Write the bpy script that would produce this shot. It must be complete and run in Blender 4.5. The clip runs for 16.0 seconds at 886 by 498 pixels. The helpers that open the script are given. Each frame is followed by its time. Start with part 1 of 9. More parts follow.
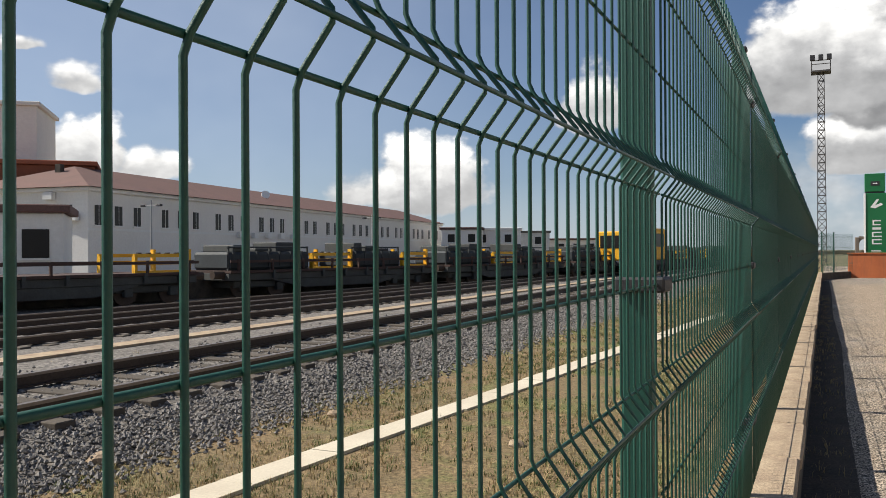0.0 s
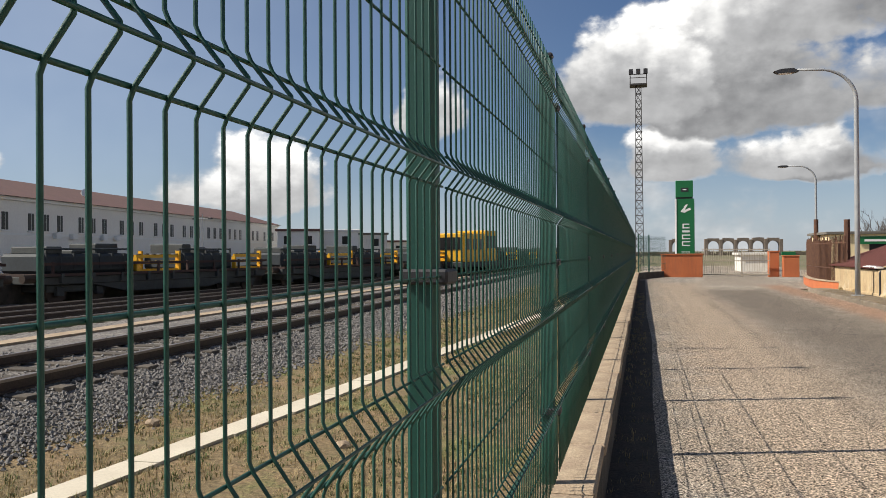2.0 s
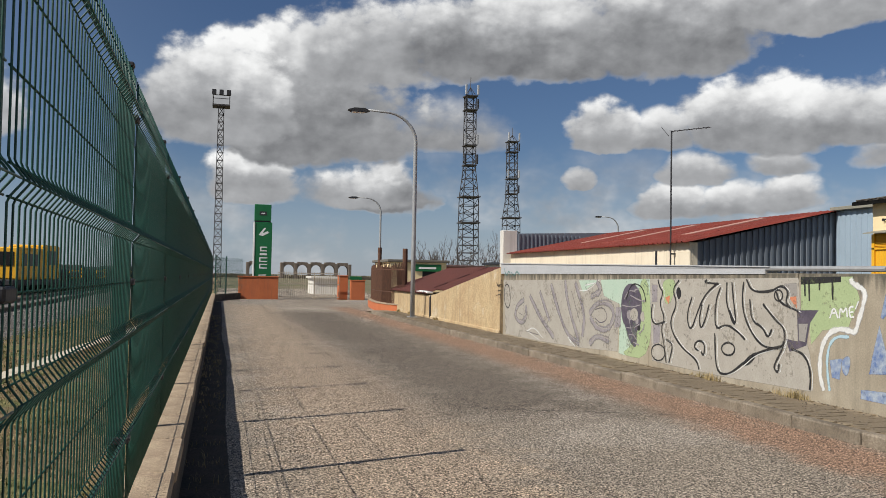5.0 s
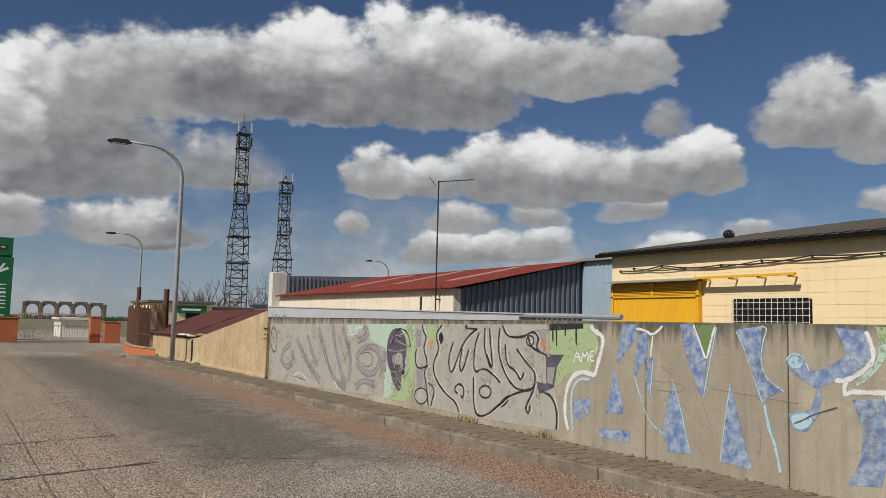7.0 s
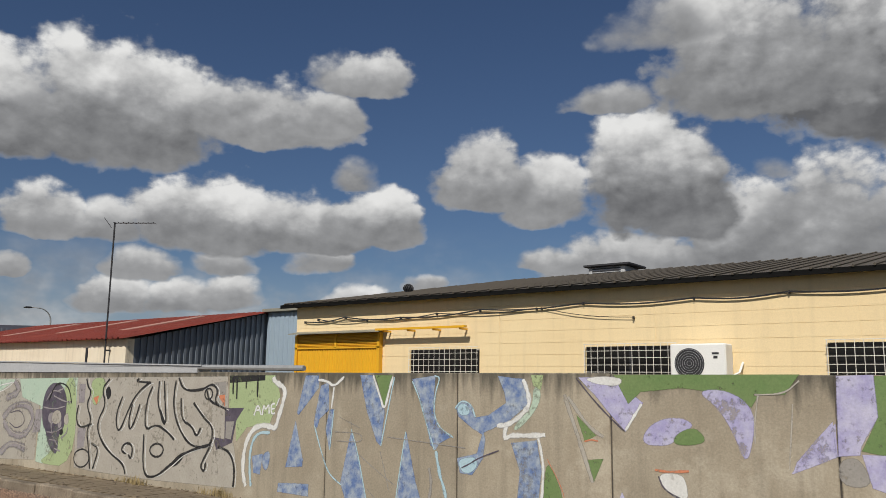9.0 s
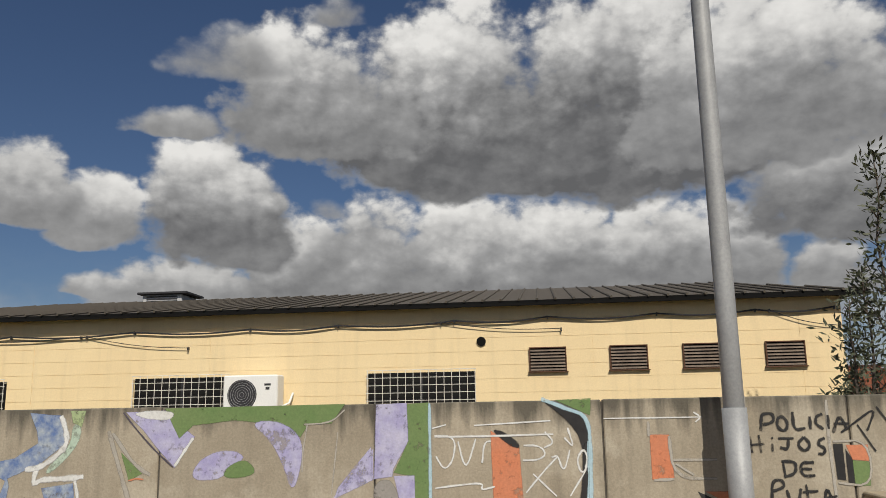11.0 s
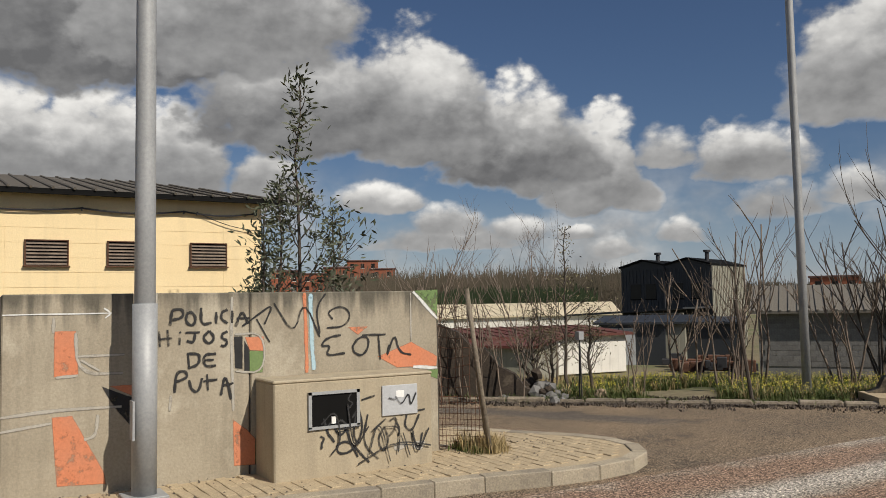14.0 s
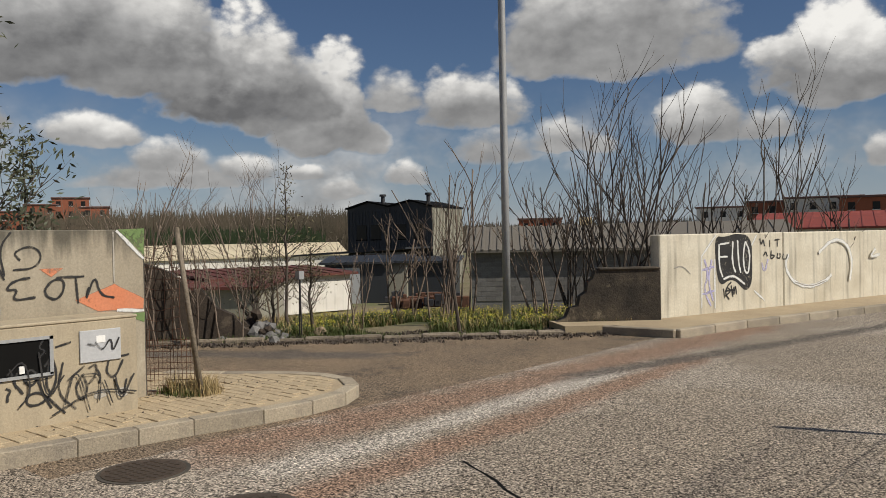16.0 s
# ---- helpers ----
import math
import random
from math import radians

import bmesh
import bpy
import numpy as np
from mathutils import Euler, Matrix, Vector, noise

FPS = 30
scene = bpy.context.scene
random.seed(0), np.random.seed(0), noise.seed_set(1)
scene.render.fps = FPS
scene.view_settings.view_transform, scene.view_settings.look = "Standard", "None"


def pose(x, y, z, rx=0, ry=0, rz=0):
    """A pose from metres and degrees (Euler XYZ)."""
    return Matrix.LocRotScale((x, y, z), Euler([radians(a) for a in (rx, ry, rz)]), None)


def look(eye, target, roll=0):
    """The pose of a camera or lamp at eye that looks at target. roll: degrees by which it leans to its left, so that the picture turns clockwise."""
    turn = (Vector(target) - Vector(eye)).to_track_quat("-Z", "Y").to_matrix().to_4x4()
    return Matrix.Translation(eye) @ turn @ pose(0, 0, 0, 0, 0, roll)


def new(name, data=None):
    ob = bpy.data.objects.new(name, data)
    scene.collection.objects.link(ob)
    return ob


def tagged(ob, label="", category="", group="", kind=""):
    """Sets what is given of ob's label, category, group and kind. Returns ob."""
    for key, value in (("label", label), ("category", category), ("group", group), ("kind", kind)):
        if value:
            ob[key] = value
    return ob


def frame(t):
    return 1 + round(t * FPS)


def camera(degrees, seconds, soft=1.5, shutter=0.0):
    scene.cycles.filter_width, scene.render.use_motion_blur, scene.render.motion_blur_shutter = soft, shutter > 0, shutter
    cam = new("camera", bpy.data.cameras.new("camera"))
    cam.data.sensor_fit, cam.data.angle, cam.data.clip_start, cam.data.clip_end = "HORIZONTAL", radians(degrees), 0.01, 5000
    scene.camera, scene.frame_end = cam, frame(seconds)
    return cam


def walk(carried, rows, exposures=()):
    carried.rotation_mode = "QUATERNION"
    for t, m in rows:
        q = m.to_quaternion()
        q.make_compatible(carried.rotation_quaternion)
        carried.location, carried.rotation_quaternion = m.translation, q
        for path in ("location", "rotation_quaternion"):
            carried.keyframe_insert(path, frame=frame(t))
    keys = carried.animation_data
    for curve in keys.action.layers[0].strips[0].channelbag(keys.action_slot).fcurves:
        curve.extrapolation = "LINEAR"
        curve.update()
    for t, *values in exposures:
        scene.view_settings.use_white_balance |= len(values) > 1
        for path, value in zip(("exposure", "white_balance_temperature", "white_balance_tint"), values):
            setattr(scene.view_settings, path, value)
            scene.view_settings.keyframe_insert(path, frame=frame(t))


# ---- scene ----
cam = camera(56.73, 16.0, soft=0.65)
PATH = [
    (0, pose(-0.084, -0.002, 1.605, 90.19, 0.31, 24.96)),
    (0.5, pose(-0.054, 0.012, 1.605, 90.18, 0.23, 22.38)),
    (1, pose(-0.027, 0.024, 1.604, 90.07, 0.05, 19.95)),
    (1.5, pose(0.014, 0.042, 1.594, 90.16, 0.25, 17.11)),
    (2, pose(0.014, 0.055, 1.584, 90.26, 0.40, 13.70)),
    (2.5, pose(-0.023, 0.048, 1.590, 90.37, 0.29, 9.70)),
    (3, pose(-0.030, 0.049, 1.585, 90.61, 0.05, 5.18)),
    (3.5, pose(-0.027, 0.047, 1.585, 90.81, -0.28, 0.26)),
    (4, pose(-0.013, 0.038, 1.580, 91.07, -0.55, -4.93)),
    (4.5, pose(-0.004, 0.035, 1.579, 91.44, -0.78, -10.23)),
    (5, pose(0.003, 0.027, 1.583, 91.94, -1.04, -15.20)),
    (7.5, pose(0.075, -0.007, 1.617, 96.33, -1.31, -35.55)),
    (8, pose(0.089, -0.011, 1.610, 97.32, -1.10, -40.79)),
    (10.5, pose(0.130, 0.113, 1.621, 101.20, 0.44, -74.60)),
    (11, pose(0.116, 0.092, 1.623, 101.26, 0.98, -83.06)),
    (11.5, pose(0.093, 0.066, 1.625, 100.75, 1.40, -91.13)),
    (12, pose(0.079, 0.059, 1.618, 99.81, 1.63, -98.40)),
    (12.5, pose(0.067, 0.028, 1.602, 98.56, 1.72, -104.70)),
    (13, pose(0.066, -0.010, 1.593, 97.00, 1.58, -110.45)),
    (13.5, pose(0.066, -0.041, 1.585, 95.37, 1.30, -115.84)),
    (14, pose(0.054, -0.059, 1.581, 93.77, 1.06, -120.85)),
    (14.5, pose(0.050, -0.081, 1.577, 92.30, 0.91, -125.51)),
    (15, pose(0.023, -0.097, 1.573, 91.06, 0.83, -129.99)),
    (15.5, pose(-0.007, -0.126, 1.572, 90.03, 0.89, -134.64)),
    (16, pose(-0.038, -0.151, 1.565, 89.27, 1.13, -139.61)),
]
walk(cam, PATH, exposures=[(0, 0.48, 6750, 10), (2.5, 0.36, 6700, 10), (5, 0.0, 6550, 10), (7.5, -0.28, 6550, 10), (10.5, -0.33, 6750, 10), (12.5, -0.23, 6850, 10), (14.5, -0.1, 6850, 10), (16, -0.15, 6850, 10)])

# ---- world, sun, exposure ----
SUN = Vector((-0.958, -0.287, 0.0)) * math.cos(radians(43)) + Vector((0, 0, math.sin(radians(43))))
sun = new("sun", bpy.data.lights.new("sun", "SUN"))
sun.data.energy, sun.data.angle, sun.data.color = 5.0, radians(0.55), (1.0, 0.95, 0.86)
sun.matrix_world = look(SUN * 60, (0, 0, 0))

world = bpy.data.worlds.new("sky")
scene.world = world
world.use_nodes = True
WT = world.node_tree
WT.nodes.clear()


def wn(kind, **kw):
    n = WT.nodes.new(kind)
    for k, v in kw.items():
        n.inputs[k].default_value = v
    return n


def wm(op, a, b=None, c=None):
    n = WT.nodes.new("ShaderNodeMath")
    n.operation = op
    for i, v in enumerate((a, b, c)):
        if v is None:
            continue
        if isinstance(v, (int, float)):
            n.inputs[i].default_value = v
        else:
            WT.links.new(v, n.inputs[i])
    return n.outputs[0]


sky = WT.nodes.new("ShaderNodeTexSky")
sky.sky_type, sky.sun_disc = "NISHITA", False
sky.sun_elevation, sky.sun_rotation = radians(43), radians(253)
sky.air_density, sky.dust_density, sky.ozone_density = 1.0, 0.3, 3.0
coord = WT.nodes.new("ShaderNodeTexCoord").outputs["Generated"]
sep = WT.nodes.new("ShaderNodeSeparateXYZ")
WT.links.new(coord, sep.inputs[0])
DX, DY, DZ = sep.outputs
# bearing (degrees clockwise from +y) and elevation of the view
BEAR = wm("MULTIPLY", wm("ARCTAN2", DX, DY), 57.29578)
ELEV = wm("MULTIPLY", wm("ARCSINE", DZ), 57.29578)

# cumulus masses: bearing, elevation of the base, half width, height, light at the base and at the crown
CLOUDS = [(-75, 8, 12, 7, 0.4, 1), (-108, 30, 12, 8, 0.4, 1), (-150, 12, 18, 8, 0.4, 1), (195, 12, 14, 8, 0.3, 1)]
# over the railway
CLOUDS += [
    (-52.5, 12.6, 2.0, 1.0, 0.6, 1), (-49.0, 10.4, 2.5, 1.8, 0.6, 1), (-48.5, 5.4, 3.0, 4.0, 0.55, 1), (-44.4, 5.1, 2.3, 2.2, 0.6, 1), (-25.9, 3.2, 5.1, 5.1, 0.5, 1), (-30.6, 3.4, 3.5, 2.7, 0.6, 0.95), (-14.5, 8.5, 3.1, 5.2, 0.5, 1),
]
# down the street
CLOUDS += [
    (-0.6, 9.4, 6.2, 7.5, 0.35, 1), (6.2, 8.7, 8.5, 10.0, 0.2, 0.85), (2.1, 5.1, 4.3, 4.0, 0.4, 1), (9.0, 4.9, 5.3, 3.0, 0.35, 0.95), (13.2, 5.1, 2.4, 1.6, 0.2, 0.4),
]
# over the warehouse
CLOUDS += [
    (10.1, 13.4, 5.7, 6.8, 0.4, 0.9), (19.3, 14.2, 10.9, 7.0, 0.16, 0.95), (30.5, 14.5, 7.5, 8.6, 0.2, 1), (40.1, 16.4, 7.6, 4.7, 0.35, 0.9), (14.3, 9.1, 7.1, 3.4, 0.22, 0.55), (11.0, 4.8, 4.5, 3.4, 0.15, 0.75), (46.1, 20.0, 4.6, 2.9, 0.45, 0.85), (26.2, 9.1, 2.7, 3.5, 0.4, 1), (29.9, 9.0, 3.5, 2.7, 0.35, 0.8), (36.3, 8.8, 6.0, 5.4, 0.3, 1), (42.6, 9.0, 6.3, 3.9, 0.3, 0.9), (48.1, 9.6, 4.2, 3.8, 0.35, 1), (46.0, 13.4, 1.8, 1.8, 0.35, 0.5),
]
# low over the warehouse
CLOUDS += [
    (31.6, 6.7, 3.3, 2.4, 0.4, 0.8), (37.1, 7.1, 2.6, 2.0, 0.4, 0.75), (43.4, 7.4, 2.6, 2.7, 0.4, 0.95), (30.8, 4.6, 3.1, 2.7, 0.35, 0.9), (34.8, 4.7, 2.6, 2.2, 0.4, 0.9), (37.9, 5.1, 2.6, 2.6, 0.4, 0.9), (46.2, 4.8, 2.7, 2.1, 0.5, 0.9), (24.6, 6.3, 1.3, 1.5, 0.4, 0.6), (51.5, 6.3, 2.1, 1.5, 0.5, 0.9),
]
# over the cream building
CLOUDS += [
    (46.6, 19.8, 4.2, 3.2, 0.42, 0.8), (44.5, 17.0, 3.2, 3.2, 0.4, 0.75), (55.6, 12.4, 4.2, 5.2, 0.35, 0.8), (59.8, 11.3, 4.2, 4.6, 0.35, 0.9), (67.6, 10.8, 6.0, 9.2, 0.14, 1), (74.9, 13.4, 1.8, 2.0, 0.35, 0.55), (47.7, 10.0, 4.3, 3.5, 0.32, 0.95), (46.3, 13.3, 1.8, 2.0, 0.28, 0.42), (44.9, 7.5, 1.4, 2.4, 0.4, 0.9), (47.4, 5.1, 2.4, 1.5, 0.5, 0.95), (51.7, 6.6, 1.9, 1.2, 0.5, 0.9), (60.7, 8.0, 2.8, 1.5, 0.42, 0.75), (67.9, 22.7, 5.2, 3.9, 0.3, 0.48), (75.9, 26.3, 2.8, 2.2, 0.3, 0.45),
]
# great mass
CLOUDS += [
    (74.2, 18.5, 9.2, 9.3, 0.25, 1), (84.0, 16.4, 12.1, 13.5, 0.08, 1), (96.1, 15.8, 12.7, 15.3, 0.06, 0.95), (65.2, 18.6, 4.1, 2.2, 0.35, 0.6), (65.7, 6.9, 6.2, 4.5, 0.4, 0.8), (73.6, 7.6, 5.4, 7.4, 0.3, 1), (77.9, 8.0, 5.1, 9.0, 0.3, 1), (85.1, 7.9, 6.8, 8.1, 0.28, 1), (91.8, 7.9, 5.8, 8.0, 0.3, 1), (98.7, 7.5, 5.9, 8.2, 0.28, 1),
]
# beyond the tree
CLOUDS += [
    (105.1, 16.9, 11.5, 10.9, 0.25, 0.9), (111.0, 11.0, 9.5, 7.4, 0.14, 0.6), (119.0, 10.8, 7.0, 8.6, 0.18, 0.85), (126.1, 8.5, 7.0, 7.5, 0.12, 1), (131.4, 6.7, 4.2, 6.8, 0.3, 0.9), (133.8, 6.1, 2.2, 2.7, 0.4, 0.95), (98.3, 7.0, 4.6, 7.5, 0.3, 1), (103.8, 6.9, 4.5, 7.4, 0.3, 1), (108.5, 6.9, 3.6, 4.7, 0.3, 0.7), (116.4, 6.6, 3.7, 2.0, 0.5, 1), (121.4, 4.8, 3.8, 2.3, 0.4, 0.95), (126.1, 4.4, 2.8, 1.9, 0.42, 0.9), (130.2, 4.2, 2.3, 1.1, 0.5, 0.9), (133.2, 3.2, 1.2, 1.4, 0.5, 0.9),
]
# over the lot
CLOUDS += [
    (151.3, 11.6, 9.4, 8.1, 0.3, 0.7), (136.1, 9.1, 2.9, 2.6, 0.4, 0.85), (141.6, 7.8, 4.9, 4.1, 0.3, 0.95), (143.1, 5.4, 4.7, 2.9, 0.32, 0.8), (137.2, 3.9, 2.2, 1.9, 0.5, 0.95), (157.5, 6.3, 3.9, 4.6, 0.35, 1), (161.0, 6.1, 2.9, 2.5, 0.35, 0.85), (165.0, 8.5, 5.5, 5.6, 0.25, 1), (167.8, 4.2, 1.5, 2.6, 0.4, 0.9), (148.2, 5.9, 3.7, 2.5, 0.4, 0.85), (132.8, 3.0, 2.3, 1.6, 0.45, 0.85), (121.3, 3.8, 7.1, 2.2, 0.42, 0.8),
]


def world_vector(scale_y):
    v = WT.nodes.new("ShaderNodeCombineXYZ")
    WT.links.new(BEAR, v.inputs[0])
    WT.links.new(wm("MULTIPLY", ELEV, scale_y), v.inputs[1])
    return v.outputs[0]


VEC = world_vector(1.35)


def world_noise(scale, detail, rough, dx=0.0, dy=0.0):
    off = WT.nodes.new("ShaderNodeVectorMath")
    off.operation = "ADD"
    off.inputs[1].default_value = (dx, dy, 0)
    WT.links.new(VEC, off.inputs[0])
    n = wn("ShaderNodeTexNoise", Scale=scale, Detail=detail, Roughness=rough)
    WT.links.new(off.outputs[0], n.inputs["Vector"])
    return wm("SUBTRACT", n.outputs["Fac"], 0.5)


WARP_B = wm("MULTIPLY", world_noise(0.16, 4, 0.6, 31, 5), 3.4)
WARP_E = wm("MULTIPLY", world_noise(0.18, 4, 0.6, 3, 47), 1.7)
BW, EW = wm("ADD", BEAR, WARP_B), wm("ADD", ELEV, WARP_E)


def ramp(value, a, b, lo=0.0, hi=1.0):
    n = WT.nodes.new("ShaderNodeMapRange")
    n.interpolation_type = "SMOOTHSTEP"
    WT.links.new(value, n.inputs["Value"])
    for k, x in zip(("From Min", "From Max", "To Min", "To Max"), (a, b, lo, hi)):
        n.inputs[k].default_value = x
    return n.outputs[0]


def cells(scale, dx, dy):
    """Rounded heads packed side by side: high in the middle of each, creased between."""
    off = WT.nodes.new("ShaderNodeVectorMath")
    off.operation = "ADD"
    WT.links.new(VEC, off.inputs[0])
    wob = WT.nodes.new("ShaderNodeCombineXYZ")
    WT.links.new(wm("ADD", wm("MULTIPLY", world_noise(scale * 1.6, 3, 0.6, 7, 1), 1.6 / scale * 0.5), dx), wob.inputs[0])
    WT.links.new(wm("ADD", wm("MULTIPLY", world_noise(scale * 1.6, 3, 0.6, 2, 19), 1.6 / scale * 0.5), dy), wob.inputs[1])
    WT.links.new(wob.outputs[0], off.inputs[1])
    n = wn("ShaderNodeTexVoronoi", Scale=scale)
    n.feature = "SMOOTH_F1"
    n.inputs["Smoothness"].default_value = 0.35
    WT.links.new(off.outputs[0], n.inputs["Vector"])
    return wm("SUBTRACT", 0.5, n.outputs["Distance"])


def puffs(dx, dy):
    """Billows at two sizes and fine wisps."""
    wisp = world_noise(0.9, 5, 0.6, dx, dy + 17)
    return wm("ADD", wm("ADD", cells(0.2, dx, dy), wm("MULTIPLY", cells(0.6, dx, dy), 0.4)), wm("ADD", wm("MULTIPLY", wisp, 0.5), wm("MULTIPLY", cells(1.5, dx, dy), 0.16)))


P0, P1 = puffs(0, 0), puffs(-0.6, 1.0)
EDGE = wm("SUBTRACT", wm("MULTIPLY", P0, 0.75), 0.12)
RELIEF = wm("MULTIPLY", wm("SUBTRACT", P0, P1), 0.26)
# thin broken layer low over the land
COVER = wm("MULTIPLY", wm("MULTIPLY", ramp(world_noise(0.085, 5, 0.6, 13, 3), -0.06, 0.16), ramp(ELEV, 4.0, 11.0, 0.85, 0.0)), ramp(BEAR, -14, 8))
LIT = wm("ADD", 0.52, wm("MULTIPLY", world_noise(0.2, 4, 0.55, 5, 9), 0.9))
# the low, far clouds first, the high, near ones over them
for b, e, w, h, base, crown in sorted(CLOUDS, key=lambda c: c[1]):
    u = wm("MULTIPLY", wm("SUBTRACT", BW, b), 1.0 / w)
    v = wm("MULTIPLY", wm("SUBTRACT", EW, e + 0.09 * h), 1.0 / h)
    # flat below, domed above
    d = wm("MAXIMUM", v, wm("MULTIPLY", v, -3.8))
    q = wm("ADD", wm("SUBTRACT", 1.0, wm("ADD", wm("MULTIPLY", u, u), wm("MULTIPLY", d, d))), EDGE)
    own = ramp(q, 0.0, 0.9 if crown < 0.6 else 0.38 if h > 3 else 0.6)
    # shaded underneath, brightest along the crown
    lit = ramp(wm("ADD", v, wm("MULTIPLY", P0, 0.3)), 0.02, 0.8, base * 0.85, crown)
    COVER = wm("MAXIMUM", COVER, own)
    LIT = wm("ADD", LIT, wm("MULTIPLY", own, wm("SUBTRACT", lit, LIT)))
LIT = wm("ADD", LIT, RELIEF)
tone = WT.nodes.new("ShaderNodeValToRGB")
tone.color_ramp.elements[0].color = (0.15, 0.155, 0.166, 1)
tone.color_ramp.elements[1].color = (0.955, 0.965, 0.965, 1)
mid = tone.color_ramp.elements.new(0.45)
mid.color = (0.42, 0.43, 0.445, 1)
WT.links.new(LIT, tone.inputs[0])
sky_gain = WT.nodes.new("ShaderNodeMixRGB")
sky_gain.blend_type = "MULTIPLY"
sky_gain.inputs[0].default_value = 1.0
sky_gain.inputs[2].default_value = (0.0425, 0.048, 0.058, 1)
WT.links.new(sky.outputs[0], sky_gain.inputs[1])
blend = WT.nodes.new("ShaderNodeMixRGB")
WT.links.new(COVER, blend.inputs[0])
WT.links.new(sky_gain.outputs[0], blend.inputs[1])
WT.links.new(tone.outputs[0], blend.inputs[2])
# thin high veil towards the sun and pale haze over the horizon
VEIL = wm("MULTIPLY", ramp(BEAR, 2, -45), wm("ADD", 0.42, wm("MULTIPLY", world_noise(0.05, 4, 0.6, 40, 8), 0.6)))
HAZE = wm("MULTIPLY", ramp(ELEV, 9, 0), 0.5)
veiled = WT.nodes.new("ShaderNodeMixRGB")
WT.links.new(wm("MAXIMUM", VEIL, HAZE), veiled.inputs[0])
WT.links.new(sky_gain.outputs[0], veiled.inputs[1])
veiled.inputs[2].default_value = (0.40, 0.47, 0.58, 1)
WT.links.new(veiled.outputs[0], blend.inputs[1])
bg = wn("ShaderNodeBackground", Strength=1.0)
WT.links.new(blend.outputs[0], bg.inputs[0])
WT.links.new(bg.outputs[0], WT.nodes.new("ShaderNodeOutputWorld").inputs[0])
world.cycles.sampling_method = "MANUAL"
world.cycles.sample_map_resolution = 512


# ---- materials ----
def material(name, base, rough=0.8, metal=0.0, second=None, amount=0.35, scale=1.5, grain=60.0, grain_amount=0.25, bump=0.15, bump_dist=0.01,
             third=None, third_scale=0.4, third_at=0.58, stretch=(1, 1, 1), per_object=0.0, spec=0.4, streaks=0.0, streak_color=(0.08, 0.075, 0.065), chips=None, top_stain=None, bands=()):
    m = bpy.data.materials.new(name)
    m.use_nodes = True
    t = m.node_tree
    b = t.nodes["Principled BSDF"]
    b.inputs["Roughness"].default_value, b.inputs["Metallic"].default_value = rough, metal
    b.inputs["Specular IOR Level"].default_value = spec
    tc = t.nodes.new("ShaderNodeTexCoord")
    mp = t.nodes.new("ShaderNodeMapping")
    mp.inputs["Scale"].default_value = stretch
    t.links.new(tc.outputs["Object"], mp.inputs["Vector"])

    def noise_tex(s, detail=5, r=0.6):
        n = t.nodes.new("ShaderNodeTexNoise")
        n.inputs["Scale"].default_value, n.inputs["Detail"].default_value, n.inputs["Roughness"].default_value = s, detail, r
        t.links.new(mp.outputs[0], n.inputs["Vector"])
        return n.outputs["Fac"]

    def mix(kind, fac, a, c):
        n = t.nodes.new("ShaderNodeMixRGB")
        n.blend_type = kind
        for i, v in enumerate((fac, a, c)):
            if isinstance(v, (int, float)):
                n.inputs[i].default_value = v
            elif isinstance(v, tuple):
                n.inputs[i].default_value = (*v, 1)
            else:
                t.links.new(v, n.inputs[i])
        return n.outputs[0]

    def rng(v, a, c, lo, hi):
        n = t.nodes.new("ShaderNodeMapRange")
        t.links.new(v, n.inputs[0])
        for i, x in enumerate((a, c, lo, hi)):
            n.inputs[i + 1].default_value = x
        return n.outputs[0]

    second = second or tuple(c * 0.6 for c in base)
    col = mix("MIX", rng(noise_tex(scale), 0.35, 0.68, 0.0, amount), base, second)
    if third:
        col = mix("MIX", rng(noise_tex(third_scale, 6, 0.65), third_at, third_at + 0.08, 0.0, 0.85), col, third)
    if streaks:
        st = t.nodes.new("ShaderNodeMapping")
        st.inputs["Scale"].default_value = (5, 5, 0.35)
        t.links.new(tc.outputs["Object"], st.inputs["Vector"])
        n = t.nodes.new("ShaderNodeTexNoise")
        n.inputs["Scale"].default_value, n.inputs["Detail"].default_value = 1.6, 6
        t.links.new(st.outputs[0], n.inputs["Vector"])
        col = mix("MIX", rng(n.outputs["Fac"], 0.5, 0.72, 0.0, streaks), col, streak_color)
    if top_stain:
        # algae that creeps down from the wet top edge
        sp = t.nodes.new("ShaderNodeSeparateXYZ")
        t.links.new(tc.outputs["Object"], sp.inputs[0])
        dr = t.nodes.new("ShaderNodeMapping")
        dr.inputs["Scale"].default_value = (7, 7, 0.9)
        t.links.new(tc.outputs["Object"], dr.inputs["Vector"])
        n = t.nodes.new("ShaderNodeTexNoise")
        n.inputs["Scale"].default_value, n.inputs["Detail"].default_value = 1.5, 6
        t.links.new(dr.outputs[0], n.inputs["Vector"])
        ad = t.nodes.new("ShaderNodeMath")
        ad.operation = "MULTIPLY_ADD"
        ad.inputs[1].default_value = 0.75
        t.links.new(n.outputs["Fac"], ad.inputs[0])
        t.links.new(sp.outputs[2], ad.inputs[2])
        col = mix("MIX", rng(ad.outputs[0], top_stain[0], top_stain[1], 0.0, 0.8), col, streak_color)
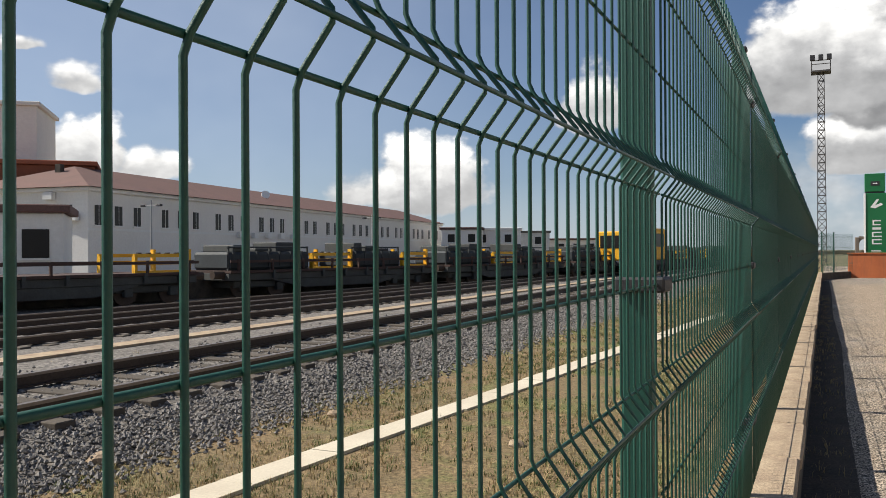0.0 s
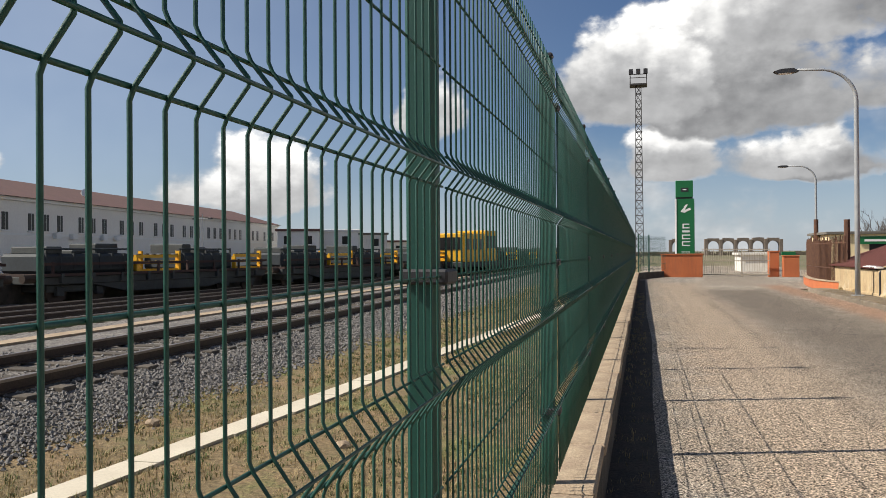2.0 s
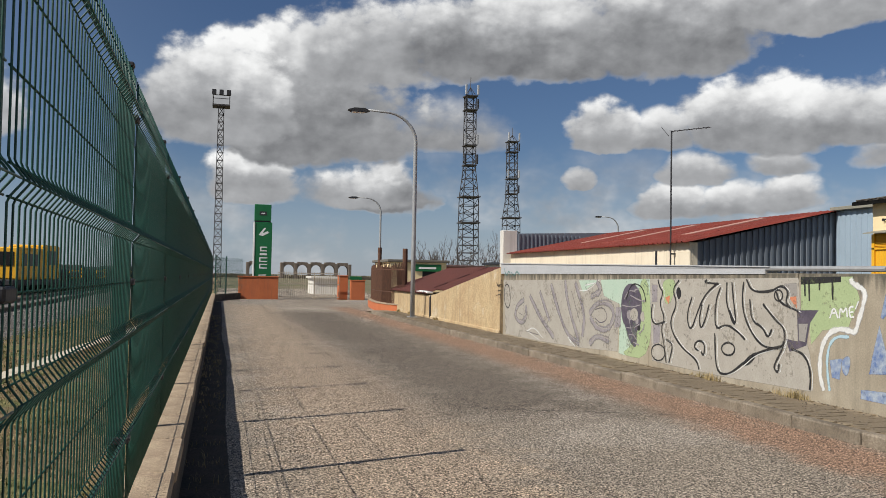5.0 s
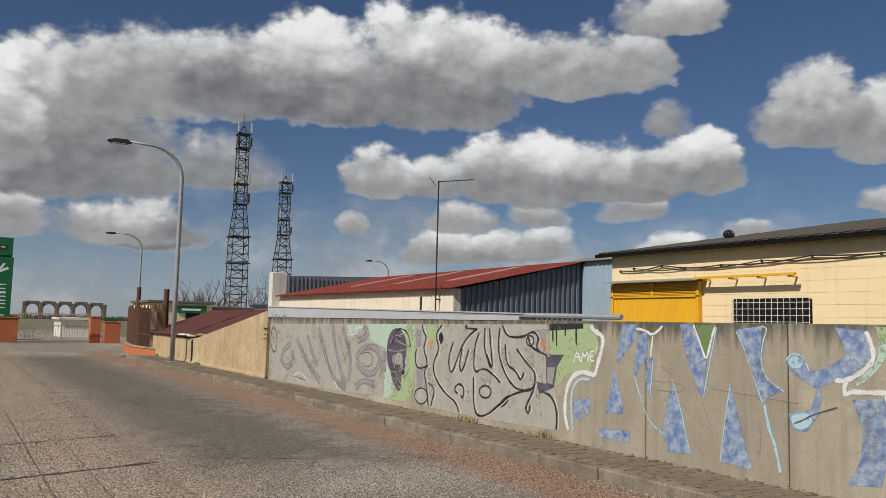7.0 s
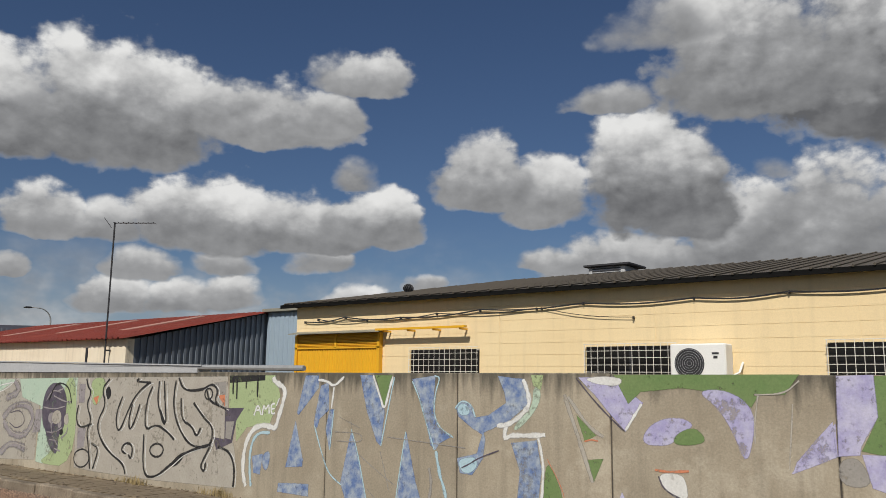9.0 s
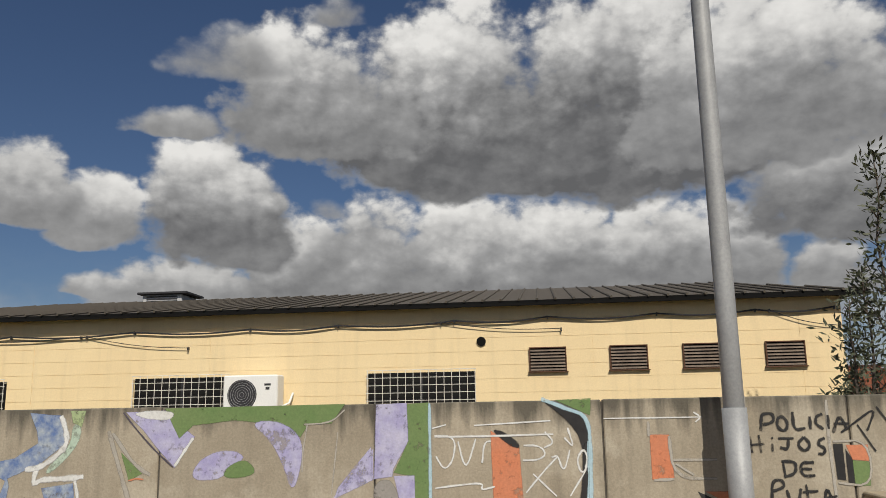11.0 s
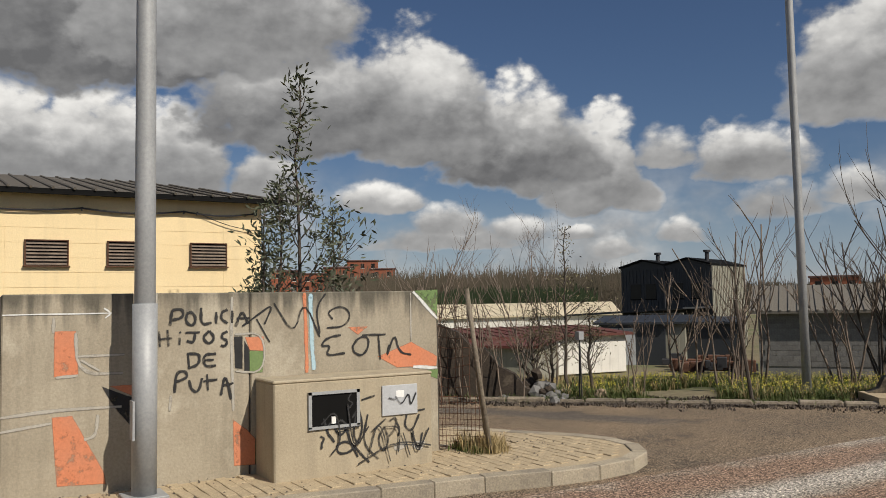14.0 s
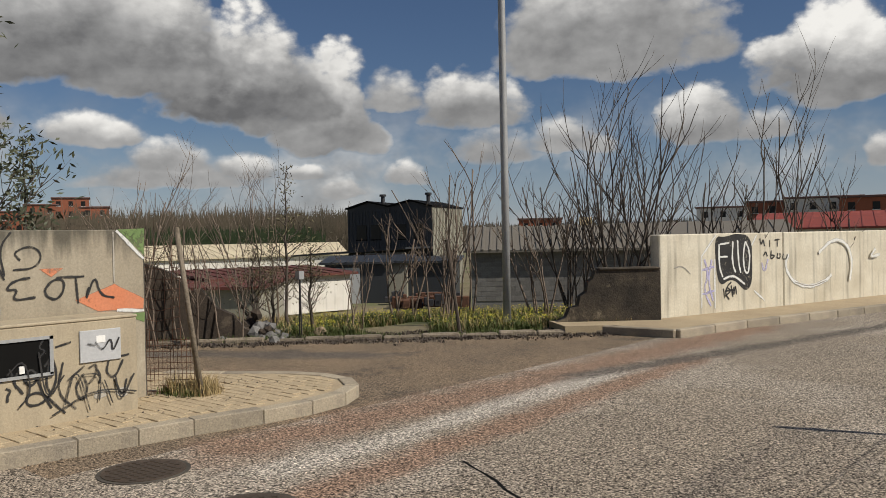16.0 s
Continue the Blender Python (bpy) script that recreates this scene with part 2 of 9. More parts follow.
    # worn or dirty stretches: start, end, half width, colour
    for (ax, ay), (bx_, by_), hw, bc in bands:
        L = math.hypot(bx_ - ax, by_ - ay)
        vm = t.nodes.new("ShaderNodeMapping")
        vm.vector_type = "TEXTURE"
        vm.inputs["Location"].default_value = (ax, ay, 0)
        vm.inputs["Rotation"].default_value = (0, 0, math.atan2(by_ - ay, bx_ - ax))
        t.links.new(tc.outputs["Object"], vm.inputs["Vector"])
        sp = t.nodes.new("ShaderNodeSeparateXYZ")
        t.links.new(vm.outputs[0], sp.inputs[0])

        def m2(op, a, b):
            n = t.nodes.new("ShaderNodeMath")
            n.operation = op
            for i, v in enumerate((a, b)):
                if isinstance(v, (int, float)):
                    n.inputs[i].default_value = v
                elif v is not None:
                    t.links.new(v, n.inputs[i])
            return n.outputs[0]
        side = m2("SUBTRACT", 1.0, m2("DIVIDE", m2("ABSOLUTE", sp.outputs[1], None), hw))
        ends = m2("MULTIPLY", m2("SUBTRACT", 1.0, m2("ABSOLUTE", m2("SUBTRACT", m2("DIVIDE", sp.outputs[0], L / 2), 1.0), None)), 5.0)
        rag = m2("MULTIPLY", m2("SUBTRACT", noise_tex(2.2, 6, 0.7), 0.5), 1.7)
        col = mix("MIX", rng(m2("ADD", m2("MINIMUM", side, ends), rag), 0.1, 0.7, 0.0, 0.85), col, bc)
    if chips:
        vo = t.nodes.new("ShaderNodeTexVoronoi")
        vo.inputs["Scale"].default_value = chips[0]
        t.links.new(mp.outputs[0], vo.inputs["Vector"])
        bw = t.nodes.new("ShaderNodeRGBToBW")
        t.links.new(vo.outputs["Color"], bw.inputs[0])
        col = mix("MULTIPLY", 1.0, col, mix("MIX", rng(bw.outputs[0], 0.2, 0.8, 0.0, 1.0), (1 - chips[1],) * 3, (1 + chips[1],) * 3))
    g = noise_tex(grain, 3, 0.7)
    col = mix("MULTIPLY", 1.0, col, mix("MIX", rng(g, 0.3, 0.7, 0.0, 1.0), (1 - grain_amount,) * 3, (1 + grain_amount,) * 3))
    if per_object:
        info = t.nodes.new("ShaderNodeObjectInfo")
        col = mix("MULTIPLY", 1.0, col, mix("MIX", info.outputs["Random"], (1 - per_object,) * 3, (1 + per_object,) * 3))
    t.links.new(col, b.inputs["Base Color"])
    if bump:
        n = t.nodes.new("ShaderNodeBump")
        n.inputs["Strength"].default_value, n.inputs["Distance"].default_value = min(1.0, bump * 2), bump_dist
        t.links.new(g, n.inputs["Height"])
        t.links.new(n.outputs[0], b.inputs["Normal"])
    return m


M = {}
RED, PALE, DARK, TAN = (0.235, 0.152, 0.108), (0.40, 0.365, 0.32), (0.11, 0.097, 0.085), (0.36, 0.28, 0.205)
BANDS = [((5.62, -2.5), (5.68, 42), 0.85, (0.27, 0.165, 0.11)), ((1.5, -4), (1.5, 44), 1.5, TAN), ((3.7, 8.0), (3.5, 36), 2.0, (0.13, 0.108, 0.087)), ((5.25, -3.2), (4.75, -14.5), 0.55, RED), ((3.85, -2.9), (4.25, -10.5), 0.3, RED), ((4.45, -3.3), (4.6, -8.8), 0.28, PALE),
         ((7.5, -8.2), (12, -5.6), 0.5, DARK), ((2.9, -16), (4.9, -7.5), 0.3, DARK)]
M["asphalt"] = material("asphalt", (0.26, 0.22, 0.175), 0.95, second=(0.175, 0.15, 0.125), scale=0.6, amount=0.55, grain=42, grain_amount=1.0, bump=0.6, third=(0.31, 0.27, 0.225), third_scale=0.3, third_at=0.5, spec=0.15, chips=(95, 0.9), bands=BANDS)
M["asphalt_old"] = material("asphalt_old", (0.16, 0.125, 0.092), 0.95, spec=0.12, second=(0.235, 0.175, 0.12), scale=0.7, amount=0.9, grain=50, grain_amount=0.8, bump=0.5, chips=(100, 0.8), third=(0.10, 0.083, 0.066), third_scale=1.1, third_at=0.56, bands=BANDS)
M["red_dirt"] = material("red_dirt", (0.25, 0.155, 0.105), 0.95, second=(0.16, 0.12, 0.095), scale=1.4, amount=0.8, grain=70, grain_amount=0.35, bump=0.35)
# soil tone taken down to near-black to carry the low wall's shadow
M["soil"] = material("shade_dark_soil", (0.04, 0.033, 0.026), 0.97, second=(0.075, 0.055, 0.04), scale=3, amount=0.8, grain=40, grain_amount=0.5, bump=0.5)
M["pavement"] = material("pavement_concrete", (0.42, 0.335, 0.22), 0.9, second=(0.27, 0.21, 0.14), scale=1.2, amount=0.6, grain=70, per_object=0.07, bump=0.25, bands=[((6.7, 1.2), (6.7, 36), 0.9, (0.15, 0.118, 0.082))])
M["kerb_dirty"] = material("soiled_kerb", (0.25, 0.21, 0.16), 0.92, second=(0.12, 0.095, 0.07), scale=2.6, amount=0.9, grain=40, grain_amount=0.35, per_object=0.2, bump=0.4)
M["kerb"] = material("kerb_concrete", (0.38, 0.325, 0.24), 0.9, second=(0.2, 0.175, 0.145), scale=2.2, amount=0.75, grain=60, per_object=0.15, bump=0.3)
M["concrete"] = material("wall_concrete", (0.36, 0.315, 0.242), 0.88, second=(0.25, 0.213, 0.158), scale=1.7, amount=0.7, grain=45, grain_amount=0.14, bump=0.14, streaks=0.25, per_object=0.06, third=(0.415, 0.37, 0.292), third_scale=0.9, third_at=0.56, top_stain=(1.86, 2.08), streak_color=(0.055, 0.052, 0.042))
M["concrete_box"] = material("box_concrete", (0.40, 0.34, 0.245), 0.88, second=(0.29, 0.24, 0.17), scale=2, amount=0.5, grain=50, grain_amount=0.12, bump=0.14, streaks=0.25)
M["coping"] = material("coping_concrete", (0.40, 0.31, 0.21), 0.9, second=(0.24, 0.17, 0.12), scale=4, amount=0.8, grain=60, per_object=0.12, bump=0.4)
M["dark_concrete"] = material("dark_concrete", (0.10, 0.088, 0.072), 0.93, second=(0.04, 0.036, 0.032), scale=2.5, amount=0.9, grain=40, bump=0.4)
M["fence_green"] = material("fence_green", (0.007, 0.064, 0.047), 0.48, second=(0.006, 0.05, 0.037), scale=3, grain=150, grain_amount=0.12, bump=0.05, spec=0.5)
M["plaster"] = material("ochre_plaster", (0.52, 0.40, 0.235), 0.92, second=(0.40, 0.27, 0.15), scale=1.6, amount=0.7, grain=14, grain_amount=0.16, bump=0.45, bump_dist=0.03, third=(0.58, 0.50, 0.36), third_scale=1.2, third_at=0.6, streaks=0.25)
M["cream"] = material("cream_block", (0.80, 0.64, 0.385), 0.85, second=(0.74, 0.57, 0.33), scale=1.1, amount=0.4, grain=50, grain_amount=0.05, bump=0.1, streaks=0.08)
M["brown_roof"] = material("brown_roof", (0.10, 0.085, 0.066), 0.6, second=(0.085, 0.075, 0.06), scale=1.3, amount=0.5, grain=20, grain_amount=0.12, bump=0.05)
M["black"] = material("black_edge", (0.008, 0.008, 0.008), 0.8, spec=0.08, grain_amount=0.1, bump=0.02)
M["red_roof"] = material("red_roof", (0.24, 0.045, 0.03), 0.65, second=(0.165, 0.04, 0.028), scale=1.2, amount=0.7, grain=30, grain_amount=0.1, bump=0.05, third=(0.32, 0.075, 0.05), third_scale=0.6)
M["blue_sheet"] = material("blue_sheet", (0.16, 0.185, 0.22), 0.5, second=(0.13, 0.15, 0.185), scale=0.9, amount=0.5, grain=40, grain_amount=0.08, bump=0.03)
# lighter copy of the blue sheet, with sunlight worked into the colour
M["lit_sheet"] = material("lit_blue_sheet", (0.30, 0.38, 0.46), 0.5, grain=30, grain_amount=0.06, bump=0.03, amount=0.2)
M["grey_paint"] = material("grey_paint", (0.43, 0.44, 0.455), 0.8, second=(0.35, 0.36, 0.37), scale=2, amount=0.5, grain=30, grain_amount=0.08, bump=0.06)
M["yellow_metal"] = material("yellow_metal", (0.75, 0.40, 0.02), 0.5, second=(0.6, 0.31, 0.02), scale=2, amount=0.4, grain=50, grain_amount=0.06, bump=0.03)
M["galv"] = material("galvanised", (0.34, 0.348, 0.355), 0.55, 0.15, second=(0.25, 0.258, 0.265), scale=6, amount=0.5, grain=40, grain_amount=0.1, bump=0.03)
M["dark_metal"] = material("dark_metal", (0.045, 0.045, 0.05), 0.6, 0.3, grain_amount=0.2, bump=0.05)
M["rust"] = material("rusty_steel", (0.13, 0.06, 0.035), 0.85, second=(0.065, 0.035, 0.025), scale=5, amount=0.8, grain=60, bump=0.2)
M["orange_wall"] = material("orange_paint", (0.52, 0.155, 0.06), 0.88, second=(0.42, 0.12, 0.05), scale=1.2, amount=0.6, grain=25, grain_amount=0.1, bump=0.12, streaks=0.2)
M["white_wall"] = material("white_render", (0.70, 0.68, 0.63), 0.88, second=(0.55, 0.52, 0.47), scale=1.1, amount=0.5, grain=30, grain_amount=0.07, bump=0.08, streaks=0.2)
M["warm_white"] = material("warm_white_render", (0.76, 0.68, 0.54), 0.88, second=(0.62, 0.53, 0.40), scale=1.4, amount=0.5, grain=30, grain_amount=0.06, bump=0.08, streaks=0.15)
M["station_white"] = material("station_white", (0.78, 0.76, 0.72), 0.9, second=(0.68, 0.66, 0.62), scale=0.3, amount=0.5, grain=5, grain_amount=0.05, bump=0.03)
M["old_white"] = material("stained_white_render", (0.62, 0.58, 0.48), 0.9, second=(0.42, 0.37, 0.28), scale=1.2, amount=0.7, grain=25, grain_amount=0.1, bump=0.12, streaks=0.45)
M["tile_roof"] = material("terracotta_roof", (0.15, 0.082, 0.07), 0.85, second=(0.11, 0.066, 0.06), scale=0.6, amount=0.6, grain=12, grain_amount=0.2, bump=0.1)
M["glass_dark"] = material("window_dark", (0.014, 0.013, 0.012), 0.3, grain_amount=0.05, bump=0.0, spec=0.3)
M["sign_green"] = material("sign_green", (0.012, 0.145, 0.05), 0.4, second=(0.01, 0.115, 0.042), scale=0.8, grain=30, grain_amount=0.05, bump=0.02)
M["white"] = material("white_paint", (0.78, 0.78, 0.76), 0.6, second=(0.66, 0.66, 0.64), grain_amount=0.05, bump=0.03)
M["ballast"] = material("ballast_stone", (0.19, 0.18, 0.17), 0.92, second=(0.16, 0.155, 0.155), scale=3, amount=0.8, grain=20, grain_amount=0.4, bump=0.5, per_object=0.2)
M["dry_ground"] = material("dry_ground", (0.22, 0.15, 0.08), 0.97, second=(0.135, 0.11, 0.055), scale=0.9, amount=0.9, grain=22, grain_amount=0.5, bump=0.6, bump_dist=0.03, third=(0.14, 0.145, 0.05), third_scale=0.7, third_at=0.50)
M["wasteland"] = material("wasteland", (0.19, 0.155, 0.095), 0.97, second=(0.11, 0.10, 0.055), scale=0.15, amount=0.9, grain=6, grain_amount=0.35, bump=0.4, third=(0.10, 0.12, 0.045), third_scale=0.1, third_at=0.5)
M["rail"] = material("rail_steel", (0.07, 0.05, 0.04), 0.6, 0.5, second=(0.04, 0.03, 0.025), scale=4, grain=30, bump=0.1)
M["rail_top"] = material("rail_top", (0.26, 0.22, 0.19), 0.45, 0.8, grain_amount=0.05, bump=0.02)
M["sleeper"] = material("sleeper", (0.09, 0.075, 0.06), 0.9, second=(0.05, 0.042, 0.036), scale=4, grain=30, bump=0.3, per_object=0.2)
M["channel"] = material("channel_concrete", (0.58, 0.52, 0.41), 0.9, second=(0.44, 0.38, 0.29), scale=1.5, amount=0.6, grain=40, grain_amount=0.1, bump=0.15)
M["wagon"] = material("wagon_grey", (0.06, 0.066, 0.064), 0.75, second=(0.035, 0.035, 0.035), scale=1.5, amount=0.8, grain=20, grain_amount=0.2, bump=0.1)
M["wagon_rust"] = material("wagon_rust", (0.07, 0.04, 0.034), 0.85, second=(0.04, 0.028, 0.025), scale=1.5, amount=0.8, grain=20, grain_amount=0.2, bump=0.1)
M["tarp"] = material("dark_tarp", (0.028, 0.036, 0.042), 0.7, second=(0.018, 0.022, 0.025), scale=1, amount=0.6, grain=8, grain_amount=0.2, bump=0.15)
M["bark"] = material("bark", (0.10, 0.08, 0.065), 0.95, second=(0.055, 0.045, 0.038), scale=6, amount=0.8, grain=40, bump=0.3)
M["pale_bark"] = material("pale_bark", (0.20, 0.155, 0.12), 0.95, second=(0.11, 0.085, 0.07), scale=6, amount=0.8, grain=40, bump=0.3)
M["leaf"] = material("olive_leaf", (0.08, 0.088, 0.052), 0.6, second=(0.045, 0.055, 0.032), scale=4, amount=0.8, grain=20, bump=0.0)
M["weed"] = material("weed_green", (0.095, 0.12, 0.03), 0.8, second=(0.05, 0.07, 0.02), scale=2, amount=0.8, grain=20, bump=0.0)
M["mustard"] = material("mustard_flower", (0.45, 0.41, 0.04), 0.8, grain_amount=0.1, bump=0.0)
M["dry_grass"] = material("dry_grass", (0.38, 0.29, 0.15), 0.9, second=(0.25, 0.20, 0.09), scale=2, amount=0.8, grain=20, bump=0.0)
M["far_trees"] = material("far_trees", (0.12, 0.095, 0.07), 0.97, second=(0.07, 0.065, 0.045), scale=0.15, amount=0.9, grain=2, grain_amount=0.3, bump=0.0)
M["pine"] = material("dark_green_crown", (0.028, 0.045, 0.018), 0.95, second=(0.018, 0.03, 0.012), scale=0.3, amount=0.8, grain=2, grain_amount=0.3, bump=0.0)
M["black_sheet"] = material("black_sheet", (0.028, 0.032, 0.038), 0.5, second=(0.02, 0.022, 0.026), scale=0.7, amount=0.5, grain=20, grain_amount=0.08, bump=0.03)
M["grey_sheet"] = material("grey_green_sheet", (0.27, 0.26, 0.21), 0.6, second=(0.21, 0.20, 0.165), scale=0.5, amount=0.6, grain=20, grain_amount=0.08, bump=0.03, streaks=0.2)
M["fibro"] = material("fibre_cement", (0.14, 0.125, 0.105), 0.93, second=(0.14, 0.13, 0.115), scale=0.5, amount=0.8, grain=15, grain_amount=0.2, bump=0.1)
M["grey_block"] = material("grey_block", (0.16, 0.155, 0.15), 0.92, second=(0.11, 0.105, 0.1), scale=2, amount=0.6, grain=20, per_object=0.15, bump=0.2)
M["brick"] = material("brick_red", (0.30, 0.10, 0.055), 0.9, second=(0.22, 0.075, 0.045), scale=3, amount=0.6, grain=30, per_object=0.2, bump=0.2)
M["stone"] = material("aqueduct_stone", (0.19, 0.15, 0.12), 0.95, second=(0.12, 0.10, 0.085), scale=0.4, amount=0.8, grain=4, grain_amount=0.2, bump=0.2)
M["tower_steel"] = material("tower_steel", (0.085, 0.08, 0.08), 0.7, 0.3, second=(0.05, 0.05, 0.05), grain_amount=0.1, bump=0.0)


def paint(name, c, second=None, amount=0.4, rough=0.75, scale=4, worn=0.7):
    """Sprayed paint: feathered along its edges, rubbed through to the concrete in small flakes."""
    m = material(name, c, rough, second=second or tuple(x * 0.8 for x in c), scale=scale, amount=amount, grain=40, grain_amount=0.1, bump=0.08)
    t = m.node_tree

    def node(kind, links, **kw):
        n = t.nodes.new(kind)
        for k, v in kw.items():
            n.inputs[k].default_value = v
        for k, v in links.items():
            t.links.new(v, n.inputs[k])
        return n

    tc = t.nodes.new("ShaderNodeTexCoord")
    fine = node("ShaderNodeTexNoise", {"Vector": tc.outputs["Object"]}, Scale=16.0, Detail=7.0, Roughness=0.65).outputs["Fac"]
    wide = node("ShaderNodeTexNoise", {"Vector": tc.outputs["Object"]}, Scale=2.2, Detail=3.0).outputs["Fac"]
    both = t.nodes.new("ShaderNodeMath")
    both.operation = "MULTIPLY_ADD"
    both.inputs[1].default_value = 0.8
    t.links.new(wide, both.inputs[0])
    t.links.new(fine, both.inputs[2])
    flake = node("ShaderNodeMapRange", {"Value": both.outputs[0]})
    for k, v in (("From Min", 0.62 + 0.14 * worn), ("From Max", 0.74 + 0.14 * worn), ("To Min", 1 - 0.8 * worn), ("To Max", 0.97)):
        flake.inputs[k].default_value = v
    at = t.nodes.new("ShaderNodeAttribute")
    at.attribute_name = "soft"
    rag = t.nodes.new("ShaderNodeMath")
    rag.operation = "MULTIPLY_ADD"
    rag.inputs[1].default_value = 0.7
    rag.inputs[2].default_value = -0.35
    t.links.new(fine, rag.inputs[0])
    add = t.nodes.new("ShaderNodeMath")
    t.links.new(at.outputs["Fac"], add.inputs[0])
    t.links.new(rag.outputs[0], add.inputs[1])
    edge = node("ShaderNodeMapRange", {"Value": add.outputs[0]})
    edge.interpolation_type = "SMOOTHSTEP"
    for k, v in (("From Min", 0.35), ("From Max", 0.9), ("To Min", 1.0), ("To Max", 0.0)):
        edge.inputs[k].default_value = v
    mul = t.nodes.new("ShaderNodeMath")
    mul.operation = "MULTIPLY"
    t.links.new(flake.outputs[0], mul.inputs[0])
    t.links.new(edge.outputs[0], mul.inputs[1])
    t.links.new(mul.outputs[0], t.nodes["Principled BSDF"].inputs["Alpha"])
    return m


M["maroon_roof"] = material("maroon_roof", (0.12, 0.035, 0.027), 0.7, second=(0.08, 0.028, 0.022), scale=1.2, amount=0.7, grain=30, grain_amount=0.1, bump=0.05)
M["soot"] = material("soot_black_wall", (0.028, 0.024, 0.02), 0.95, second=(0.085, 0.068, 0.05), scale=2.2, amount=0.9, grain=30, grain_amount=0.3, bump=0.5, third=(0.17, 0.14, 0.10), third_scale=2.6, third_at=0.57)
M["ruin"] = material("crumbling_render", (0.06, 0.045, 0.034), 0.95, second=(0.032, 0.025, 0.02), scale=2.0, amount=0.9, grain=24, grain_amount=0.3, bump=0.5, third=(0.11, 0.088, 0.066), third_scale=1.7, third_at=0.6)
M["scrub_leaf"] = material("olive_brown_leaf", (0.14, 0.125, 0.065), 0.7, second=(0.09, 0.075, 0.04), scale=4, amount=0.8, grain=20, bump=0.0)
M["iron"] = material("cast_iron", (0.06, 0.048, 0.038), 0.75, 0.2, second=(0.10, 0.065, 0.045), scale=6, amount=0.6, grain=60, bump=0.2)
M["p_black"] = paint("spray_black", (0.015, 0.015, 0.017), (0.05, 0.048, 0.045), 0.5)
M["p_white"] = paint("spray_white", (0.68, 0.69, 0.68), (0.5, 0.49, 0.46), 0.5, worn=0.4)
M["p_blue"] = paint("spray_blue", (0.105, 0.17, 0.35), (0.37, 0.42, 0.47), 1.0, scale=11, worn=0.6)
M["p_lilac"] = paint("spray_lilac", (0.33, 0.31, 0.52), (0.50, 0.49, 0.62), 0.9, scale=7, worn=0.8)
M["p_green"] = paint("spray_green", (0.13, 0.21, 0.075), (0.18, 0.24, 0.10), 0.6, worn=0.65)
M["p_pale_green"] = paint("spray_pale_green", (0.36, 0.44, 0.24), (0.30, 0.38, 0.2), 0.6)
M["p_mint"] = paint("spray_mint", (0.40, 0.52, 0.42), (0.46, 0.54, 0.45), 0.6)
M["p_orange"] = paint("spray_orange", (0.58, 0.20, 0.10), (0.52, 0.22, 0.13), 0.6)
M["p_sky"] = paint("spray_sky_blue", (0.36, 0.52, 0.60), (0.42, 0.54, 0.58), 0.5)
M["p_grey"] = paint("spray_grey", (0.30, 0.285, 0.265), (0.24, 0.225, 0.21), 0.6)
M["p_silver"] = paint("spray_silver", (0.40, 0.375, 0.33), (0.31, 0.285, 0.245), 0.6, worn=0.6)
M["p_violet"] = paint("spray_violet", (0.06, 0.05, 0.075), (0.14, 0.12, 0.15), 0.7, scale=6)
M["p_mauve"] = paint("spray_mauve", (0.25, 0.225, 0.24), (0.34, 0.32, 0.325), 0.7, scale=6)
M["p_teal"] = paint("spray_teal", (0.08, 0.23, 0.22))


# ---- building blocks ----
def thing(name, label="", category="", group="", kind="", m=None):
    ob = new(name)
    ob.empty_display_size = 0.2
    if m is not None:
        ob.matrix_world = m
    return tagged(ob, label, category, group, kind)


def mesh_of(bm, name, mat, smooth=False):
    me = bpy.data.meshes.new(name)
    bm.normal_update()
    bm.to_mesh(me)
    bm.free()
    me.materials.append(mat)
    if smooth:
        for p in me.polygons:
            p.use_smooth = True
    return me


def part(name, bm, mat, parent=None, label="", smooth=False, m=None):
    """One mesh object, under a thing or a part; bm may be a mesh that pieces share."""
    me = bm if isinstance(bm, bpy.types.Mesh) else mesh_of(bm, name, mat, smooth)
    ob = new(name, me)
    if parent is not None:
        ob.parent = parent
    if m is not None:
        ob.matrix_basis = m
    return tagged(ob, label)


def box(bm, x0, x1, y0, y1, z0, z1, bevel=0.0):
    r = bmesh.ops.create_cube(bm, size=1.0, matrix=Matrix.Translation(((x0 + x1) / 2, (y0 + y1) / 2, (z0 + z1) / 2)) @ Matrix.Diagonal((abs(x1 - x0), abs(y1 - y0), abs(z1 - z0), 1)))
    if bevel:
        es = list({e for v in r["verts"] for e in v.link_edges})
        bmesh.ops.bevel(bm, geom=es, offset=bevel, segments=1, affect="EDGES")
    return bm


def bx(*a, bevel=0.0):
    return box(bmesh.new(), *a, bevel=bevel)


def rod(bm, p, q, r, r2=None, seg=8, caps=True):
    p, q = Vector(p), Vector(q)
    d = q - p
    m = Matrix.Translation((p + q) / 2) @ d.to_track_quat("Z", "Y").to_matrix().to_4x4()
    bmesh.ops.create_cone(bm, cap_ends=caps, segments=seg, radius1=r, radius2=r if r2 is None else r2, depth=max(d.length, 1e-5), matrix=m)
    return bm


def rd(*a, **k):
    return rod(bmesh.new(), *a, **k)


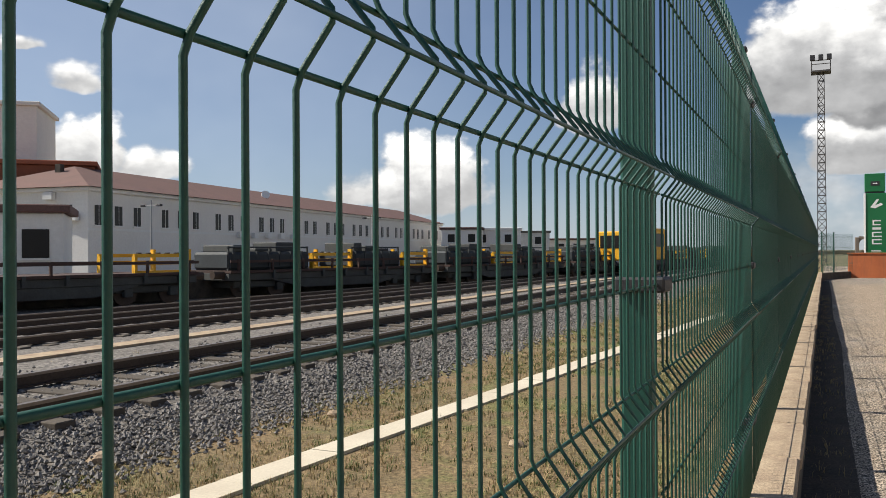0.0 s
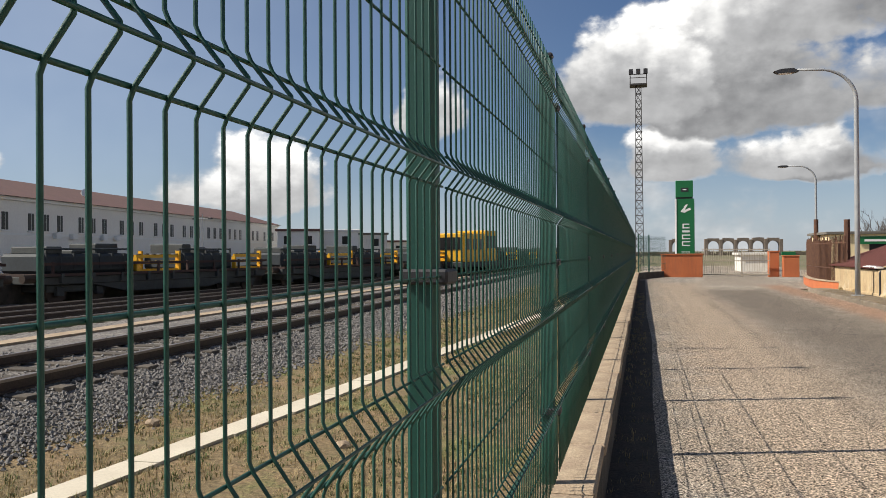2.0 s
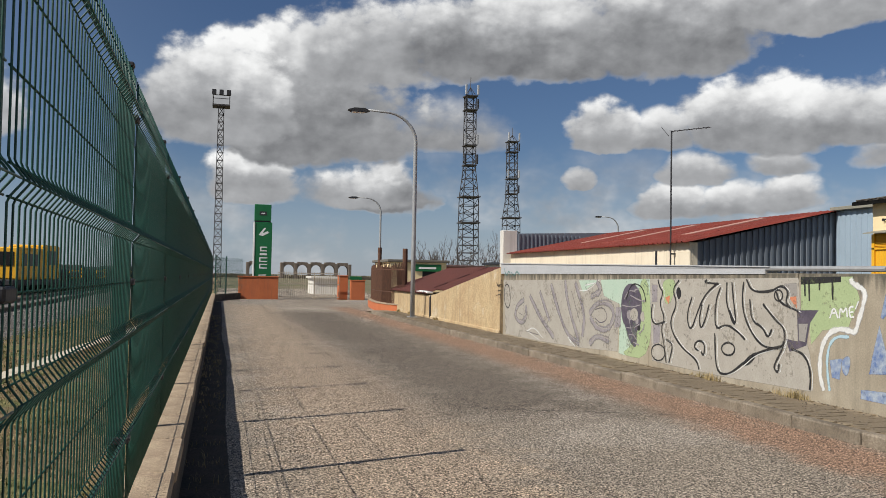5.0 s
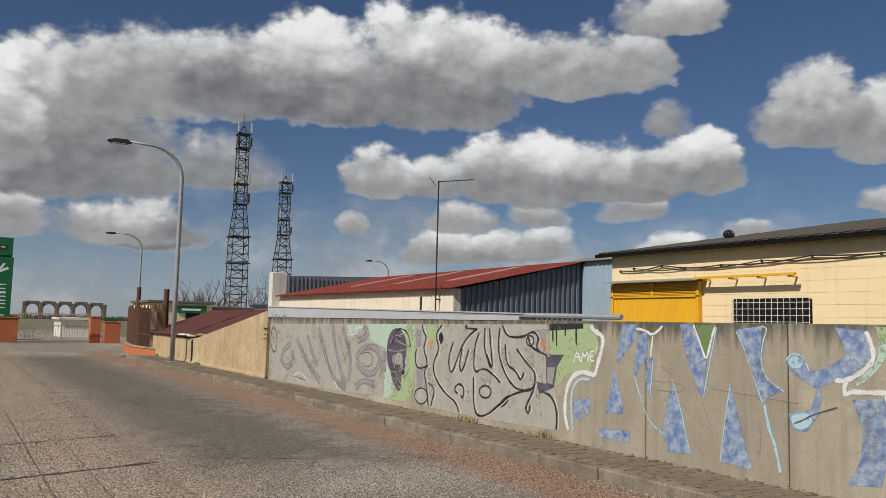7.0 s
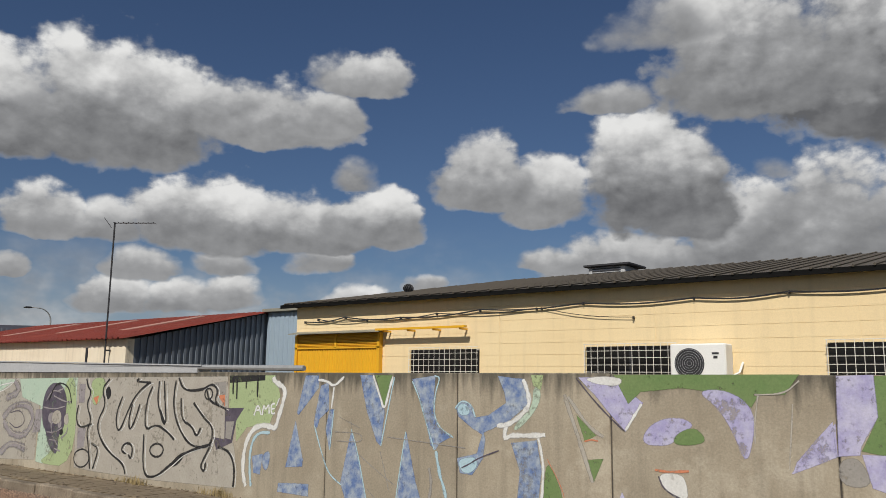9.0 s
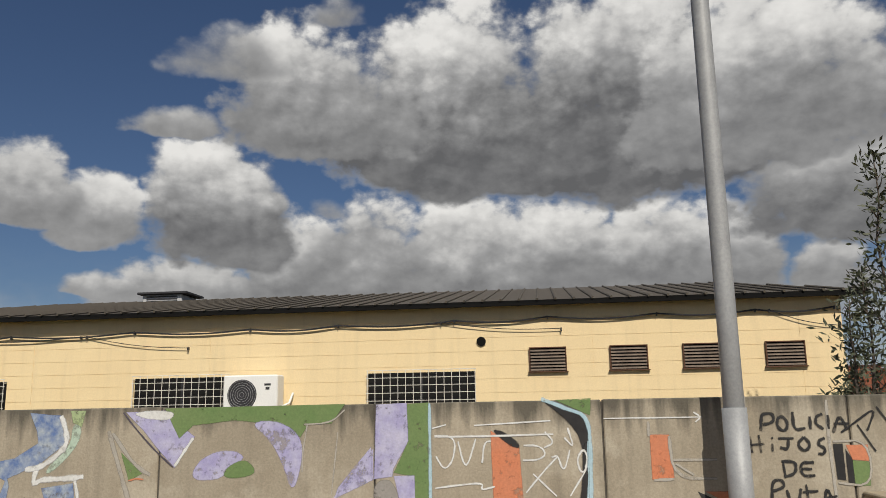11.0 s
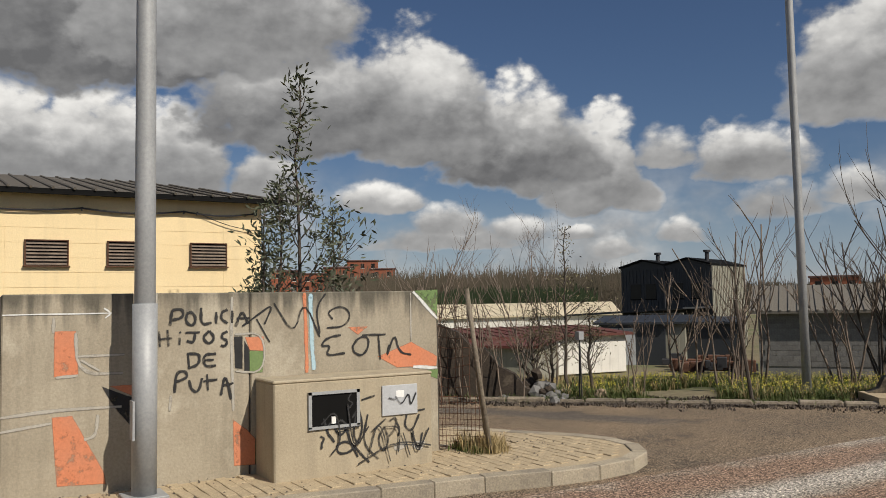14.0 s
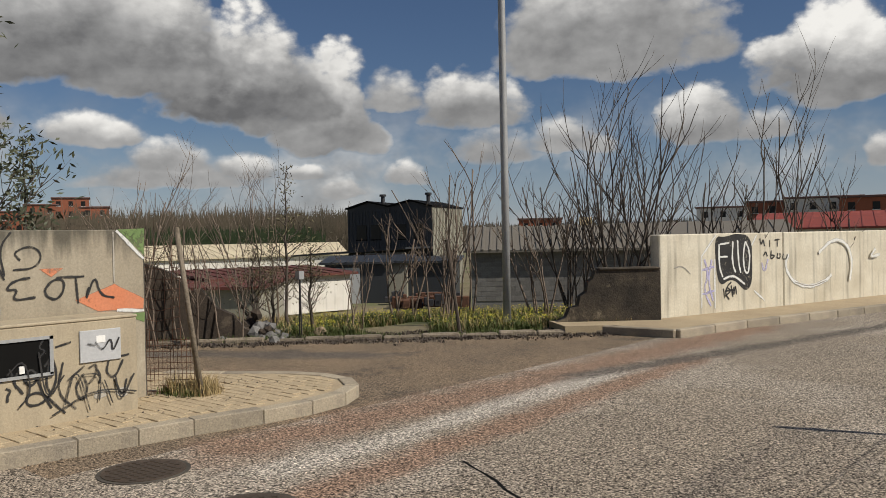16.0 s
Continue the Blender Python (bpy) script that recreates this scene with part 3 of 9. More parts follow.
def tube(bm, pts, r, seg=6, r_end=None):
    """A round bar along a bent line."""
    pts = [Vector(p) for p in pts]
    rings = []
    for i, p in enumerate(pts):
        d = (pts[min(i + 1, len(pts) - 1)] - pts[max(i - 1, 0)]).normalized()
        up = Vector((0, 1, 0)) if abs(d.y) < 0.9 else Vector((1, 0, 0))
        a = d.cross(up).normalized()
        b = d.cross(a)
        rr = r if r_end is None else r + (r_end - r) * i / (len(pts) - 1)
        rings.append([bm.verts.new(p + (a * math.cos(k * math.tau / seg) + b * math.sin(k * math.tau / seg)) * rr) for k in range(seg)])
    for u, v in zip(rings, rings[1:]):
        for k in range(seg):
            bm.faces.new((u[k], u[(k + 1) % seg], v[(k + 1) % seg], v[k]))
    bm.faces.new(rings[0][::-1])
    bm.faces.new(rings[-1])
    return bm


def prism(bm, outline, a, axis, depth):
    """An outline of (u, v) pushed along an axis from a by depth. axis x: (y, z); y: (x, z); z: (x, y)."""
    def at(u, v, w):
        return {"x": (w, u, v), "y": (u, w, v), "z": (u, v, w)}[axis]
    lo = [bm.verts.new(at(u, v, a)) for u, v in outline]
    hi = [bm.verts.new(at(u, v, a + depth)) for u, v in outline]
    n = len(outline)
    f1, f2 = bm.faces.new(lo), bm.faces.new(hi[::-1])
    for i in range(n):
        bm.faces.new((lo[(i + 1) % n], lo[i], hi[i], hi[(i + 1) % n]))
    f1.normal_update()
    f2.normal_update()
    bmesh.ops.triangulate(bm, faces=[f for f in (f1, f2) if n > 4])
    bmesh.ops.recalc_face_normals(bm, faces=bm.faces)
    return bm


def corrugated(bm, p, along, down, width, length, pitch=0.2, depth=0.03, thick=0.01):
    """A trapezoid-ribbed sheet from corner p: ribs run along 'down', spaced along 'along'."""
    p, along, down = Vector(p), Vector(along).normalized(), Vector(down).normalized()
    n = along.cross(down).normalized()
    prof = []
    s = 0.0
    while s < width - 1e-6:
        for f, h in ((0, 0), (0.55, 0), (0.65, 1), (0.9, 1)):
            if s + f * pitch <= width:
                prof.append((s + f * pitch, h * depth))
        s += pitch
    prof.append((width, 0))
    for lift in (0, -thick):
        a = [bm.verts.new(p + along * u + n * (h + lift)) for u, h in prof]
        b = [bm.verts.new(p + along * u + n * (h + lift) + down * length) for u, h in prof]
        for i in range(len(prof) - 1):
            q = (a[i], a[i + 1], b[i + 1], b[i])
            bm.faces.new(q if lift == 0 else q[::-1])
    return bm

# ---- ground, road, pavement ----
def polar(bearing, dist, z=0.0):
    return Vector((math.sin(radians(bearing)) * dist, math.cos(radians(bearing)) * dist, z))


def height(x, y):
    """Level of the ground: the railway side lies lower than the street, and the overgrown lot falls away from its kerb."""
    if x < -0.3:
        return -0.28 if x < -0.5 else -0.28 + (x + 0.5) * 1.25
    s = (x - 8.8) * 0.742 - (y + 9.8) * 0.67
    f = min(1.0, max(0.0, (s - 1.2) / 20.0))
    return -0.03 - 2.0 * f * f * (3 - 2 * f)


def make_ground():
    xs = [-3000, -800, -200, -60, -30, -22, -16, -11, -8, -6, -4, -2, -0.5, -0.3, 3] + [5 + 1.5 * k for k in range(40)] + [70, 90, 140, 250, 800, 3000]
    ys = [-3000, -800, -250, -120, -90, -75] + [-60 + 1.5 * k for k in range(41)] + [6, 12, 20, 30, 45, 65, 100, 250, 800, 3000]
    verts = [(x, y, height(x, y) + (0.08 * noise.noise((x * 0.4, y * 0.4, 0)) if x > 8 and y < -8 else 0)) for y in ys for x in xs]
    n = len(xs)
    faces = [(j * n + i, j * n + i + 1, (j + 1) * n + i + 1, (j + 1) * n + i) for j in range(len(ys) - 1) for i in range(n - 1)]
    me = bpy.data.meshes.new("ground")
    me.from_pydata(verts, [], faces)
    me.materials.append(M["wasteland"])
    me.materials.append(M["dry_ground"])
    for p in me.polygons:
        if p.center.x < -0.3:
            p.material_index = 1
    return tagged(new("ground", me), "dry bare earth and wasteland around the street", "ground", kind="structure")


make_ground()
KX = 6.12      # road edge of the kerb
WX = 7.2       # street face of the painted wall

road = thing("road", "worn grey asphalt street with reddish dirt along its edge", "road", kind="structure")
bm = bmesh.new()
prism(bm, [(-0.16, -60), (5.55, -60), (5.55, -2.6), (KX + 0.02, -2.6), (KX + 0.02, 58), (-0.16, 58)], -0.2, "z", 0.2)
part("asphalt", bm, M["asphalt"], road)
bm = bmesh.new()
prism(bm, [(5.55, -11.0), (KX + 0.2, -11.9), (KX + 1.2, -10.9), (10.9, -7.35), (17, -2.2), (17, -1.4), (8.2, -4.5), (6.6, -2.6), (5.55, -2.6)], -0.2, "z", 0.199)
part("side_street", bm, M["asphalt_old"], road, "patched dark asphalt of the side street")
bm = bmesh.new()
prism(bm, [(2.5, -26), (KX, -26), (KX, -11.5), (5.55, -11.0), (5.55, -30)], -0.2, "z", 0.196)
part("road_edge", bm, M["asphalt_old"], road)
part("forecourt", prism(bmesh.new(), [(KX + 0.02, 35.6), (7.0, 37), (7.6, 43), (12, 46), (13, 90), (-0.16, 90), (-0.16, 58), (KX + 0.02, 58)], -0.2, "z", 0.197), M["asphalt"], road)
# soil strip whose dark colour deepens the shadow beside the low wall
part("dirt_strip", prism(bmesh.new(), [(-0.236, -12), (0.1, -12), (0.13, 4), (0.1, 9), (0.16, 15), (0.08, 22), (0.12, 30), (0.1, 46), (-0.236, 46)], -0.1, "z", 0.106), M["soil"], road, "soil along the low wall, coloured near-black for its shadow")
pavement = thing("pavement", "narrow pavement of small concrete paving slabs", "pavement", kind="structure")
bm = bmesh.new()
prism(bm, [(KX + 0.14, -2.2), (KX + 0.14, 34.5), (WX + 0.02, 34.5), (WX + 0.02, -2.2)], -0.1, "z", 0.208)
part("bed", bm, M["pavement"], pavement)
# the road edge of the kerb where the pavement swings round the corner
BEND = [(6.12, -2.2), (6.0, -3.0), (5.87, -3.9), (5.74, -4.5), (5.69, -5.0), (5.74, -5.45), (5.95, -5.82), (6.3, -6.05), (6.7, -6.1), (7.15, -5.97), (7.8, -5.55), (8.4, -5.2)]
corner = [(x + 0.06, y + 0.03) for x, y in BEND] + [(8.4, -4.4), (WX + 0.02, -4.2), (WX + 0.02, -2.2)]
bm = bmesh.new()
prism(bm, corner, -0.1, "z", 0.215)
part("bed", bm, M["pavement"], pavement)


# ---- the mesh fence on its low wall ----
FX = -0.396
FOLDS = ((0.90, 0.835), (1.35, 1.279), (1.789, 1.723), (2.355, 2.289))
BARS = (0.56, 0.68, 1.09, 1.534, 1.978, 2.166, 2.44)
PITCH, BAY = 0.0519, 2.36


def wire_mesh(bm, y, seg):
    pts = [(FX, y, 0.50)]
    for hi, lo in FOLDS:
        pts += [(FX, y, lo - 0.012), (FX + 0.005, y, lo), (FX + 0.028, y, (hi + lo) / 2 - 0.004), (FX + 0.028, y, (hi + lo) / 2 + 0.004), (FX + 0.005, y, hi), (FX, y, hi + 0.012)]
    pts.append((FX, y, 2.478))
    return tube(bm, pts, 0.0026, seg)


WIRE = mesh_of(wire_mesh(bmesh.new(), 0.0, 6), "wire", M["fence_green"], True)
bm = bmesh.new()
for j in range(45):
    wire_mesh(bm, 0.0195 + PITCH * j, 4)
WIRES = mesh_of(bm, "wire_mesh", M["fence_green"], True)


def bar_levels():
    out = [(z, 0.0) for z in BARS]
    for hi, lo in FOLDS:
        out += [(hi, 0.004), ((hi + lo) / 2, 0.034), (lo, 0.004)]
    return out


BAR = mesh_of(rd((0, 0, 0), (0, BAY - 0.03, 0), 0.0028, seg=6), "bar", M["fence_green"], True)
POST = mesh_of(bx(FX - 0.084, FX - 0.02, 0, 0.055, 0.40, 2.545, bevel=0.006), "post", M["fence_green"])
CAP = mesh_of(bx(FX - 0.088, FX - 0.016, -0.004, 0.059, 2.545, 2.568, bevel=0.006), "cap", M["dark_metal"])
CLIP = mesh_of(bx(FX - 0.095, FX + 0.012, -0.02, 0.075, 1.517, 1.549, bevel=0.005), "clip", M["dark_metal"])


def fence_panel(m, near):
    f = thing("fence_panel", "dark green welded wire mesh panel on a low wall", "fence", "mesh fence along the street", m=m)
    if near:
        for j in range(45):
            part("wire", WIRE, None, f, m=pose(0, 0.0195 + PITCH * j, 0))
        for z, dx in bar_levels():
            part("bar", BAR, None, f, m=pose(FX + dx - 0.004, 0.02, z))
    else:
        tagged(part("wire_mesh", WIRES, None, f), kind="stuff")
        for z, dx in bar_levels():
            part("bar", BAR, None, f, m=pose(FX + dx - 0.004, 0.02, z))
    p = part("post", POST, None, f)
    part("cap", CAP, None, p)
    part("clip", CLIP, None, p)
    for z in (0.8, 2.3):
        part("clip", CLIP, None, p, m=pose(0, 0, z - 1.534))
    return f


for k in range(-4, 19):
    fence_panel(pose(0, 1.745 + BAY * k, 0), -1 <= k <= 1)
# the bend in front of the gate wall
fence_panel(pose(0.2, 46.7, -0.02, 0, 0, -14), False)
fence_panel(pose(0.75, 49.1, -0.02, 0, 0, -24), False)


def low_wall():
    w = thing("low_wall", "low concrete wall with worn brown coping stones under the fence", "wall", kind="structure")
    bm = bmesh.new()
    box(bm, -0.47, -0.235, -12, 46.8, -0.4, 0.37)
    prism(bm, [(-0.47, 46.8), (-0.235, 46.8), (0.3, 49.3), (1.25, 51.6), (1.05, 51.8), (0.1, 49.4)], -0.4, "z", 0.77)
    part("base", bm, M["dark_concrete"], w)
    stone = [mesh_of(bx(-0.485, -0.215 + 0.004 * i, 0.006, 0.994, 0.37, 0.435 + 0.003 * i, bevel=0.012), "coping_stone", M["coping"]) for i in range(3)]
    for k in range(-12, 47):
        part("coping_stone", stone[k % 3], None, w, m=pose(random.uniform(-0.008, 0.008), k, random.uniform(-0.004, 0.004), 0, 0, random.uniform(-0.3, 0.3)))
    return w


low_wall()


# ---- painted concrete wall ----
JOINTS = (20.45, 18.6, 16.65, 14.75, 12.85, 10.95, 9.05, 7.17, 5.24, 3.48, 1.55, -0.38, -2.33, -4.26)


def wall_panels():
    w = thing("wall_east", "grey precast concrete wall covered in graffiti", "wall", kind="structure")
    for a, b in zip(JOINTS, JOINTS[1:]):
        bm = bx(WX, WX + 0.16, b + 0.008, a - 0.008, 0.0, 1.71 + random.uniform(-0.006, 0.006), bevel=0.01)
        part("panel", bm, M["concrete"], w)
        part("joint", bx(WX + 0.02, WX + 0.14, b - 0.008, b + 0.008, 0.0, 1.69), M["dark_concrete"], w)
    return w


wall_east = wall_panels()


# ---- cream industrial building ----
CX = 12.5


def cream_building():
    h = thing("industrial_building", "cream painted block building with brown ribbed roof behind the wall", "building")
    y0, y1 = -4.2, 13.5
    bm = bmesh.new()
    box(bm, CX, 22.5, y0, y1, -0.1, 3.08)
    part("wall", bm, M["cream"], h)
    # block courses, slightly proud of the joints
    for r in range(8):
        z = 1.28 + r * 0.205
        cuts = [y0] + [y0 + 0.6 + 2.95 * i for i in range(6)] + [y1]
        for a, b in zip(cuts, cuts[1:]):
            part("course", bx(CX - 0.006, CX + 0.02, a + 0.003, b - 0.003, z + 0.002, z + 0.203), M["cream"], h)
    part("eave_board", bx(CX - 0.012, CX + 0.02, y0, y1, 2.98, 3.2), M["cream"], h)
    # hipped roof of ribbed sheet
    e, rx, rz, ez = CX - 0.24, 17.4, 4.15, 3.235
    ya, yb = y0 - 0.35, y1 + 0.3
    ra, rb = y0 + 0.8, y1 - 2.5
    bm = bmesh.new()
    v = [bm.verts.new(p) for p in ((e, ya, ez), (e, yb, ez), (22.9, yb, ez), (22.9, ya, ez), (rx, ra, rz), (rx, rb, rz))]
    for f in ((0, 4, 5, 1), (1, 5, 2), (2, 5, 4, 3), (3, 4, 0)):
        bm.faces.new([v[i] for i in f])
    bmesh.ops.recalc_face_normals(bm, faces=bm.faces)
    roof = part("roof", bm, M["brown_roof"], h)
    # ribs that follow the slope
    y = ya + 0.1
    slope = (rz - ez) / (rx - e)
    bm = bmesh.new()
    while y < yb:
        top = rx
        if y < ra:
            top = e + (rx - e) * (y - ya) / (ra - ya)
        elif y > rb:
            top = e + (rx - e) * (yb - y) / (yb - rb)
        if top > e + 0.1:
            p, q = Vector((e - 0.03, y, ez + 0.008)), Vector((top, y, ez + 0.008 + (top - e) * slope))
            rod(bm, p, q, 0.02, seg=5)
        y += 0.27
    part("rib", bm, M["brown_roof"], roof)
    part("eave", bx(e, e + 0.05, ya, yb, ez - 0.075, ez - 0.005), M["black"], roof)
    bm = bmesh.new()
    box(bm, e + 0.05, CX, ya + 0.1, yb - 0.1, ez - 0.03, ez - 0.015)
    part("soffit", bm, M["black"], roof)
    # louvred vents
    for a in (0.28, -0.90, -1.95, -3.11):
        v_ = part("vent", bx(CX - 0.016, CX + 0.01, a - 0.53, a, 2.2, 2.54), M["black"], h)
        for nm, q in (("frame", (CX - 0.052, CX, a - 0.54, a - 0.525, 2.19, 2.545)), ("frame", (CX - 0.052, CX, a - 0.005, a + 0.01, 2.19, 2.545)), ("frame", (CX - 0.052, CX, a - 0.54, a + 0.01, 2.535, 2.55)), ("sill", (CX - 0.06, CX, a - 0.56, a + 0.03, 2.178, 2.192))):
            part(nm, bx(*q), M["rust"], v_)
        for k in range(7):
            s = bmesh.new()
            prism(s, [(CX - 0.05, 2.205 + k * 0.047), (CX - 0.02, 2.24 + k * 0.047), (CX - 0.017, 2.24 + k * 0.047), (CX - 0.045, 2.205 + k * 0.047)], a - 0.52, "y", 0.51)
            part("slat", s, M["pale_bark"], v_)
    # barred windows
    for a, b in ((2.73, 1.10), (6.46, 4.9), (10.23, 8.63)):
        w_ = part("window", bx(CX - 0.018, CX + 0.01, b, a, 1.2, 2.22), M["glass_dark"], h)
        part("frame", bx(CX - 0.02, CX, (a + b) / 2 - 0.02, (a + b) / 2 + 0.02, 1.2, 2.22), M["dark_metal"], w_)
        bm = bmesh.new()
        n = int((a - b) / 0.115)
        for k in range(n + 1):
            y = b + (a - b) * k / n
            rod(bm, (CX - 0.09, y, 1.2), (CX - 0.09, y, 2.26), 0.0052, seg=5)
        for k in range(10):
            rod(bm, (CX - 0.09, b - 0.02, 1.24 + k * 0.113), (CX - 0.09, a + 0.02, 1.24 + k * 0.113), 0.0052, seg=5)
        for y in (a, b):
            for z in (1.4, 2.2):
                rod(bm, (CX - 0.09, y, z), (CX, y, z), 0.008, seg=5)
        part("grille", bm, M["white_wall"], w_)
    part("pipe_hole", rd((CX - 0.03, 1.0, 2.66), (CX + 0.0, 1.0, 2.66), 0.07, seg=16), M["black"], h)
    # yellow shutter with a small canopy
    d = part("shutter", bx(CX - 0.07, CX - 0.01, 10.98, 13.42, 0.0, 2.58), M["yellow_metal"], h, "yellow sheet metal shutter")
    bm = bmesh.new()
    corrugated(bm, (CX - 0.075, 13.4, 2.3), (0, -1, 0), (0, 0, -1), 2.4, 2.2, 0.075, 0.01)
    part("sheet", bm, M["yellow_metal"], d)
    for a, b in ((11.05, 12.17), (12.23, 13.35)):
        for k in range(8):
            part("slat", bx(CX - 0.1, CX - 0.07, a, b, 2.31 + k * 0.03, 2.325 + k * 0.03), M["yellow_metal"], d)
    for a, b, c, e_ in ((10.98, 11.05, 0.0, 2.57), (13.35, 13.42, 0.0, 2.57), (12.17, 12.23, 2.29, 2.57), (10.98, 13.42, 2.27, 2.30)):
        part("frame", bx(CX - 0.115, CX - 0.07, a, b, c, e_), M["yellow_metal"], d)
    bm = bmesh.new()
    prism(bm, [(CX - 0.30, 2.575), (CX, 2.63), (CX, 2.65), (CX - 0.30, 2.595)], 10.85, "y", 2.6)
    part("canopy", bm, M["grey_sheet"], h)
    bm = bx(CX - 0.28, CX - 0.2, 8.78, 10.95, 2.6, 2.64)
    for k in range(4):
        box(bm, CX - 0.24, CX, 8.9 + k * 0.62, 8.93 + k * 0.62, 2.57, 2.6)
    part("awning_rail", bm, M["yellow_metal"], h)
    # roof vents
    rb_ = part("roof_box", bx(16.95, 17.7, 7.8, 8.7, 3.95, 4.24, bevel=0.02), M["grey_paint"], h)
    part("lid", bx(16.85, 17.8, 7.66, 8.78, 4.24, 4.29, bevel=0.01), M["dark_metal"], rb_)
    for k in range(4):
        part("slat", bx(16.94, 16.95, 7.9, 8.6, 4.03 + 0.05 * k, 4.055 + 0.05 * k), M["dark_metal"], rb_)
    bm = rd((14.0, 11.6, 3.48), (14.0, 11.6, 3.6), 0.07, seg=14)
    for k in range(12):
        a = k * math.tau / 12
        tube(bm, [(14.0 + r * math.cos(a + tw), 11.6 + r * math.sin(a + tw), z) for r, tw, z in ((0.07, 0, 3.58), (0.105, 0.15, 3.62), (0.11, 0.3, 3.66), (0.085, 0.45, 3.71), (0.02, 0.6, 3.74))], 0.014, 4)
    bmesh.ops.create_uvsphere(bm, u_segments=12, v_segments=6, radius=0.085, matrix=Matrix.Translation((14.0, 11.6, 3.65)))
    part("turbine_vent", bm, M["dark_metal"], h)
    return h


cream_building()


def air_conditioner():
    a = thing("air_conditioner", "white outdoor air conditioning unit on the cream wall", "air conditioner")
    y0, y1, z0, z1, x0, x1 = 4.02, 4.86, 1.66, 2.22, CX - 0.42, CX - 0.1
    part("casing", bx(x0, x1, y0, y1, z0, z1, bevel=0.02), M["white"], a)
    f = part("fan_grille", rd((x0 - 0.012, y1 - 0.3, 1.93), (x0 + 0.01, y1 - 0.3, 1.93), 0.225, seg=28), M["dark_metal"], a)
    bm = bmesh.new()
    for k in range(1, 7):
        r = 0.035 * k
        tube(bm, [(x0 - 0.016, y1 - 0.3 + r * math.cos(t * math.tau / 24), 1.93 + r * math.sin(t * math.tau / 24)) for t in range(25)], 0.003, 4)
    part("ring", bm, M["galv"], f)
    part("label", bx(x0 - 0.003, x0, y0 + 0.1, y0 + 0.2, 2.06, 2.09), M["dark_metal"], a)
    part("label", bx(x0 - 0.003, x0, y0 + 0.12, y0 + 0.18, 2.0, 2.04), M["dark_metal"], a)
    for y in (y0 + 0.1, y1 - 0.1):
        part("bracket", bx(x0, CX, y - 0.02, y + 0.02, z0 - 0.04, z0), M["rust"], a)
    part("pipe", tube(bmesh.new(), [(x1 - 0.1, y0 - 0.01, 1.75), (x1 - 0.05, y0 - 0.1, 1.8), (CX - 0.03, y0 - 0.12, 1.95)], 0.018), M["white"], a)


air_conditioner()


def street_lamp(name, label, m, h, arm, r=0.085, collar=None):
    s = thing(name, label, "street lamp", m=m)
    bm = bmesh.new()
    pts = [(0, 0, 0), (0, 0, h * 0.35), (0, 0, h * 0.72), (0, 0, h * 0.86)]
    for k in range(1, 8):
        a = k / 7 * math.radians(82)
        pts.append((arm * 0.55 * (1 - math.cos(a)) / 0.86, 0, h * 0.86 + h * 0.14 * math.sin(a)))
    pts.append((arm, 0, h * 1.005))
    tube(bm, pts, r, 12, r * 0.42)
    part("pole", bm, M["galv"], s, smooth=True)
    hd = bmesh.new()
    prism(hd, [(arm - 0.05, h - 0.02), (arm + 0.12, h + 0.075), (arm + 0.5, h + 0.07), (arm + 0.72, h - 0.0), (arm + 0.6, h - 0.06), (arm + 0.1, h - 0.06)], -0.13, "y", 0.26)
    part("lamp_head", hd, M["dark_metal"], s)
    part("lens", bx(arm + 0.15, arm + 0.58, -0.1, 0.1, h - 0.085, h - 0.058, bevel=0.01), M["white"], s)
    part("base_plate", bx(-0.16, 0.16, -0.16, 0.16, -0.01, 0.02, bevel=0.005), M["galv"], s)
    if collar:
        part("sleeve", rd((0, 0, 0), (0, 0, collar), r * 1.13, seg=14), M["galv"], s, smooth=True)
        part("hatch", bx(-0.02, 0.1, -r * 1.25, -r * 1.05, 0.45, 0.75), M["galv"], s)
    return s


street_lamp("street_lamp", "galvanised street lamp with curved arm by the plaster wall", pose(6.68, 28.7, 0.12, 0, 0, 180), 7.3, 1.75)
street_lamp("street_lamp", "galvanised street lamp standing against the wall", pose(6.84, -1.37, 0.12, 0, 0, 180), 7.1, 1.75, 0.085, 1.5)
street_lamp("street_lamp", "galvanised street lamp with curved arm at the overgrown lot", pose(8.43, -11.8, 0.04, 0, 0, 100), 8.2, 1.75, 0.07)
far_lamp = street_lamp("street_lamp", "curved street lamp with rusty brown lower pole beyond the planter", pose(11.6, 61, 0.0, 0, 0, 180), 7.4, 1.75)
part("lower_sleeve", rd((0, 0, 0), (0, 0, 3.7), 0.15, seg=12), M["rust"], far_lamp)
street_lamp("street_lamp", "distant street lamp behind the red roof", pose(37, 72, 0.0, 0, 0, 180), 7.6, 1.75)


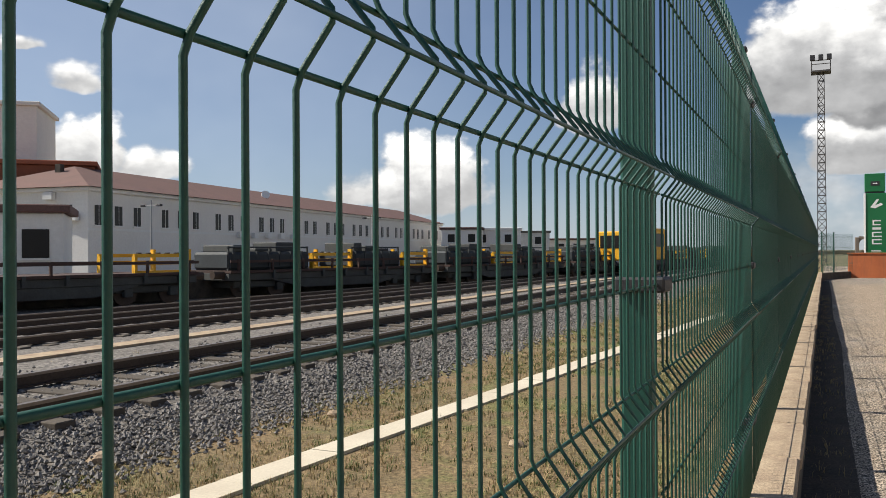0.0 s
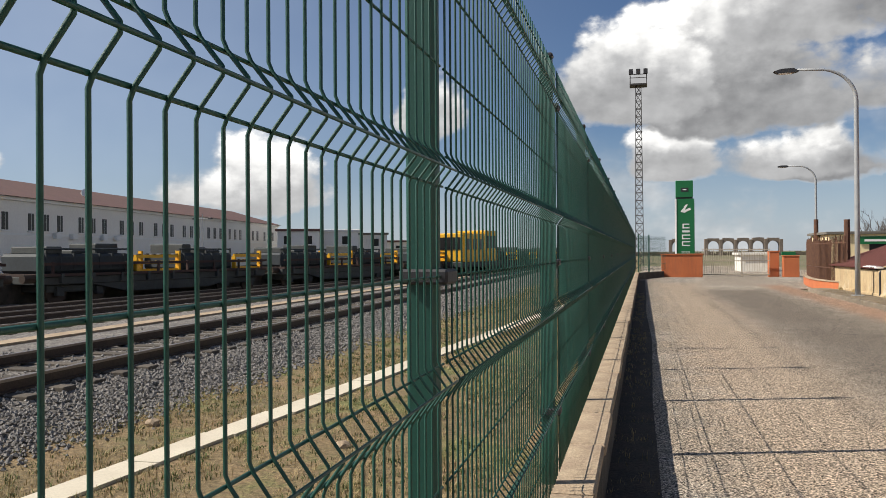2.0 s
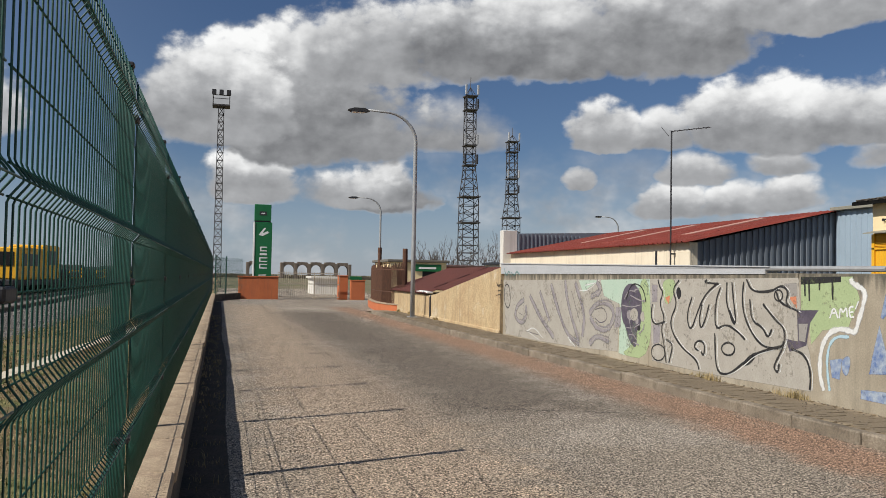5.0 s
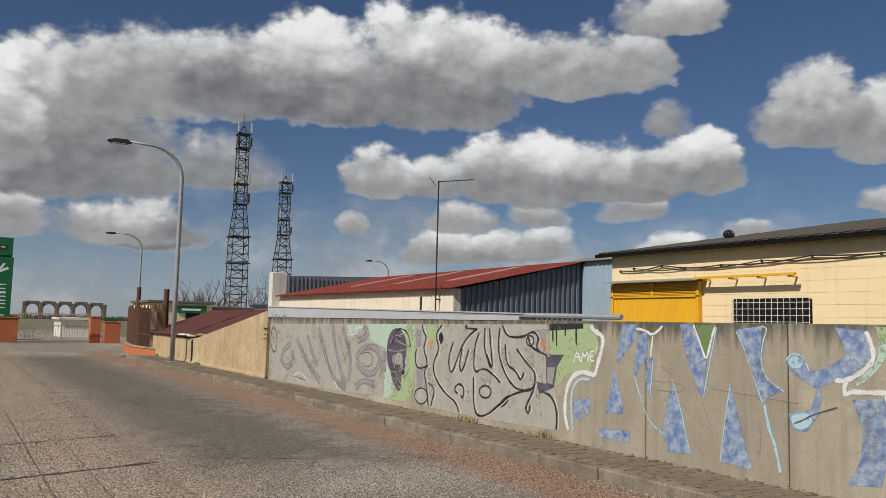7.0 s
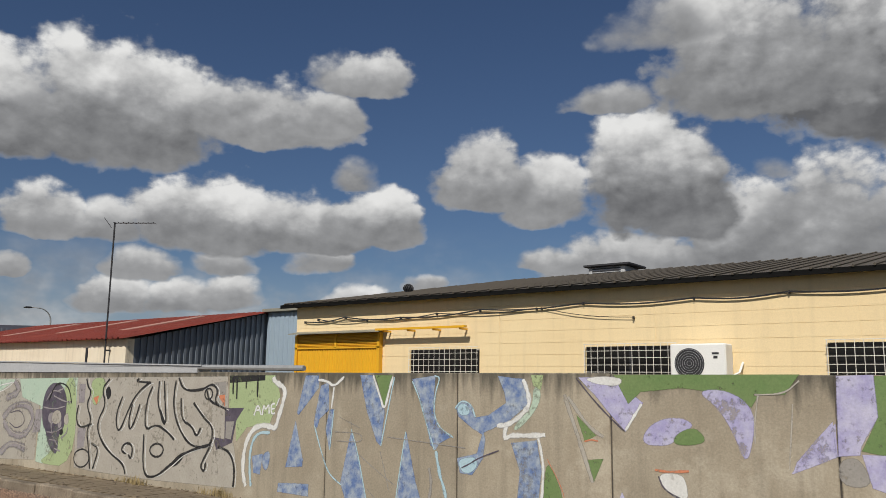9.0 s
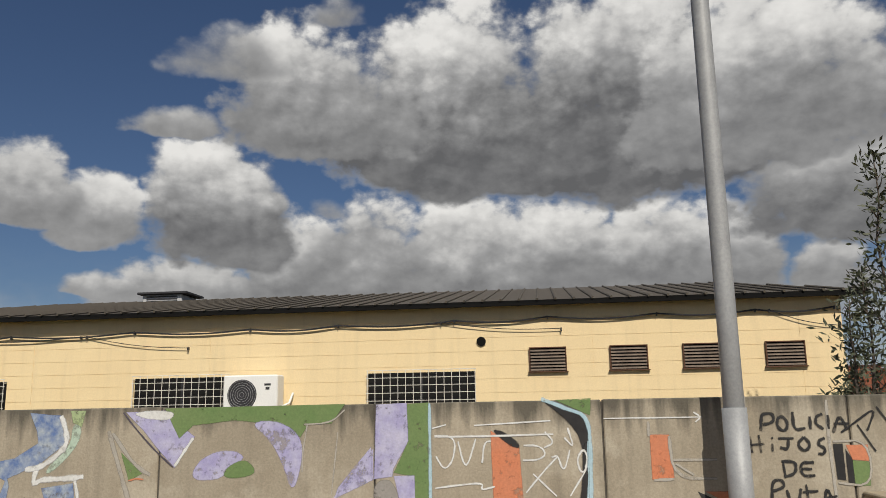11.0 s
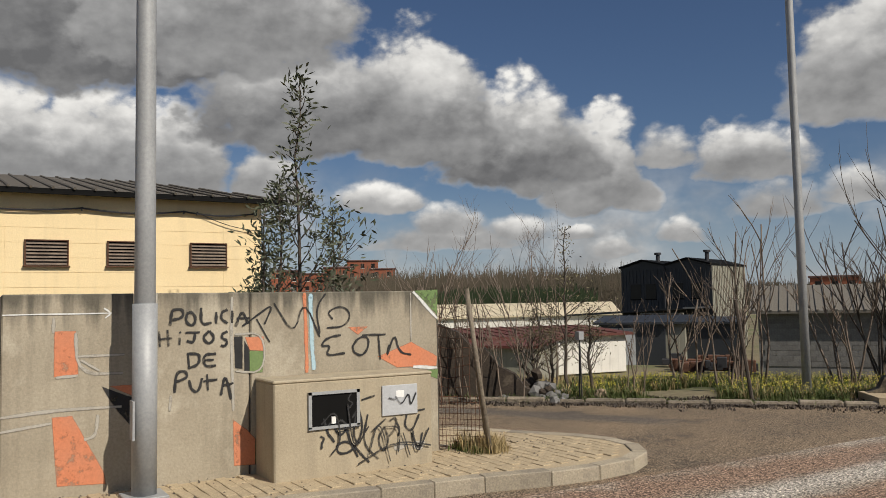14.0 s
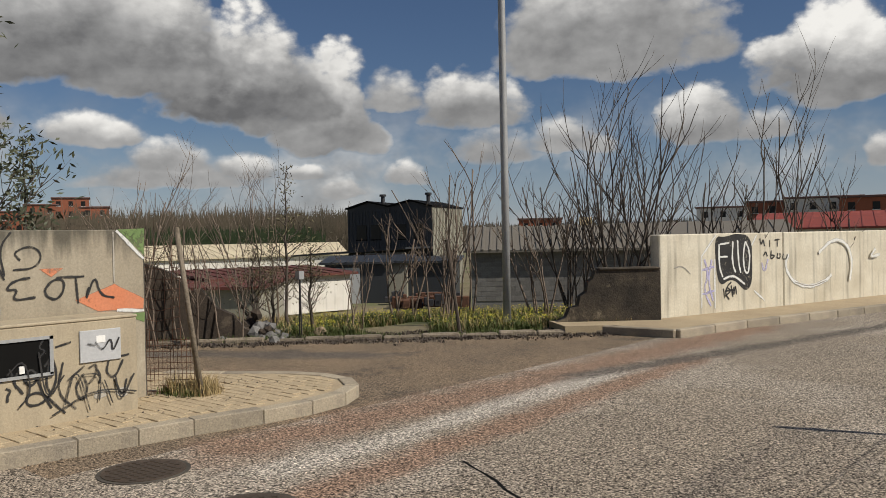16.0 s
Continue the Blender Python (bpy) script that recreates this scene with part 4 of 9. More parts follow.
def meter_box():
    b = thing("meter_box", "concrete utility box against the wall with tagged front and open hatch", "utility box")
    x0, x1, y0, y1 = 6.72, WX, -3.9, -2.38
    bm = bmesh.new()
    box(bm, x0, x1, y0, y1, 0.1, 0.93, bevel=0.012)
    part("body", bm, M["concrete_box"], b)
    part("cap", bx(x0 - 0.006, x1, y0 - 0.006, y1 + 0.006, 0.925, 0.955, bevel=0.01), M["concrete_box"], b)
    n = part("hatch", bx(x0 - 0.006, x0 + 0.02, -3.14, -2.70, 0.54, 0.82), M["black"], b, "open dark hatch with a metal frame")
    for q in ((-3.16, -3.13, 0.53, 0.84), (-2.71, -2.68, 0.53, 0.84), (-3.16, -2.68, 0.52, 0.545), (-3.16, -2.68, 0.815, 0.84)):
        part("frame", bx(x0 - 0.02, x0 + 0.0, *q), M["galv"], n)
    part("lock", bx(x0 - 0.02, x0 - 0.006, -2.93, -2.89, 0.56, 0.62), M["white"], n)
    p = part("plate", bx(x0 - 0.016, x0, -3.74, -3.38, 0.58, 0.85, bevel=0.004), M["grey_paint"], b, "painted metal meter door")
    part("mark", bx(x0 - 0.019, x0 - 0.016, -3.6, -3.52, 0.74, 0.8), M["white"], p)
    return b


meter_box()

# ---- end of the street: gate wall, sign, masts ----
def gate_wall():
    w = thing("gate_wall", "orange rendered wall beside the yard gate", "wall")
    part("wall", bx(1.1, 3.5, 51.7, 52.0, -0.1, 1.36, bevel=0.02), M["orange_wall"], w)
    part("coping", bx(1.06, 3.54, 51.66, 52.04, 1.36, 1.42, bevel=0.01), M["orange_wall"], w)
    return w


gate_wall()
for x0, x1, y, h in ((7.35, 7.95, 52.6, 1.5), (8.1, 9.0, 52.2, 1.22)):
    w = thing("gate_pillar", "orange rendered gate pillar at the yard entrance", "pillar", "gate pillars")
    part("pillar", bx(x0, x1, y, y + 0.5, -0.1, h, bevel=0.02), M["orange_wall"], w)
    part("cap", bx(x0 - 0.03, x1 + 0.03, y - 0.03, y + 0.53, h, h + 0.06, bevel=0.01), M["orange_wall"], w)


def yard_gate():
    g = thing("yard_gate", "pale metal bar gate closing the railway yard", "gate")
    gm = material("pale_gate", (0.42, 0.36, 0.28), 0.7, grain_amount=0.1, bump=0.02)
    for x0, x1 in ((3.5, 5.75), (5.8, 7.35)):
        for z in (0.12, 0.95, 1.62):
            part("rail", bx(x0, x1, 52.2, 52.24, z, z + 0.05), gm, g)
        n = int((x1 - x0) / 0.13)
        bar = mesh_of(rd((0, 52.22, 0.12), (0, 52.22, 1.75), 0.011, seg=5), "bar", gm)
        for k in range(n + 1):
            part("bar", bar, None, g, m=pose(x0 + (x1 - x0) * k / n, 0, 0))
    part("post", bx(5.74, 5.81, 52.19, 52.26, 0, 1.7), gm, g)


yard_gate()


def totem():
    t = thing("station_totem", "tall green sign totem with white marks", "sign")
    x, y = 2.66, 53.6
    part("pillar", bx(x - 0.58, x + 0.5, y, y + 0.5, 0, 4.86, bevel=0.02), M["sign_green"], t)
    part("head", bx(x - 0.62, x + 0.42, y - 0.02, y + 0.48, 4.95, 6.0, bevel=0.02), M["sign_green"], t)
    part("edge", bx(x - 0.66, x - 0.581, y - 0.03, y + 0.5, 0.3, 4.86), M["white"], t)
    part("band", bx(x - 0.6, x + 0.4, y + 0.02, y + 0.46, 4.86, 4.95), M["dark_metal"], t)
    yy = y - 0.006
    bm = bmesh.new()
    prism(bm, [(x - 0.34, 4.05), (x - 0.02, 4.5), (x + 0.12, 4.5), (x - 0.1, 4.15), (x + 0.22, 4.3), (x + 0.3, 4.18), (x - 0.1, 3.98)], yy, "y", 0.01)
    part("emblem", bm, M["white"], t)
    for z0, z1, w in ((1.9, 2.2, 0.5), (2.32, 2.62, 0.5), (2.75, 2.88, 0.45), (3.0, 3.3, 0.42)):
        f = bmesh.new()
        box(f, x - w / 2 - 0.02, x + w / 2 - 0.02, yy, yy + 0.01, z0, z0 + 0.07)
        box(f, x - w / 2 - 0.02, x + w / 2 - 0.02, yy, yy + 0.01, z1 - 0.07, z1)
        box(f, x - w / 2 - 0.02, x - w / 2 + 0.06, yy, yy + 0.01, z0 + 0.07, z1 - 0.07)
        part("letter_shape", f, M["white"], t)
    for z in (1.45, 1.52):
        part("text_bar", bx(x - 0.3, x + 0.2, yy, yy + 0.008, z, z + 0.03), M["white"], t)
    bm = bx(x - 0.32, x + 0.14, y - 0.03, y - 0.02, 5.3, 5.55)
    part("emblem", bm, M["dark_metal"], t)
    part("text_bar", bx(x - 0.2, x + 0.02, y - 0.034, y - 0.03, 5.4, 5.46), M["white"], t)
    return t


totem()


def lattice(bm, x, y, z0, z1, w0, w1, step, r):
    n = max(1, int((z1 - z0) / step))

    def corner_at(k, i):
        f = k / n
        w = (w0 + (w1 - w0) * f) / 2
        return Vector((x + w * (1, 1, -1, -1)[i % 4], y + w * (1, -1, -1, 1)[i % 4], z0 + (z1 - z0) * f))
    for i in range(4):
        rod(bm, corner_at(0, i), corner_at(n, i), r * 1.5, seg=4)
        for k in range(n):
            a, b = (i, i + 1) if k % 2 else (i + 1, i)
            rod(bm, corner_at(k, a), corner_at(k + 1, b), r, seg=4)
            rod(bm, corner_at(k, i), corner_at(k, i + 1), r, seg=4)
    return bm


def light_mast():
    t = thing("light_mast", "slender lattice floodlight mast in the railway yard", "mast")
    x, y = -0.33, 90
    part("lattice", lattice(bmesh.new(), x, y, -0.3, 19.2, 0.85, 0.55, 0.8, 0.035), M["tower_steel"], t)
    part("platform", bx(x - 0.9, x + 0.9, y - 0.9, y + 0.9, 19.2, 19.35), M["tower_steel"], t)
    bm = bmesh.new()
    for a in (-0.85, 0.85):
        for b in (-0.85, 0.85):
            rod(bm, (x + a, y + b, 19.3), (x + a, y + b, 20.5), 0.04, seg=4)
        rod(bm, (x + a, y - 0.85, 20.3), (x + a, y + 0.85, 20.3), 0.04, seg=4)
        rod(bm, (x - 0.85, y + a, 20.3), (x + 0.85, y + a, 20.3), 0.04, seg=4)
    part("railing", bm, M["tower_steel"], t)
    for a in (-0.75, 0, 0.75):
        part("floodlight", bx(x + a - 0.22, x + a + 0.22, y - 1.1, y - 0.8, 20.3, 20.85, bevel=0.03), M["dark_metal"], t)


light_mast()


def radio_tower(x, y, top, scale):
    t = thing("radio_tower", "tall dark steel lattice radio tower behind bare trees", "tower", "lattice towers")
    zs = [(-0.3, 0.22, 2.6, 2.5), (0.22, 0.46, 2.5, 2.35), (0.46, 0.60, 2.35, 1.55), (0.60, 0.97, 1.55, 1.45)]
    for a, b, w0, w1 in zs:
        part("section", lattice(bmesh.new(), x, y, max(-0.3, a * top), b * top, w0 * scale, w1 * scale, 1.15 * scale, 0.05 * scale), M["tower_steel"], t)
    bm = bmesh.new()
    for i in range(4):
        rod(bm, (x + 0.72 * scale * (1, 1, -1, -1)[i], y + 0.72 * scale * (1, -1, -1, 1)[i], top * 0.97), (x, y, top * 1.02), 0.05 * scale, seg=4)
    rod(bm, (x, y, top), (x, y, top * 1.07), 0.04, seg=4)
    part("spike", bm, M["tower_steel"], t)
    for k, z in enumerate((0.33, 0.46, 0.62, 0.72, 0.90, 0.97)):
        w = 2.9 * scale if z < 0.5 else 1.9 * scale
        part("platform", bx(x - w / 2, x + w / 2, y - w / 2, y + w / 2, top * z, top * z + 0.14), M["tower_steel"], t)
        if z > 0.6:
            for s in (-1, 1):
                part("antenna", bx(x + s * w / 2 - 0.12, x + s * w / 2 + 0.12, y - w / 2 - 0.1, y - w / 2 + 0.1, top * z + 0.2, top * z + 1.5, bevel=0.03), M["grey_paint"] if k % 2 else M["dark_metal"], t)


radio_tower(31.9, 105.0, 26.6, 0.88)
radio_tower(47.0, 130.0, 25.2, 0.98)


def aqueduct():
    a = thing("aqueduct", "ruined stone aqueduct arches on the skyline", "aqueduct")
    D, z1 = 300.0, 5.5

    def pier(x, w, h):
        part("pier", bx(x - w / 2, x + w / 2, D, D + 3, -0.3, h, bevel=0.1), M["stone"], a)
    xs = [9.5, 13.6] + [21.5 + 4.9 * k for k in range(6)]
    for k, x in enumerate(xs):
        pier(x, 1.15, z1 + random.uniform(-0.3, 0.3))
    for x0, x1 in list(zip(xs, xs[1:])):
        if x1 - x0 > 6:
            continue
        r = (x1 - x0) / 2 - 0.57
        o = [(x0 + 0.57, z1 + 0.5), (x0 + 0.57, z1 - 2.4)]
        o += [((x0 + x1) / 2 - r * math.cos(k * math.pi / 10), z1 - 2.4 + 1.9 * math.sin(k * math.pi / 10)) for k in range(1, 10)]
        o += [(x1 - 0.57, z1 - 2.4), (x1 - 0.57, z1 + random.uniform(0.3, 0.6)), ((x0 + x1) / 2, z1 + random.uniform(0.3, 0.7))]
        part("arch", prism(bmesh.new(), o, D + 0.2, "y", 2.6), M["stone"], a)


aqueduct()


# ---- planter with a rusty fence, plaster wall, red-roofed shed ----
def planter():
    p = thing("planter_wall", "curved low orange brick wall with rusty bar fence", "planter wall")
    pts = [(7.25, 33.4), (6.95, 34.6), (6.85, 36.2), (6.95, 38.2), (7.2, 40.4), (7.5, 42.5)]
    for (x0, y0), (x1, y1) in zip(pts, pts[1:]):
        bm = bmesh.new()
        prism(bm, [(x0, y0), (x1, y1), (x1 + 0.35, y1), (x0 + 0.35, y0)], 0.0, "z", 0.36)
        part("wall_section", bm, M["orange_wall"], p)
        bm = bmesh.new()
        prism(bm, [(x0 - 0.03, y0), (x1 - 0.03, y1), (x1 + 0.38, y1), (x0 + 0.38, y0)], 0.36, "z", 0.05)
        part("coping", bm, M["coping"], p)
        for k in range(13):
            x, y = x0 + (x1 - x0) * k / 13 + 0.15, y0 + (y1 - y0) * k / 13
            part("bar", rd((x, y, 0.4), (x, y, 2.05 + random.uniform(-0.1, 0.1)), 0.018, seg=5), M["rust"], p)
        for z in (0.9, 1.85):
            part("rail", rd((x0 + 0.15, y0, z), (x1 + 0.15, y1, z), 0.02, seg=5), M["rust"], p)
    part("end_wall", bx(7.2, 7.7, 33.2, 33.4, 0, 0.46), M["brick"], p)
    part("corner_post", rd((7.6, 34.2, 0.0), (7.6, 34.2, 2.75), 0.11, seg=8), M["rust"], p)
    return p


planter()


def shed():
    s = thing("shed", "ochre plaster shed with dark red ribbed roof", "shed")
    o = [(20.62, 0.0), (35.0, 0.0), (35.0, 0.98), (28.3, 0.92), (27.4, 0.98), (20.62, 1.86)]
    part("wall", prism(bmesh.new(), o, WX - 0.02, "x", 0.25), M["plaster"], s)
    part("plinth", bx(WX - 0.06, WX, 20.6, 33.0, 0.0, 0.2, bevel=0.02), M["plaster"], s)
    for px, pz, ya, yb in ((7.08, 0.98, 28.3, 35.1), (7.45, 1.11, 20.75, 28.3)):
        bm = bmesh.new()
        corrugated(bm, (px, ya, pz), (0, 1, 0), (2.7, 0, 0.96), yb - ya, math.hypot(9.8 - px, 1.96 - pz), 0.28, -0.04, -0.01)
        part("roof", bm, M["maroon_roof"], s)
    part("back_wall", bx(9.72, 9.9, 20.75, 35.0, -0.1, 1.9), M["plaster"], s)
    for k in range(5):
        part("flashing", bx(7.1, 7.35, 28.3 + 0.32 * k, 28.58 + 0.32 * k, 0.98 + 0.02 * (k % 2), 1.05 + 0.02 * (k % 2), bevel=0.02), M["white"], s)
    part("pipe", tube(bmesh.new(), [(WX - 0.05, 28.0, 0.15), (WX - 0.05, 28.0, 0.85), (WX, 28.0, 0.95)], 0.03), M["dark_metal"], s)
    bm = bmesh.new()
    prism(bm, [(7.4, 20.7), (12, 20.7), (12, 34.8), (7.4, 34.8)], -0.1, "z", 1.0)
    part("body", bm, M["plaster"], s)
    return s


shed()


def warehouse():
    h = thing("warehouse", "white walled warehouse with red sheet roof and blue gable", "building")
    x0, xr, x1, y0, y1, ze, zr = 12.0, 16.6, 21.2, 19.3, 33.2, 2.62, 3.62
    part("wall", bx(x0, x0 + 0.25, y0, y1, -0.1, ze, bevel=0.01), M["warm_white"], h)
    part("wall", bx(x1 - 0.25, x1, y0, y1, -0.1, ze), M["white_wall"], h)
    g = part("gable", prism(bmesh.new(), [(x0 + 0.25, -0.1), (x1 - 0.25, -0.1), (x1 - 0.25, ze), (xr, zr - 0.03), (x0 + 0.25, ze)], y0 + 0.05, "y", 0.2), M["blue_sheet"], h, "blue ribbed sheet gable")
    bm = bmesh.new()
    k = x0 + 0.05
    while k < xr:
        top = ze + (zr - ze) * (k - x0) / (xr - x0) - 0.05
        box(bm, k, k + 0.07, y0 - 0.0, y0 + 0.05, 0, top)
        k += 0.19
    part("rib", bm, M["blue_sheet"], g)
    for a, b in (((x0 - 0.2, ze - 0.02), (xr, zr)), ((x1 + 0.2, ze - 0.02), (xr, zr))):
        bm = bmesh.new()
        L = math.hypot(b[0] - a[0], b[1] - a[1])
        corrugated(bm, (a[0], y0 - 0.15, a[1]), (0, 1, 0), (b[0] - a[0], 0, b[1] - a[1]), y1 - y0 + 0.1, L, 0.25, 0.035 if a[0] > b[0] else -0.035)
        part("roof", bm, M["red_roof"], h)
    for k in range(3):
        yy = 21.5 + 3.6 * k
        bm = bmesh.new()
        sl = (zr - ze) / (xr - x0)
        prism(bm, [(13.4, ze + 1.4 * sl + 0.045), (16.0, ze + 4.0 * sl + 0.045), (16.0, ze + 4.0 * sl + 0.07), (13.4, ze + 1.4 * sl + 0.07)], yy, "y", 0.5)
        part("roof_light", bm, material("roof_light", (0.45, 0.25, 0.2), 0.6, grain_amount=0.05, bump=0.0), h)
    # raised end wall with dark cladding
    e = part("end_wall", bx(x0 - 0.35, x0 + 0.3, y1, y1 + 0.4, -0.1, 3.62, bevel=0.02), M["white_wall"], h)
    part("cladding", prism(bmesh.new(), [(x0 + 0.3, 2.3), (21.3, 2.3), (21.3, 3.62), (xr, 3.66), (x0 + 0.3, 3.5)], y1, "y", 0.2), M["blue_sheet"], e)
    rib = mesh_of(bx(0, 0.07, y1 - 0.05, y1, 2.6, 3.48), "rib", M["blue_sheet"])
    for k in range(24):
        part("rib", rib, None, e, m=pose(x0 + 0.35 + 0.19 * k, 0, 0))
    # sheet face beside the gable, its sunlit look put into a lighter colour
    n = part("annex", bx(xr + 0.02, xr + 0.3, 17.2, y0 - 0.02, -0.1, 3.62), M["lit_sheet"], h, "blue ribbed sheet wall coloured in a sunlit tone")
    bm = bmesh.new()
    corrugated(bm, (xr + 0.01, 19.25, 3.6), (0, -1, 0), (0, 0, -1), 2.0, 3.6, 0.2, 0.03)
    part("sheet", bm, M["lit_sheet"], n)
    part("annex_roof", bx(xr - 0.15, 21.5, 17.1, 19.35, 3.62, 3.72, bevel=0.01), M["grey_sheet"], h)
    return h


warehouse()


def lean_to():
    s = thing("parapet", "light grey painted band along the top of the graffiti wall", "parapet")
    part("band", prism(bmesh.new(), [(20.62, 1.69), (9.7, 1.70), (9.7, 1.79), (20.62, 1.95)], WX - 0.012, "x", 0.24), M["grey_paint"], s)
    part("coping", prism(bmesh.new(), [(20.66, 1.952), (9.6, 1.792), (9.6, 1.81), (20.66, 1.972)], WX - 0.03, "x", 0.28), M["grey_paint"], s)
    part("gutter", rd((WX + 0.02, 12.6, 1.80), (WX + 0.02, 7.6, 1.76), 0.035), M["galv"], s)
    part("vent_pipe", rd((WX + 0.1, 12.8, 1.7), (WX + 0.1, 12.8, 2.1), 0.02), M["dark_metal"], s)


lean_to()


def aerial():
    a = thing("tv_aerial", "tall thin mast with a television aerial", "aerial")
    x, y, z = 11.85, 20.0, 5.7
    part("mast", rd((x, y, 0.5), (x, y, z), 0.022, seg=6), M["dark_metal"], a)
    part("boom", rd((x, y, z - 0.02), (x + 0.6, y - 0.9, z - 0.02), 0.012, seg=5), M["dark_metal"], a)
    for k in range(9):
        c = Vector((x + 0.6 * k / 8, y - 0.9 * k / 8, z - 0.02))
        part("element", rd(c + Vector((0.1, 0.07, 0)), c - Vector((0.1, 0.07, 0)), 0.006, seg=4), M["dark_metal"], a)
    part("reflector", rd((x - 0.05, y + 0.05, z - 0.15), (x - 0.2, y + 0.2, z + 0.12), 0.008, seg=4), M["dark_metal"], a)
    for zz in (1.9, 2.3):
        part("bracket", bx(x, 12.05, y - 0.02, y + 0.02, zz, zz + 0.04), M["dark_metal"], a)


aerial()


# ---- cables along the cream building ----
def cable(pts, r=0.014):
    c = thing("cable", "black cable strung along the cream wall under the eave", "cable", "wall cables")
    sag = []
    for a, b in zip(pts, pts[1:]):
        for k in range(8):
            f = k / 8
            sag.append((CX - 0.05, a[0] + (b[0] - a[0]) * f, a[1] + (b[1] - a[1]) * f - 0.05 * math.sin(math.pi * f)))
    sag.append((CX - 0.05, pts[-1][0], pts[-1][1]))
    part("line", tube(bmesh.new(), sag, r, 5), M["dark_metal"], c)
    for y, z in pts:
        part("hook", bx(CX - 0.065, CX, y - 0.008, y + 0.008, z - 0.035, z + 0.015), M["dark_metal"], c)


cable([(13.2, 2.86), (12.0, 2.92), (10.5, 2.86), (8.6, 2.93), (6.5, 2.95), (4.6, 2.94), (3.2, 2.96), (1.4, 2.98), (0.0, 3.0), (-1.6, 3.0), (-3.0, 3.01), (-4.1, 3.02)])
cable([(12.8, 2.9), (11.4, 2.84), (9.6, 2.9), (7.4, 2.9)], 0.01)
cable([(7.3, 2.9), (5.6, 2.68)], 0.006)
cable([(1.6, 2.96), (-0.2, 2.82)], 0.006)
cable([(-3.2, 3.0), (-4.15, 2.75)], 0.006)


# ---- far low buildings beside the towers ----
def low_building(x0, x1, y0, y1, h, mat, label, roof=None, openings=()):
    b = thing("low_building", label, "building")
    part("wall", bx(x0, x1, y0, y1, -0.1, h, bevel=0.02), M[mat], b)
    part("roof", bx(x0 - 0.2, x1 + 0.2, y0 - 0.2, y1 + 0.2, h, h + 0.18, bevel=0.02), M[roof or "fibro"], b)
    for a, c, d, e in openings:
        part("window", bx(a, c, y0 - 0.03, y0, d, e), M["glass_dark"], b)
    return b


low_building(11.8, 16.0, 58, 64, 2.6, "cream", "small cream building with a green sign", openings=((12.3, 13.0, 0.9, 2.0), (14.2, 15.2, 0.9, 2.0)))
low_building(16.3, 22.5, 60, 66, 2.3, "orange_wall", "low reddish brown outbuilding by the yard", "tile_roof")
sg = thing("small_sign", "small green sign panel on the cream building", "sign")
part("panel", bx(13.6, 15.6, 57.9, 57.96, 1.95, 2.45, bevel=0.01), M["sign_green"], sg)
part("text_bar", bx(13.9, 15.2, 57.88, 57.9, 2.12, 2.26), M["white"], sg)
low_building(7.2, 9.4, 66, 70, 1.25, "white_wall", "low white wall block beyond the gate", "white_wall")
low_building(19.0, 27.0, 52, 58, 2.5, "white_wall", "flat white roof shelter beyond the shed", "black_sheet")
sg = thing("small_sign", "small green sign panel behind the gate pillar", "sign")
part("panel", bx(8.2, 9.0, 53.4, 53.5, 1.05, 1.5, bevel=0.01), M["sign_green"], sg)
part("post", bx(8.55, 8.65, 53.42, 53.48, -0.05, 1.05), M["dark_metal"], sg)

# ---- railway side ----
def track_x(x0, y):
    """The far sidings close in on the street slowly."""
    return x0 + 0.105 * (y - 10)


def strip(name, a, b, y0, y1, z0, z1, mat, parent, slope=0.0):
    bm = bmesh.new()
    da, db = slope * (y0 - 10), slope * (y1 - 10)
    prism(bm, [(a + da, y0), (b + da, y0), (b + db, y1), (a + db, y1)], z0, "z", z1 - z0)
    return part(name, bm, M[mat], parent)


def channel():
    c = thing("cable_channel", "pale concrete cable channel with joined covers in dry grass", "cable channel")
    for k in range(38):
        y0 = 0.5 + 1.2 * k
        bm = bmesh.new()
        dz = random.uniform(-0.006, 0.006)
        x0, x1 = 0.08 * (y0 - 10) + 0.02 * math.sin(k), 0.08 * (y0 - 8.8) + 0.02 * math.sin(k)
        prism(bm, [(x0 - 4.2, y0 + 0.006), (x0 - 3.86, y0 + 0.006), (x1 - 3.86, y0 + 1.194), (x1 - 4.2, y0 + 1.194)], -0.34, "z", 0.09 + dz)
        part("cover", bm, M["channel"], c)


channel()
bed = thing("track_bed", "grey crushed stone ballast under the tracks", "ballast", kind="structure")
bm = bmesh.new()
prism(bm, [(-5.6, -0.3), (-6.1, -0.25), (-6.9, -0.09), (-7.3, -0.06), (-10.0, -0.06), (-11.2, -0.18), (-14.0, -0.18), (-60, -0.2), (-60, -0.5), (-5.6, -0.5)], -40, "y", 200)
part("bed", bm, material("yard_gravel", (0.17, 0.155, 0.14), 0.95, second=(0.10, 0.09, 0.08), scale=0.6, amount=0.9, grain=14, grain_amount=0.5, bump=0.5, chips=(30, 0.5)), bed)


def bed_level(x):
    """Top of the ballast shoulder."""
    return -0.27 + 0.21 * min(1.0, max(0.0, (-5.7 - x) / 1.5))


